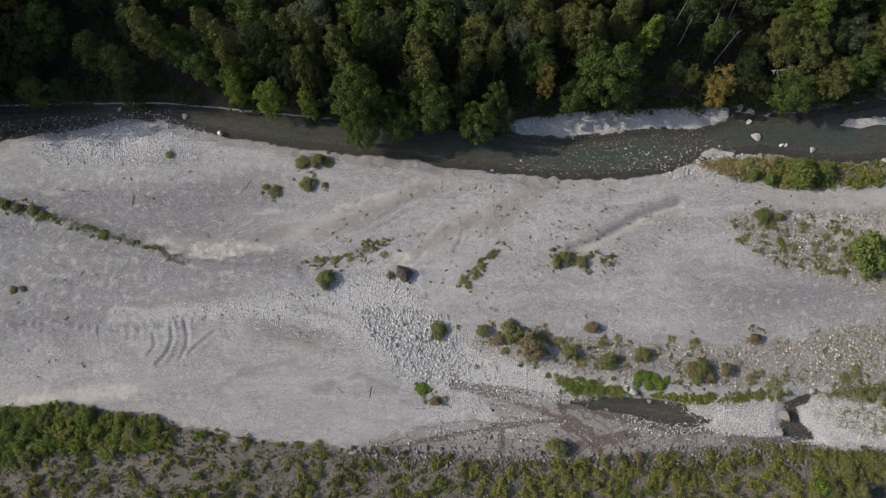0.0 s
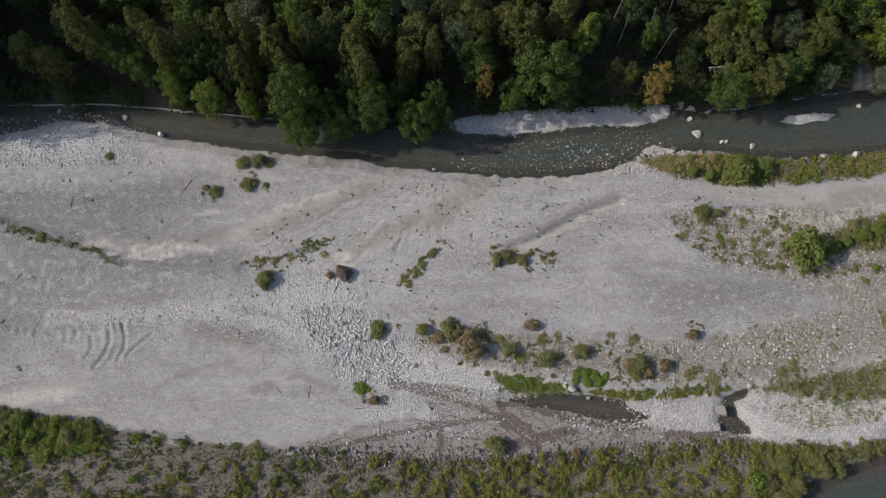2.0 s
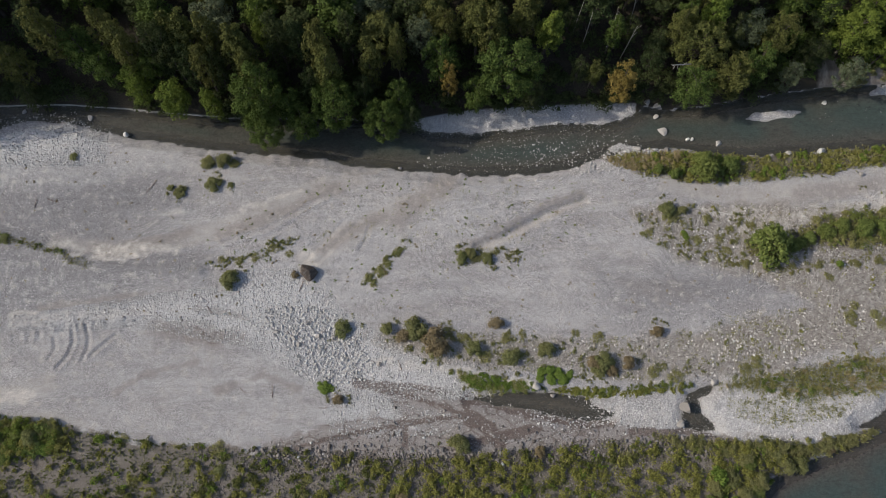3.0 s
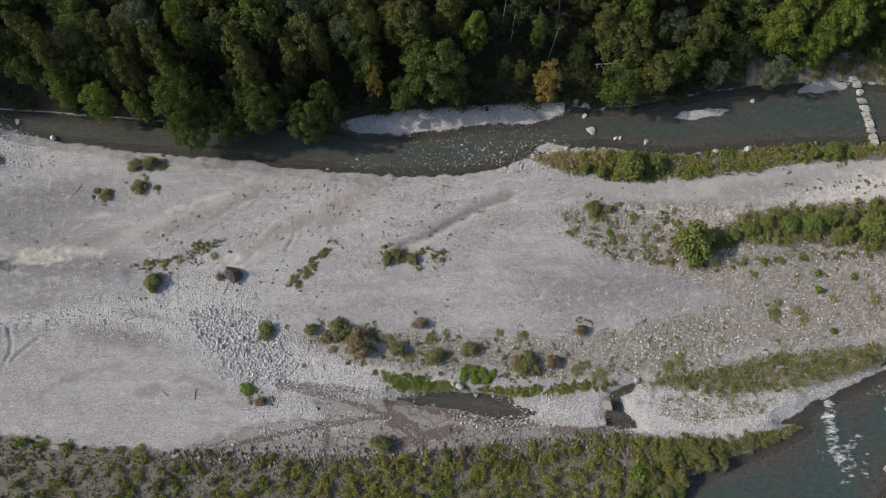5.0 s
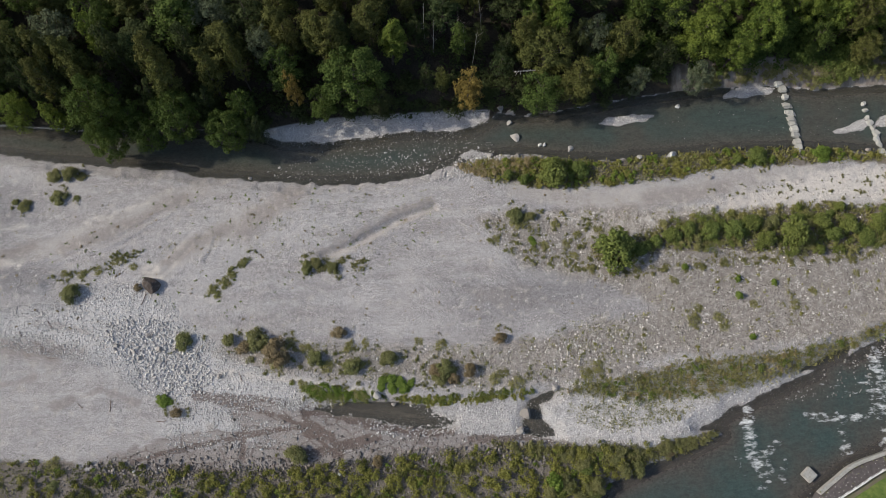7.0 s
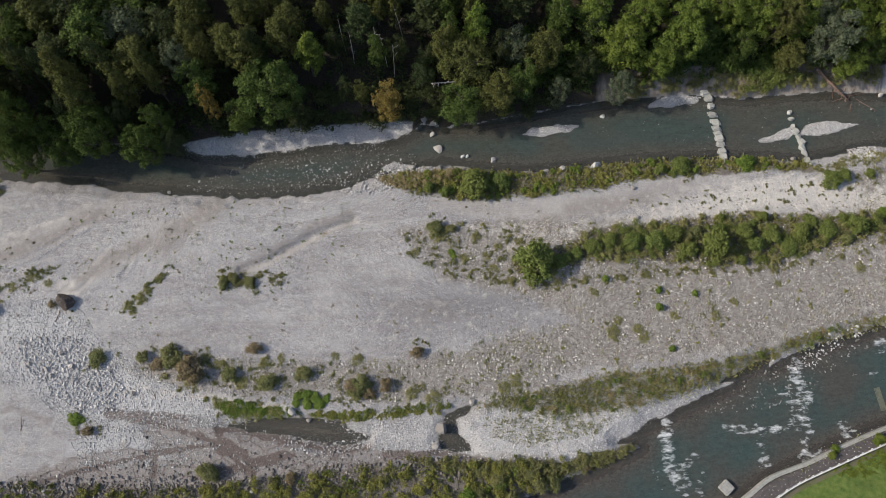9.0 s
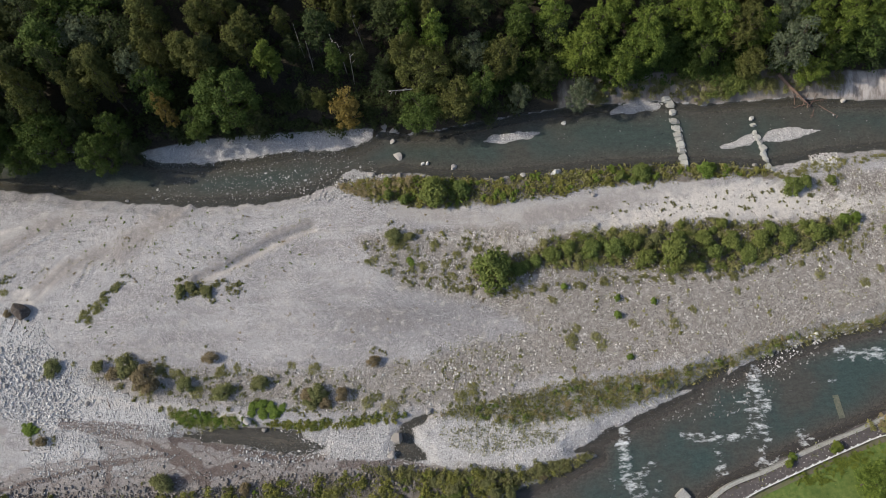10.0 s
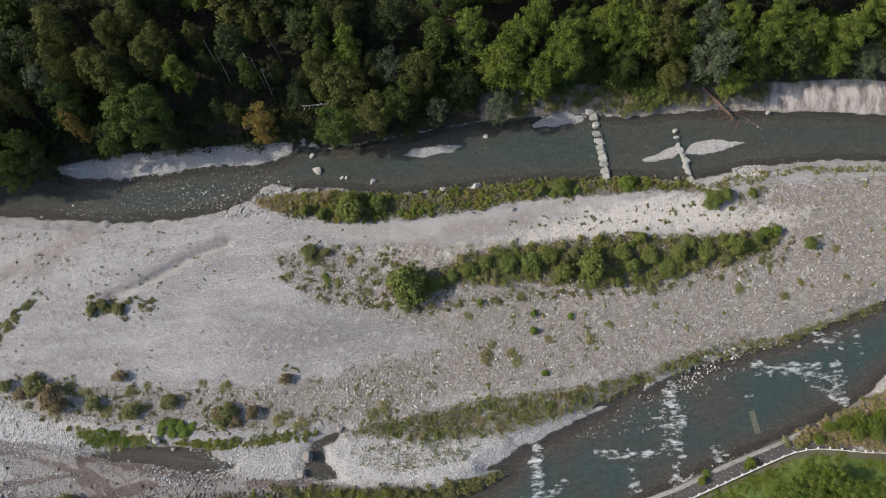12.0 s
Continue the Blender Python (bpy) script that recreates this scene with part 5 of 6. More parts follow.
brush("bank_green_brush", "bright green brush along the river edge", "lime", rng, grass_north, 60, 0.4, 0.9, 0.9, 90, 0.17)


brush("south_grass_brush", "dry yellow-green grass along the gravel edge", "weed", rng, grass_south, 150, 0.3, 0.8, 0.5, 60, 0.1)
brush("south_straw", "straw-coloured dry grass along the gravel edge", "straw", rng, grass_south, 90, 0.3, 0.8, 0.5, 60, 0.1)
brush("south_green_brush", "green plants along the gravel edge", "bush_green", rng, grass_south, 60, 0.3, 0.9, 0.8, 80, 0.11)
brush("spit_brush", "green brush at the tip of the gravel spit", "bush", rng, grass_spit, 150, 0.4, 1.0, 0.7, 100, 0.13)
brush("dry_bank_grass", "dry straw-coloured grass on the river bank", "straw", rng, dry_bank, 260, 0.4, 0.9, 0.6, 110, 0.13)
brush("green_bank_grass", "yellow-green growth on the river bank", "weed", rng, dry_bank, 90, 0.5, 1.1, 0.7, 120, 0.14)
brush("bar_herbs", "small green herbs in drifts on the gravel", "bush", rng, [(1.6, 29.0), (5.7, 32.6), (10.4, 37.4), (11.4, 36.6), (8.6, 33.4), (4.6, 28.6)], 45, 0.25, 0.6, 0.5, 60, 0.09)
brush("drift_herbs", "low green herbs beside the cobble fan", "bush", rng, [(-25.8, 33.0), (-18.8, 34.2), (-14.8, 36.8), (-8.6, 38.5), (-9.6, 36.6), (-13.7, 34.5), (-18.7, 32.8), 
    (-24.3, 32.4)], 50, 0.25, 0.6, 0.5, 60, 0.09)
brush("bar_weeds", "weedy patches between stones on the bar", "bush", rng, [(52.5, 40.6), (63.7, 42.8), (74.0, 41.2), (81.0, 37.5), (73.7, 33.2), (67.5, 30.9), (59.5, 32.9), (53.5, 36.0)], 150, 0.2, 0.65, 0.5, 60, 0.09)
brush("cobble_weeds", "scattered low weeds on brown cobbles", "scrub", rng, brown_cobbles[0], 170, 0.15, 0.5, 0.5, 45, 0.09)
brush("row_weeds", "low weeds among the cobbles and shrubs", "bush", rng, brown_cobbles[1], 110, 0.15, 0.6, 0.5, 50, 0.09)
brush("stream_weeds", "green weeds along the muddy stream", "bush_green", rng, [(17.2, 13.3), (24.8, 11.1), (32.5, 10.2), (45.0, 9.6), (59.7, 10.6), (59.5, 9.6), (44.9, 8.5), (32.5, 9.4), 
    (21.9, 9.8)], 90, 0.25, 0.7, 0.6, 70, 0.1)
skirt = np.array([(x + r * 1.7 * math.cos(a), y + r * 1.4 * math.sin(a)) for leaf, tall, spots in SHRUBS for x, y, r in spots if r > 1.1 and leaf != "lime" for a in rng.uniform(0, 6.28, 4)])
brush("skirt_weeds", "low weeds and seedlings round the shrubs", "bush", rng, skirt, 0, 0.2, 0.7, 0.5, 70, 0.09)
brush("bar_dots", "tiny dark weeds dotted over the gravel", "bush_green", rng, [(-29.2, 37.9), (-15.0, 44.5), (1.7, 50.0), (22.7, 48.9), (45.8, 47.8), (45.9, 37.9), (32.1, 31.6), (17.8, 29.5), (7.6, 23.3), (-2.4, 25.4), (-18.7, 32.6)], 150, 0.1, 0.28, 0.5, 40, 0.08)
brush("dry_dots", "tiny dry brown weeds dotted over the gravel", "dry", rng, bar, 260, 0.1, 0.28, 0.5, 36, 0.08)
brush("pool_grass", "low green grass strip above the brown pool", "herb", rng, [(19.5, 12.6), (22.5, 12.9), (26.8, 11.6), (32.6, 10.4), (32.3, 9.2), (25.7, 9.6), (20.9, 10.4)], 75, 0.3, 0.8, 0.5, 90, 0.1)
brush("pool_edge_grass", "thin yellow-green grass along the brown pool", "scrub", rng, [(36.4, 10.1), (43.2, 9.5), (49.0, 9.3), (57.8, 10.2), (57.7, 9.0), (48.9, 8.3), (42.1, 8.3), (36.4, 9.2)], 110, 0.25, 0.6, 0.4, 70, 0.1)
brush("scarp_grass", "green grass along the low gravel scarp", "bush_green", rng, [(-88.3, 46.1), (-81.8, 45.0), (-73.1, 42.8), (-62.3, 39.2), (-50.6, 36.2), (-51.0, 35.4), (-62.1, 37.5), 
    (-72.8, 40.8), (-81.5, 42.9), (-88.0, 44.2)], 80, 0.2, 0.55, 0.6, 70, 0.1)
brush("groove_weeds", "weeds beside the eroded groove", "bush", rng, [(19.5, 34.2), (22.1, 35.2), (31.3, 34.9), (32.1, 32.6), (26.0, 32.1), (20.4, 32.4)], 60, 0.2, 0.6, 0.6, 60, 0.09)
brush("far_bank_grass", "yellow-green grass along the far shore", "weed", rng, grass_far, 120, 0.25, 0.7, 0.5, 60, 0.1)
brush("straw_tip", "dry straw grass at the tip of the bank strip", "straw", rng, [(47.5, 52.1), (54.8, 53.6), (61.7, 53.5), (62.0, 51.2), (54.4, 49.8), (48.7, 50.8)], 90, 0.3, 0.8, 0.6, 90, 0.12)
brush("lawn_clumps", "rough yellow-green grass clumps on the lawn", "lime", rng, [(121.8, -4.3), (129.4, -2.3), (139.8, 1.1), (147.8, 1.7), (156.3, 0.7), (155.7, -2.0), (147.5, 0.3), 
    (139.5, -0.6), (133.0, -3.6), (128.9, -5.4)], 200, 0.3, 0.9, 0.25, 70, 0.12)
brush("thicket_fringe", "low weeds fringing the thicket", "bush", rng, [(67.6, 33.5), (79.6, 31.1), (94.0, 33.2), (109.3, 32.0), (125.0, 32.7), (138.0, 35.5), (147.1, 38.5), 
    (144.9, 35.1), (135.6, 33.5), (119.6, 31.1), (93.8, 30.9), (79.6, 29.4), (68.6, 31.4)], 170, 0.2, 0.7, 0.5, 60, 0.1)
brush("sand_weeds", "sparse weeds on the pale sand", "bush", rng, [(95.1, 45.8), (114.5, 48.5), (127.5, 49.3), (147.5, 45.8), (145.8, 42.8), (124.3, 42.5), (105.2, 42.0)], 90, 0.15, 0.45, 0.5, 45, 0.09)
undergrowth = [(-95.5, 63.5), (-66.5, 64.9), (-49.2, 64.7), (-24.1, 62.1), (-9.0, 61.7), (11.4, 61.6), (15.8, 62.8), 
    (54.7, 64.2), (66.5, 63.5), (84.9, 64.7), (85.8, 69.8), (55.4, 69.8), (23.6, 68.6), (-30.9, 67.4), 
    (-85.6, 68.6), (-96.5, 68.6)]
# dark growth added over sunlit ground, so gaps below the trees look shaded
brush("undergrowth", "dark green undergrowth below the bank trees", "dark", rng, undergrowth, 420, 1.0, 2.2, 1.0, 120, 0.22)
brush("wood_undergrowth", "added undergrowth that darkens the shaded gaps between forest trees", "dark", rng, [(-98.0, 68.0), (-30.0, 67.0), (24.0, 68.5), (76.0, 69.5), (92.0, 74.0), (92.0, 98.0), (-98.0, 98.0)], 620, 1.4, 2.8, 0.9, 80, 0.26)
brush("slope_undergrowth", "green undergrowth on the wooded slope", "green", rng, [(75.1, 68.8), (96.9, 70.8), (114.5, 71.3), (130.2, 71.8), (144.9, 72.4), (156.4, 73.4), (172.3, 74.0), 
    (174.6, 84.0), (131.9, 83.1), (97.7, 80.6), (75.5, 79.1)], 420, 1.2, 2.6, 0.9, 110, 0.26)
right_bank = [(96.8, 67.5), (108.0, 68.6), (114.6, 68.5), (118.9, 67.1), (129.1, 68.5), (137.0, 68.8), (147.3, 68.9), 
    (147.8, 72.0), (130.8, 72.1), (108.3, 71.8), (97.1, 71.1)]
brush("bank_scrub", "yellow-green scrub on the earth bank", "bush", rng, right_bank, 160, 0.6, 1.4, 0.8, 120, 0.16)
brush("bank_greenery", "fresh green plants on the earth bank", "bush_green", rng, [(120.2, 68.3), (122.8, 71.2), (129.8, 72.8), (130.4, 69.7), (125.6, 67.4)], 40, 0.8, 1.6, 1.0, 160, 0.17)


def far_growth(name, label, leaf, n, x0, x1, y0, y1, small, large, leaves, size, keep):
    """Growth past the edges of the view, in large clumps."""
    pts = rng.uniform((x0, y0), (x1, y1), (n, 2))
    pts = pts[keep(pts[:, 0], pts[:, 1])]
    z = relief(pts[:, 0], pts[:, 1])[0]
    r = rng.uniform(small, large, len(pts))
    c = np.concatenate([pts, (z + r * 0.6)[:, None]], 1)
    rad = r[:, None] * (1.0, 1.0, 0.9)
    return tagged(new(name, raw_mesh(name, *leaf_cloud(rng, c, rad, len(pts) * leaves, size, 0.7, 0.7, 0.6, (0.6, 1.1), -0.2), LEAVES[leaf])), label, "brush", kind="stuff")


far_growth("far_wood", "distant tree crowns on the valley side", "green", 1500, -330, 330, 100, 230, 3.5, 6.0, 60, 0.9, lambda x, y: inward(x, y, north_river) < -6)
far_growth("west_wood", "distant tree crowns on the western slope", "dark", 700, -330, -128, 30, 110, 3.5, 6.0, 60, 0.9, lambda x, y: inward(x, y, north_river) < -6)
far_growth("far_scrub", "scrub going on along the near bank", "weed", 900, -190, 75, -80, -19, 0.9, 2.2, 50, 0.35, lambda x, y: inward(x, y, south_river) < -3)


# ---- grass and weeds ----
def tufts(rng, pts, tall, wide, blades, size):
    """Small tufts of upright leaves at the given places."""
    n = len(pts)
    z = relief(pts[:, 0], pts[:, 1])[0]
    s = rng.uniform(0.5, 1.2, n)
    base = np.repeat(np.concatenate([pts, z[:, None]], 1), blades, 0)
    k = np.repeat(s, blades)[:, None]
    m = n * blades
    d = rng.normal(size=(m, 2))
    root = base + np.concatenate([d * wide * 0.5 * k, np.zeros((m, 1))], 1)
    lean = np.concatenate([d * 0.4 + rng.normal(size=(m, 2)) * 0.35, np.ones((m, 1)) * 0.4], 1)
    a = unit(lean) * tall * k * rng.uniform(0.5, 1.2, (m, 1))
    b = unit(np.cross(a, rng.normal(size=(m, 3)))) * size * k
    v = np.stack([root - [0, 0, 0.05], root + a * 0.55 + b, root + a, root + a * 0.55 - b], 1).reshape(-1, 3)
    return v, np.arange(4 * m).reshape(m, 4)


def weeds(name, label, leaf, chunks):
    return tagged(new(name, raw_mesh(name, *join(chunks), LEAVES[leaf])), label, "grass", kind="stuff")


rng = np.random.RandomState(21)
weeds("bank_grass", "yellow-green grass along the river edges", "weed", [
    tufts(rng, scatter(rng, 1500, grass_north), 0.6, 0.6, 8, 0.13), tufts(rng, scatter(rng, 1500, grass_south), 0.75, 0.6, 8, 0.07),
    tufts(rng, scatter(rng, 240, [(64.8, 7.6), (74.6, 7.9), (87.3, 6.7), (84.0, 4.0), (72.1, 2.6), (66.5, 4.7)]), 0.35, 0.5, 8, 0.1),
    tufts(rng, scatter(rng, 500, grass_spit), 0.5, 0.6, 8, 0.12), tufts(rng, scatter(rng, 900, thicket), 0.6, 0.7, 8, 0.14)])
weeds("scrub_weeds", "low tangled weeds on stony ground", "bush", [
    tufts(rng, scatter(rng, 4200, scrub_south), 0.5, 0.7, 7, 0.13), tufts(rng, scatter(rng, 1200, green_corner), 0.7, 0.8, 9, 0.17)])
sparse = [brown_cobbles[0], brown_cobbles[1], [(1.6, 29.5), (8.8, 35.8), (10.9, 36.8), (7.7, 32.6), (4.6, 29.0)], [(-24.9, 33.4), (-14.8, 36.6), (-9.7, 37.9), (-12.7, 34.7), (-20.7, 32.1)]]
scarp_spots = np.array(curve_through(scarp_west[:7], 0.25)) + rng.normal(size=(len(curve_through(scarp_west[:7], 0.25)), 2)) * 0.35
weeds("gravel_weeds", "scattered small weeds between the stones", "weed", [
    tufts(rng, scatter(rng, 420, sparse[0]), 0.35, 0.45, 9, 0.09), tufts(rng, scatter(rng, 230, sparse[1]), 0.35, 0.5, 9, 0.1), tufts(rng, scatter(rng, 260, [(-8.6, 36.8), (12.2, 46.7), (41.7, 48.9), (46.1, 40.1), (22.0, 32.6), (7.8, 35.8)]), 0.22, 0.3, 7, 0.07),
    tufts(rng, scatter(rng, 260, grass_far), 0.35, 0.5, 8, 0.08), tufts(rng, scarp_spots, 0.4, 0.4, 9, 0.1)])


# ---- stones ----
PHI = (1 + 5 ** 0.5) / 2
ICO_V = unit(np.array([(a, b, 0) for a in (-1, 1) for b in (-PHI, PHI)] + [(0, a, b) for a in (-1, 1) for b in (-PHI, PHI)] + [(b, 0, a) for a in (-1, 1) for b in (-PHI, PHI)], float))


def hull_faces(v):
    """Triangles of the convex icosahedron."""
    out = []
    for i in range(12):
        for j in range(i + 1, 12):
            for k in range(j + 1, 12):
                if max(np.linalg.norm(v[i] - v[j]), np.linalg.norm(v[j] - v[k]), np.linalg.norm(v[i] - v[k])) < 1.1:
                    nrm = np.cross(v[j] - v[i], v[k] - v[i])
                    out.append((i, j, k) if nrm @ v[i] > 0 else (i, k, j))
    return np.array(out)


ICO_F = hull_faces(ICO_V)


def stones(rng, pts, small, large, flat=0.6, power=2.5, sink=0.25, floor=-9.0):
    n = len(pts)
    z = np.maximum(relief(pts[:, 0], pts[:, 1])[0], floor)
    r = small + (large - small) * rng.uniform(0, 1, n) ** power
    v = ICO_V[None] * (1 + rng.uniform(-0.25, 0.25, (n, 12, 1)))
    v = v * np.stack([r * rng.uniform(0.8, 1.35, n), r * rng.uniform(0.6, 1.0, n), r * flat * rng.uniform(0.7, 1.2, n)], 1)[:, None]
    a = rng.uniform(0, 6.28, n)
    c, s = np.cos(a)[:, None], np.sin(a)[:, None]
    v = np.stack([v[..., 0] * c - v[..., 1] * s, v[..., 0] * s + v[..., 1] * c, v[..., 2]], -1)
    v += np.concatenate([pts, (z + r * flat * sink)[:, None]], 1)[:, None]
    return v.reshape(-1, 3), (ICO_F[None] + 12 * np.arange(n)[:, None, None]).reshape(-1, 3)


OCT_V = np.array([(1, 0, 0), (-1, 0, 0), (0, 1, 0), (0, -1, 0), (0, 0, 1)], float)
OCT_F = np.array([(0, 2, 4), (2, 1, 4), (1, 3, 4), (3, 0, 4)])


def pebbles(rng, pts, small, large, power=3.0, thin=True, tall=(0.45, 0.85)):
    """Small faceted pebbles, closed below by the ground."""
    cover = zones(pts[:, 0], pts[:, 1])
    pts = pts if not thin else pts[np.maximum(np.maximum(cover["sand"], cover["silt"]), np.maximum(cover["pale"], cover["mud"])) < rng.uniform(0.2, 0.9, len(pts))]
    n = len(pts)
    z = relief(pts[:, 0], pts[:, 1])[0]
    r = small + (large - small) * rng.uniform(0, 1, n) ** power
    v = OCT_V[None] * (1 + rng.uniform(-0.3, 0.3, (n, 5, 1))) * np.stack([r * 1.2, r * rng.uniform(0.7, 1.1, n), r * rng.uniform(*tall, n)], 1)[:, None]
    a = rng.uniform(0, 6.28, n)
    c, s = np.cos(a)[:, None], np.sin(a)[:, None]
    v = np.stack([v[..., 0] * c - v[..., 1] * s, v[..., 0] * s + v[..., 1] * c, v[..., 2]], -1)
    v += np.concatenate([pts, (z - 0.02)[:, None]], 1)[:, None]
    return v.reshape(-1, 3), (OCT_F[None] + 5 * np.arange(n)[:, None, None]).reshape(-1, 3)


def stone_field(name, label, material, chunks):
    return tagged(new(name, raw_mesh(name, *join(chunks), material)), label, "stones", kind="stuff")


rng = np.random.RandomState(33)
stone_field("pale_cobbles", "pale grey-white cobbles in a washed-out fan", M_COBBLE, [
    pebbles(rng, scatter(rng, 5200, cobble_fans[0], -2.0), 0.06, 0.24, 2.2, False, (0.6, 1.1)), stones(rng, scatter(rng, 4600, cobble_fans[1], -1.2), 0.05, 0.19, 0.8, 2.8, 0.4), pebbles(rng, scatter(rng, 15000, cobble_fans[1], -1.2), 0.06, 0.19, 2.4, False, (0.6, 1.1)), stones(rng, scatter(rng, 1500, [(-14.4, 23.3), (-8.4, 24.9), (-2.4, 22.3), (1.6, 18.3), (4.5, 14.4), (0.6, 11.5), (-4.3, 13.5), (-9.2, 17.4)], -1.0), 0.09, 0.29, 0.85, 2.2, 0.45),
    pebbles(rng, scatter(rng, 8000, cobble_fans[2]), 0.05, 0.2, 2.6, False, (0.6, 1.0)), pebbles(rng, scatter(rng, 3500, cobble_fans[3]), 0.06, 0.2, 2.2, False, (0.6, 1.0)), stones(rng, scatter(rng, 1600, cobble_fans[4]), 0.05, 0.18, 0.85)]
    + [stones(rng, scatter(rng, 350, p), 0.05, 0.18) for p in islands])
stone_field("bar_pebbles", "grey pebbles strewn over the gravel bar", M_COBBLE, [pebbles(rng, scatter(rng, 36000, bar), 0.04, 0.17, 3.2), pebbles(rng, scatter(rng, 9000, [(-83.4, 19.3), (-35.2, 22.3), (-2.4, 19.3), (1.6, 10.6), (-8.0, 4.0), (-27.0, 3.1), (-46.4, 5.9), (-75.8, 9.6), 
    (-81.6, 9.6)]), 0.04, 0.14)])
stone_field("brown_cobbles", "brownish stones mixed with white cobbles", M_BROWN_COBBLE, [
    stones(rng, scatter(rng, 5000, brown_cobbles[0]), 0.06, 0.21, 0.8, 2.5), pebbles(rng, scatter(rng, 22000, brown_cobbles[0]), 0.05, 0.18, 2.6, False, (0.5, 1.0)), stones(rng, scatter(rng, 3600, brown_cobbles[1]), 0.05, 0.2, 0.8, 3)])
stone_field("shore_stones", "white cobbles heaped along the river shore", M_COBBLE, [stones(rng, scatter(rng, 520, [(122.0, 16.3), (126.9, 18.5), (132.2, 20.0), (137.7, 21.9), (144.0, 22.8), (143.8, 21.6), (136.3, 20.0), 
    (128.8, 17.4), (123.6, 13.7)], -0.5), 0.06, 0.24, 0.8, 2.4, 0.4, SOUTH_LEVEL - 0.05), stones(rng, scatter(rng, 170, [(47.8, 52.5), (50.9, 54.6), (54.9, 54.6), (60.2, 53.9), (54.8, 53.0)], -0.8), 0.08, 0.26, 0.85, 1.8, 0.5, NORTH_LEVEL - 0.05), stones(rng, scatter(rng, 260, [(139.2, 54.4), (144.3, 55.4), (144.7, 54.2), (140.1, 53.0)], -0.6), 0.08, 0.26, 0.85, 1.8, 0.5, NORTH_LEVEL - 0.05)])
stone_field("sand_stones", "loose stones strewn on pale sand", M_BROWN_COBBLE, [stones(rng, scatter(rng, 1300, white_sand), 0.05, 0.2, 0.8, 3)])
stone_field("bed_stones", "wet stones standing in the shallow river", M_BED_STONE, [
    stones(rng, scatter(rng, 2600, [(12.4, 52.7), (23.2, 56.8), (34.1, 58.5), (48.2, 59.1), (55.6, 57.3), (55.3, 54.4), (42.2, 51.5), (28.2, 50.2), 
    (14.5, 51.0)]), 0.05, 0.19, 0.8, 3.0, 0.25, NORTH_LEVEL - 0.08),
    stones(rng, scatter(rng, 1500, [(87.8, 63.1), (108.0, 66.4), (141.7, 66.7), (170.7, 63.6), (168.9, 55.8), (139.9, 56.0), (112.2, 54.9), 
    (88.3, 54.3)]), 0.05, 0.16, 0.8, 4, 0.2, NORTH_LEVEL - 0.09),
    stones(rng, scatter(rng, 900, [(-85.2, 61.5), (-72.3, 62.7), (-52.8, 63.9), (-50.4, 61.5), (-60.9, 62.4), (-71.9, 59.7), (-84.6, 57.9)]), 0.05, 0.25, 0.7, 3, 0.3, NORTH_LEVEL - 0.06),
    stones(rng, scatter(rng, 500, [(117.6, 14.2), (133.5, 18.3), (136.3, 17.1), (127.4, 12.7), (119.6, 7.3), (101.6, 5.5), (110.2, 11.2)]), 0.06, 0.25, 0.8, 2.5, 0.3, SOUTH_LEVEL - 0.06)])
stone_field("stream_stones", "washed pale stones beside the muddy stream", M_COBBLE, [stones(rng, scatter(rng, 900, mud[0]), 0.04, 0.15, 0.8, 2.5, 0.5), stones(rng, scatter(rng, 900, [(15.1, 10.1), (21.9, 10.6), (26.7, 9.6), (21.8, 8.5), (17.0, 8.5)], -0.6), 0.05, 0.18, 0.8, 2.5, 0.5), stones(rng, scatter(rng, 1100, [(38.2, 8.5), (44.0, 9.2), (56.5, 8.5), (56.3, 3.5), (49.1, 2.9), (42.7, 5.1)], -0.3), 0.05, 0.17, 0.8, 2.5, 0.5)])
stone_field("mud_blocks", "grey stones and clods strewn over the mud", M_MUD_STONE, [stones(rng, scatter(rng, 130, [(2.5, 6.3), (12.1, 7.2), (21.7, 5.7), (31.2, 4.9), (38.9, 5.4), (42.5, 2.8), (31.0, 1.0), (15.7, 0.2), 
    (2.5, 1.2)], -0.5), 0.07, 0.38, 0.8, 3.2, 0.3), stones(rng, scatter(rng, 900, [(-16.4, 0.6), (6.3, 0.6), (25.2, -0.4), (42.4, 0.8), (63.4, 1.3), (63.0, -1.4), (42.1, -2.2), (15.7, -2.1), 
    (-12.6, -1.6)], -0.5), 0.1, 0.36, 0.8, 2.0, 0.4)])
stone_field("edge_stones", "white stones along the river margin", M_COBBLE, [stones(rng, scatter(rng, 320, [(48.2, 52.4), (52.6, 53.8), (56.1, 54.6), (55.6, 52.1), (51.7, 50.4), (46.9, 49.3), (40.5, 49.7), (43.8, 51.0)], -0.5), 0.08, 0.26, 0.85, 2.2, 0.5, NORTH_LEVEL - 0.03), stones(rng, scatter(rng, 110, [(34.8, 55.5), (44.6, 56.6), (53.2, 56.0), (54.1, 54.2), (44.1, 51.4), (34.5, 51.4)], -0.5), 0.08, 0.24, 0.8, 3.0, 0.5, NORTH_LEVEL - 0.04), stones(rng, scatter(rng, 150, [(31.3, 5.7), (36.9, 4.5), (42.7, 4.8), (44.8, 6.0), (45.6, 4.8), (39.7, 3.0), (32.1, 4.2)], -0.4), 0.08, 0.22, 0.85, 2.0, 0.5)])
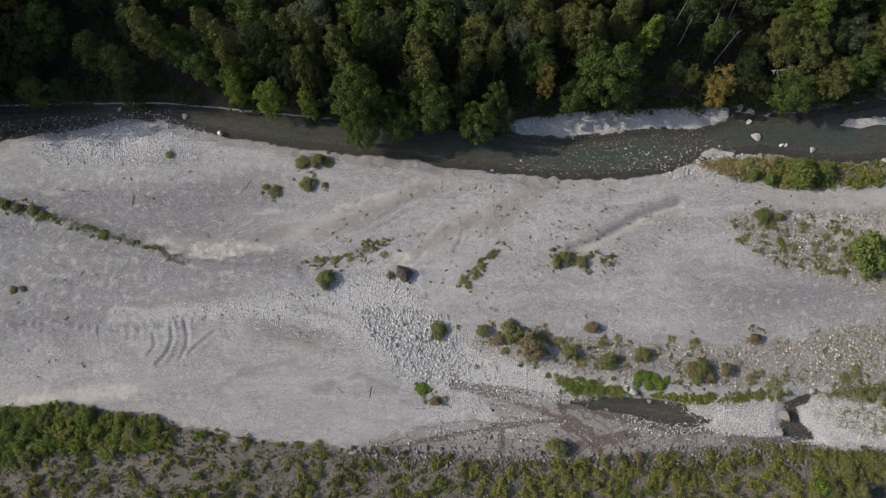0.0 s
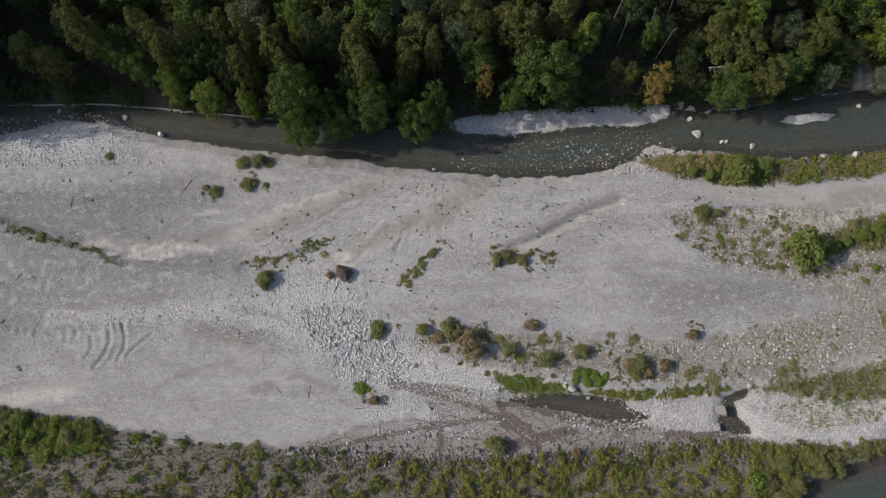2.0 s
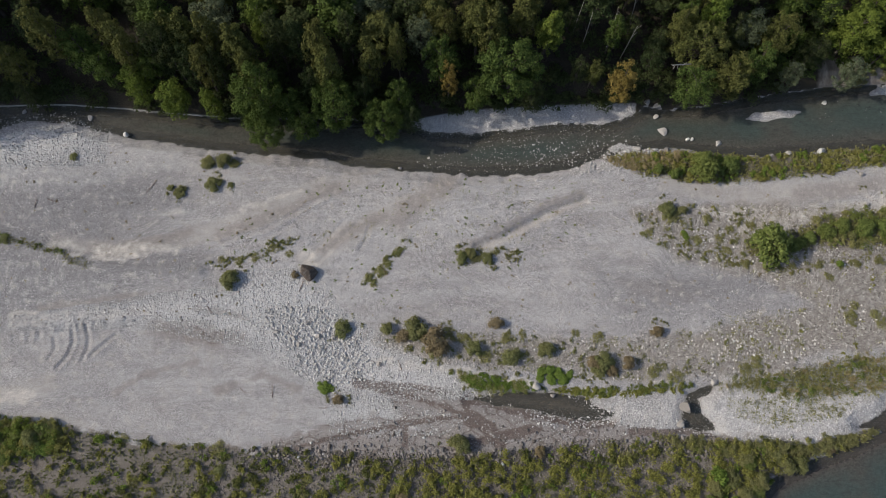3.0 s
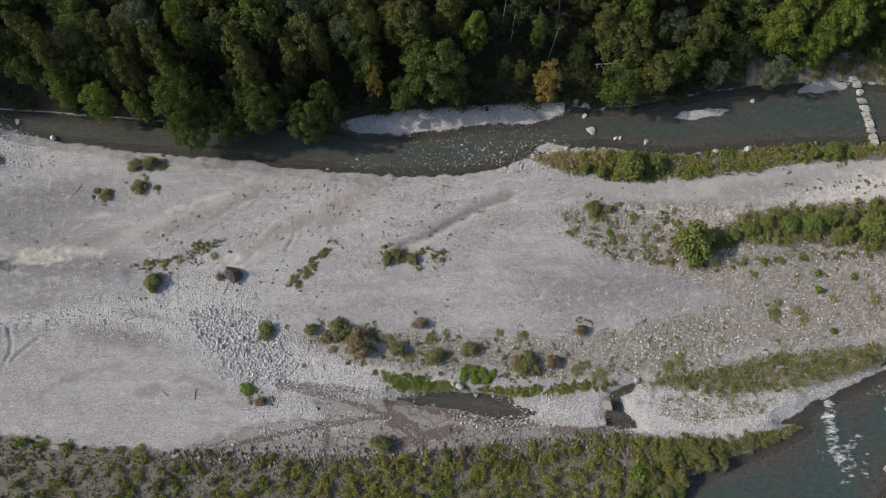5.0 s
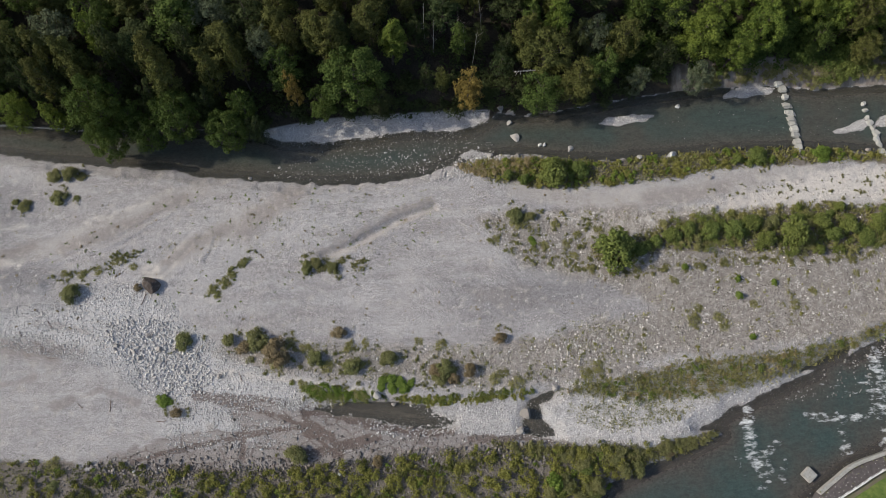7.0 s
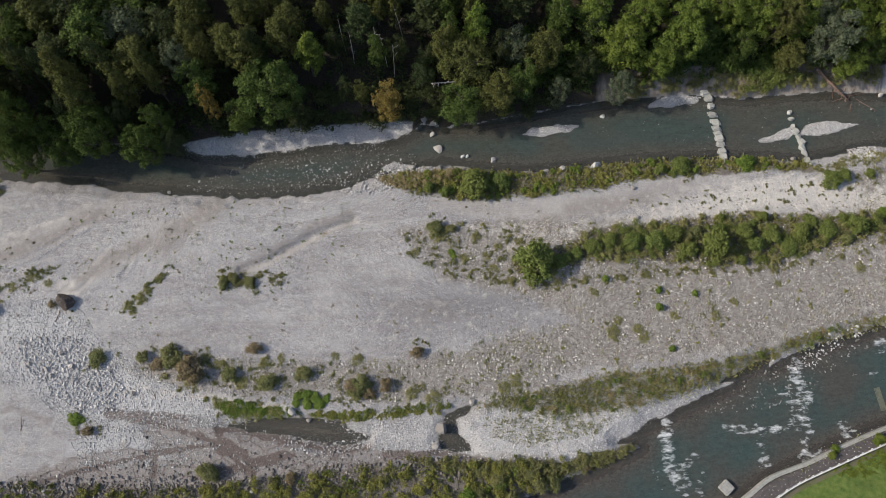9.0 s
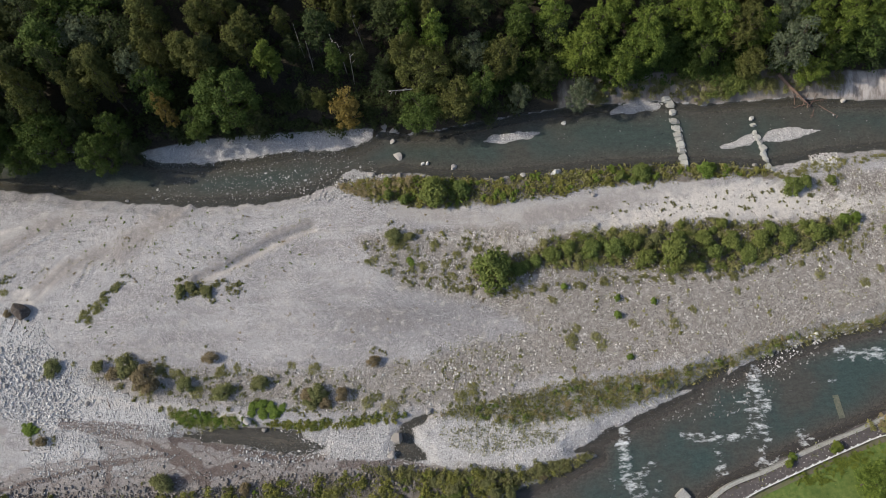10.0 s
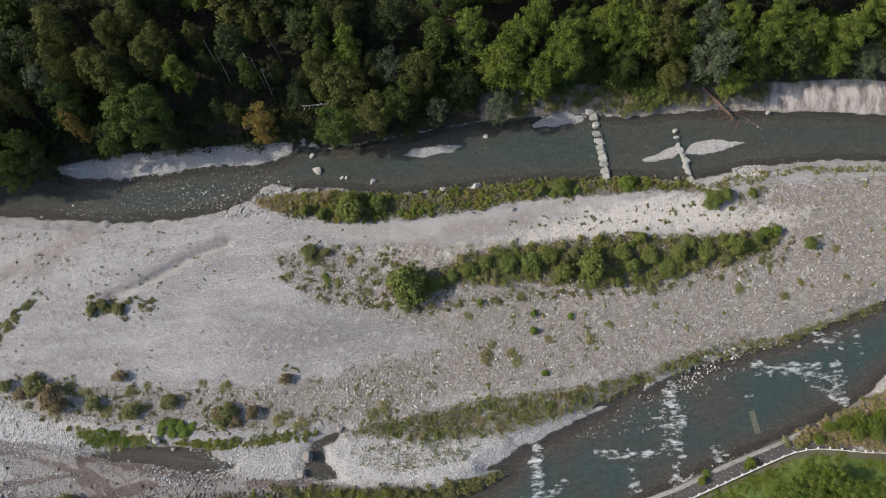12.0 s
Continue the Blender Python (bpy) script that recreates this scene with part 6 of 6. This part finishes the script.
stone_field("mud_stones", "dark muddy rubble below the scrub", M_MUD_STONE, [pebbles(rng, scatter(rng, 9000, [(-25.0, 1.1), (-8.0, 0.5), (20.4, -0.8), (48.8, 0.3), (74.2, 0.3), (72.8, -7.7), (-24.5, -7.7)]), 0.06, 0.24, 2.2, False, (0.6, 1.0)), stones(rng, scatter(rng, 2600, mud[2], -1.0), 0.05, 0.25)])


def boulder_mesh(rng, name, material, rough=0.4):
    bm = bmesh.new()
    bmesh.ops.create_icosphere(bm, subdivisions=3, radius=1.0)
    cuts = [(unit(rng.normal(size=3)), rng.uniform(0.55, 0.85)) for _ in range(10)]
    off = Vector(rng.uniform(0, 50, 3))
    for v in bm.verts:
        p = v.co * (1 + rough * noise.noise(v.co * 1.3 + off) + 0.1 * noise.noise(v.co * 4.0 + off))
        for d, lim in cuts:
            q = p.dot(Vector(d)) - lim
            if q > 0:
                p = p - Vector(d) * q
        v.co = p
    me = bpy.data.meshes.new(name)
    bm.to_mesh(me)
    bm.free()
    me.materials.append(material)
    return me


rng = np.random.RandomState(51)
ROCKS = {k: [boulder_mesh(rng, k, m) for _ in range(5)] for k, m in (("grey", M_BOULDER), ("white", M_WHITE_ROCK), ("brown", M_BROWN_ROCK), ("weir", M_WEIR))}


def block_mesh(rng, name, material):
    bm = bmesh.new()
    bmesh.ops.create_cube(bm, size=1.9)
    bmesh.ops.bevel(bm, geom=bm.edges[:], offset=0.4, segments=3, affect="EDGES")
    off = Vector(rng.uniform(0, 50, 3))
    for v in bm.verts:
        v.co = v.co * (1 + 0.55 * noise.noise(v.co * 0.75 + off)) + Vector((0.2 * v.co.y * rng.uniform(-0.3, 0.3), 0, 0))
    me = bpy.data.meshes.new(name)
    bm.to_mesh(me)
    bm.free()
    me.materials.append(material)
    return me


ROCKS["weir"] = [block_mesh(rng, "weir", M_WEIR) for _ in range(5)]


def boulder(kind, x, y, size, label, name="boulder", sink=0.2, turn=None, z=None, group=""):
    ob = new(name, ROCKS[kind][rng.randint(5)])
    if z is None:
        z = float(relief(np.array([x]), np.array([y]))[0][0])
    sx, sy, sz = size
    ob.matrix_world = Matrix.Translation((x, y, z + sz * (1 - 2 * sink))) @ Matrix.Rotation(rng.uniform(0, 6.28) if turn is None else turn, 4, "Z") @ Matrix.Diagonal((sx, sy, sz, 1))
    return tagged(ob, label, "boulder" if name == "boulder" else "stone", group)


(bx, by), = [(-7.1, 31.0)]
boulder("brown", bx, by, (1.55, 1.7, 1.3), "large brown boulder with white chips in a sandy scour hole", sink=0.2, turn=0.2)
(bx, by), = [(58.0, 6.2)]
boulder("grey", bx, by, (1.05, 1.2, 1.2), "large pale boulder standing in a brown pool", sink=0.2, turn=0.1)
for x, y, r in [(-42.5, 58.8, 0.8), (64.3, 56.4, 0.5), (65.3, 56.5, 0.5)]:
    boulder("white", x, y, (r, r * 0.8, r * 0.8), "white angular boulder standing in the river", sink=0.1)
for x, y, r in [(56.8, 3.5, 0.8), (59.8, 54.1, 0.8), (54.7, 54.5, 0.6), (59.8, 58.2, 1), (58.9, 61.4, 0.7), (59.3, 63.4, 0.9), 
    (57.2, 64.2, 0.8), (-49.8, 62.5, 0.7), (-62.4, 64.0, 0.6), (83.4, 53.2, 0.7), (35.4, 8.7, 0.5), 
    (32.6, 10.3, 0.9), (63.4, 10.4, 0.7), (16.2, 0.1, 0.5), (5.7, 14.5, 0.5), (-9.3, 19.4, 0.5), (-4.9, 19.6, 0.6), 
    (-8.3, 18.2, 0.5), (-4.5, 17.2, 0.5), (-6.9, 21.9, 0.5), (-2.4, 19.4, 0.5), (-12.3, 20.4, 0.5), 
    (9.3, 51.3, 0.4), (14.7, 53.4, 0.4)]:
    boulder("grey", x, y, (r, r * 0.8, r * 0.75), "pale grey boulder among river cobbles")
for x, y, r in [(89.3, 53.5, 0.8), (90.2, 53.7, 0.6), (82.9, 52.9, 0.5), (128.2, 53.4, 0.6), (145.7, 63.6, 0.4), 
    (148.3, 66.4, 0.6), (92.2, 63.8, 0.6), (125.0, 17.1, 0.4), (128.2, 19.3, 0.4), (133.5, 20.4, 0.4), 
    (164.2, 51.1, 0.5), (95.9, 48.4, 0.5), (95.9, 42.6, 0.5), (70.2, 55.5, 0.7), (121.1, 13.6, 0.6), 
    (119.8, 14.0, 0.5)]:
    boulder("white" if rng.uniform() < 0.4 else "grey", x, y, (r, r * 0.8, r * 0.75), "pale boulder at the river edge")
for outline, n in ((cobble_fans[1], 45), (brown_cobbles[0], 60), (brown_cobbles[1], 30), (mud[2], 25), (cobble_fans[0], 15)):
    for x, y in scatter(rng, n, outline):
        r = rng.uniform(0.17, 0.3)
        boulder("grey" if rng.uniform() < 0.8 else "white", x, y, (r, r * rng.uniform(0.7, 1), r * 0.7), "rounded river stone lying on gravel", "stone", 0.3)

# two stone sills across the north river
for x, y, a, b in [(113.1, 68.2, 1.3, 1), (113.5, 66.9, 1.1, 1), (113.9, 65.2, 0.9, 1), (113.8, 63.4, 1.1, 1), 
    (114.1, 61.8, 1.2, 1), (114.1, 60.4, 1, 1), (114.2, 59.4, 0.9, 1), (114.3, 58.3, 1.1, 1), (114.4, 57.1, 1, 1), 
    (114.4, 55.5, 1.1, 1), (114.5, 54.4, 1, 1), (114.0, 53.6, 0.9, 1)]:
    boulder("weir", x, y, (a * 0.85, a * rng.uniform(0.55, 0.72), 0.6), "squared sill stone laid across the river", "sill_stone", 0.25, rng.uniform(-0.2, 0.2), NORTH_LEVEL - 0.35, "sill stones across the river")
for x, y, a, b in [(129.3, 60.2, 0.6, 1), (129.7, 59.1, 0.8, 1), (130.0, 58.1, 0.7, 1), (130.3, 57.0, 1, 1), 
    (130.4, 55.6, 0.9, 1), (130.6, 54.6, 0.8, 1), (130.8, 53.0, 1, 1), (131.5, 52.5, 0.8, 1), 
    (129.3, 61.9, 0.6, 1), (129.3, 63.3, 0.6, 1)]:
    boulder("weir" if b else "grey", x, y, (a * 0.9, a * 0.65, 0.6), "pale sill stone in a broken river sill", "sill_stone", 0.25, None, NORTH_LEVEL - 0.35, "stones of the broken sill")


# ---- wall, path and fence on the far bank ----
bank_line = curve_through([(106.4, -8.6), (109.5, -6.6), (113.4, -4.3)] + [(120.0, -2.3), (125.2, -0.4), (130.4, 1.4), (137.8, 3.7), (143.7, 5.9)], 1.0)
wall = tagged(new("river_wall", raw_mesh("river_wall", *sweep([(x, y, -2.2) for x, y in bank_line], [(-0.25, 0.0), (0.45, 0.0), (0.45, 1.9), (-0.15, 1.9)]), M_CONCRETE)),
              "weathered concrete river wall with moss", "wall", kind="structure")
fence_line = curve_through([(97.4, -16.2), (103.6, -12.6), (109.0, -9.7), (113.4, -7.5), (117.3, -5.6)] + [(128.9, -1.5), (136.0, 0.9), (140.2, 2.2), (144.2, 2.6), (148.0, 2.2), (151.8, 1.6), (155.4, 1.3), 
    (168.2, 0.2)], 1.48)
fz = relief(np.array([p[0] for p in fence_line]), np.array([p[1] for p in fence_line]))[0]
fence = tagged(new("guard_fence"), "white metal guard fence beside the river path", "fence")
post_me = raw_mesh("post", *tube([(0, 0, -0.2), (0, 0, 0.9), (0, 0, 0.96)], [0.07, 0.07, 0.05], 8), M_WHITE_PAINT)
arm_me = raw_mesh("bracket", *sweep([(0, 0, 0.86), (0.0, 0.34, 0.86)], [(-0.14, -0.05), (0.14, -0.05), (0.14, 0.05), (-0.14, 0.05)]), M_WHITE_PAINT)
for (x, y), z, (x2, y2) in zip(fence_line, fz, fence_line[1:]):
    ob = put_part("post", post_me, fence)
    ob.location = (x, y, z)
    ob = put_part("bracket", arm_me, ob)
    ob.rotation_euler = (0, 0, math.atan2(y2 - y, x2 - x))
for h in (0.5, 0.88):
    put_part("rail", raw_mesh("rail", *sweep([(x, y, z + h) for (x, y), z in zip(fence_line, fz)], [(-0.05, -0.06), (0.05, -0.06), (0.05, 0.06), (-0.05, 0.06)]), M_WHITE_PAINT), fence)


def strip(name, line, across, label, material, kind, lift=0.13, cells=16):
    """A sheet laid on the ground beside a line."""
    p = np.array(line)
    d = unit(np.gradient(p, axis=0))
    side = np.stack([d[:, 1], -d[:, 0]], 1)
    a = np.linspace(across[0], across[1], cells)
    xy = p[:, None] + side[:, None] * a[None, :, None]
    flat = xy.reshape(-1, 2)
    z = relief(flat[:, 0], flat[:, 1])[0] + lift
    idx = np.arange(len(flat)).reshape(len(p), cells)
    f = np.stack([idx[:-1, :-1], idx[:-1, 1:], idx[1:, 1:], idx[1:, :-1]], -1).reshape(-1, 4)
    me = raw_mesh(name, np.concatenate([flat, z[:, None]], 1), f, material, True)
    return tagged(new(name, me), label, kind, kind="structure")


strip("path", fence_line, (0.15, 1.1), "worn brown path behind the fence", M_PATH, "path", 0.15)
strip("lawn", fence_line, (0.95, 34.0), "bright mown grass beside the path", M_LAWN, "lawn", 0.13, 80)
strip("revetment", fence_line[:34], (-4.2, -0.1), "dark sloping revetment dotted with pale stones", M_REVETMENT, "revetment", 0.13)
(bx, by), = [(105.4, -5.7)]
block = bmesh.new()
bmesh.ops.create_cube(block, size=1.0, matrix=Matrix.Diagonal((1.9, 1.9, 1.5, 1)))
bmesh.ops.bevel(block, geom=block.edges[:], offset=0.06, segments=2, affect="EDGES")
block_me = bpy.data.meshes.new("concrete_block")
block.to_mesh(block_me)
block_me.materials.append(M_CONCRETE)
ob = tagged(new("concrete_block", block_me), "square pale concrete block standing in the river", "block")
ob.matrix_world = pose(bx, by, -1.2, 0, 0, 40)

# pale studs on the revetment
rng = np.random.RandomState(77)
fp = np.array(fence_line[:34])
fd = unit(np.gradient(fp, axis=0))
fs = np.stack([fd[:, 1], -fd[:, 0]], 1)
spots = np.concatenate([fp - fs * a + rng.normal(size=fp.shape) * 0.12 for a in (0.5, 1.2, 1.9, 2.6, 3.3)] + [fp - fs * a + fd * 0.75 + rng.normal(size=fp.shape) * 0.12 for a in (0.85, 1.55, 2.25, 2.9)])
studs = stones(rng, spots, 0.06, 0.11, 0.8, 1.0, 2.2)
tagged(new("revetment_stones", raw_mesh("revetment_stones", *studs, M_COBBLE)), "pale stones studding the dark revetment", "stones", kind="stuff")


def bare_tree(name, rng, tall, radius, twigs, material, label, category):
    """A leafless stem with short broken branches."""
    chunks = [tube([(0, 0, -0.4), (0.1, 0.05, tall * 0.4), (0.3, 0.1, tall * 0.75), (0.45, 0.2, tall)], [radius, radius * 0.8, radius * 0.5, radius * 0.15])]
    for _ in range(twigs):
        z, a, n = rng.uniform(0.3, 0.95) * tall, rng.uniform(0, 6.28), rng.uniform(0.03, 0.09) * tall
        chunks.append(tube([(0.3 * z / tall, 0.1, z), (math.cos(a) * n * 0.6, math.sin(a) * n * 0.6, z + n * 0.25), (math.cos(a) * n, math.sin(a) * n, z + n * 0.55)], [radius * 0.4, radius * 0.28, radius * 0.1], 5))
    return tagged(new(name, raw_mesh(name, *join(chunks), material, True)), label, category)


rng = np.random.RandomState(88)
for x, y, r in [(52.0, 72.2, 0.1), (50.7, 74.1, 0.1), (49.3, 74.1, 0.1), (44.5, 74.3, 0.1), (42.9, 76.8, 0.1), 
    (54.0, 78.8, 0.1)]:
    ob = bare_tree("dead_tree", rng, rng.uniform(9, 14), 0.065, 5, M_DEAD, "bleached dead tree standing in the wood", "tree")
    ob.matrix_world = pose(x, y, float(relief(np.array([x]), np.array([y]))[0][0]), rng.uniform(-5, 5), rng.uniform(-5, 5), rng.uniform(0, 360))
(x, y), = [(63.6, 67.5)]
ob = bare_tree("dead_tree", rng, 6.0, 0.12, 14, M_DEAD, "bare pale dead tree leaning out of a green crown", "tree")
ob.matrix_world = pose(x, y, 8.0, 20, -62, 0)
(x0, y0), (x1, y1) = [(135.3, 71.1), (141.2, 64.7)]
length = math.hypot(x1 - x0, y1 - y0)
ob = bare_tree("fallen_log", rng, length, 0.36, 16, M_LOG, "fallen brown log lying down the bank into the river", "log")
ob.matrix_world = Matrix.Translation((x0, y0, 1.6)) @ Vector((x1 - x0, y1 - y0, -2.2)).to_track_quat("Z", "Y").to_matrix().to_4x4()
for x, y, r in [(140.3, 66.0, 0.1), (141.5, 66.5, 0.1), (139.6, 65.1, 0.1), (142.4, 65.3, 0.1), (172.9, 73.9, 0.1), (140.9, 64.9, 0.1), (143.3, 65.8, 0.1), (138.6, 66.4, 0.1), 
    (170.3, 72.8, 0.1)]:
    ob = bare_tree("driftwood", rng, rng.uniform(2.5, 4.5), 0.09, 7, M_LOG, "tangled driftwood stranded at the river bank", "driftwood")
    ob.matrix_world = pose(x, y, float(relief(np.array([x]), np.array([y]))[0][0]) + 0.15, 82, rng.uniform(-15, 15), rng.uniform(0, 360))
for x, y, r in [(-69.6, 32.8, 0.1), (-64.8, 31.0, 0.1), (-57.2, 44.5, 0.1), (-4.2, 7.3, 0.1), (9.4, 13.9, 0.1), 
    (-24.4, 24.9, 0.1), (6.2, 31.6, 0.1), (-8.5, 27.9, 0.1), (-12.5, 9.6, 0.1), (-17.8, 10.6, 0.1), 
    (-36.2, 48.4, 0.1), (-54.8, 45.6, 0.1)]:
    ob = bare_tree("branch", rng, rng.uniform(1.0, 2.2), 0.06, 3, M_LOG, "dry dark branch lying on the gravel", "driftwood")
    ob.matrix_world = pose(x, y, float(relief(np.array([x]), np.array([y]))[0][0]) + 0.05, 86, 0, rng.uniform(0, 360))
kerb_line = curve_through([(-67.6, 65.2), (-56.2, 65.4), (-49.6, 64.9), (-41.9, 64.2), (-33.1, 63.2), (-24.3, 62.4), (-20.0, 62.0)], 1.0)
tagged(new("bank_wall", raw_mesh("bank_wall", *sweep([(x, y, -1.6) for x, y in kerb_line], [(-0.15, 0.0), (0.15, 0.0), (0.12, 0.85), (-0.08, 0.85)]), M_CONCRETE)),
       "low pale stone edging along the wooded bank", "wall", kind="structure")

lawn_side = np.array(fence_line)
lawn_pts = np.concatenate([lawn_side + np.stack([unit(np.gradient(lawn_side, axis=0))[:, 1], -unit(np.gradient(lawn_side, axis=0))[:, 0]], 1) * a + rng.normal(size=lawn_side.shape) * 0.6 for a in np.arange(1.0, 12.0, 0.35)])
weeds("lawn_grass", "tufted bright green grass beside the path", "bush_green", [tufts(rng, lawn_pts, 0.32, 0.7, 7, 0.09)])
weeds("verge_weeds", "dry weeds along the fence and river wall", "bush", [tufts(rng, lawn_side[:34] + rng.normal(size=(34, 2)) * 0.5 - (0.0, -1.0), 0.4, 0.6, 10, 0.1),
    tufts(rng, np.array(bank_line) + rng.normal(size=(len(bank_line), 2)) * 0.35 + (0.3, -0.6), 0.4, 0.6, 10, 0.1)])

(x0, y0), (x1, y1) = [(135.0, 9.3), (135.4, 5.9)]
slab = bmesh.new()
bmesh.ops.create_cube(slab, size=1.0, matrix=Matrix.Diagonal((1.3, math.hypot(x1 - x0, y1 - y0) + 0.8, 0.5, 1)))
bmesh.ops.bevel(slab, geom=slab.edges[:], offset=0.1, segments=2, affect="EDGES")
slab_me = bpy.data.meshes.new("sunken_slab")
slab.to_mesh(slab_me)
slab_me.materials.append(plain_rough("mossy_concrete", (0.17, 0.17, 0.125), (0.10, 0.11, 0.08), 2.0))
ob = tagged(new("sunken_slab", slab_me), "mossy concrete slab just breaking the river surface", "slab")
ob.matrix_world = pose((x0 + x1) / 2, (y0 + y1) / 2, SOUTH_LEVEL - 0.17, 0, 0, math.degrees(math.atan2(y1 - y0, x1 - x0)) + 90)
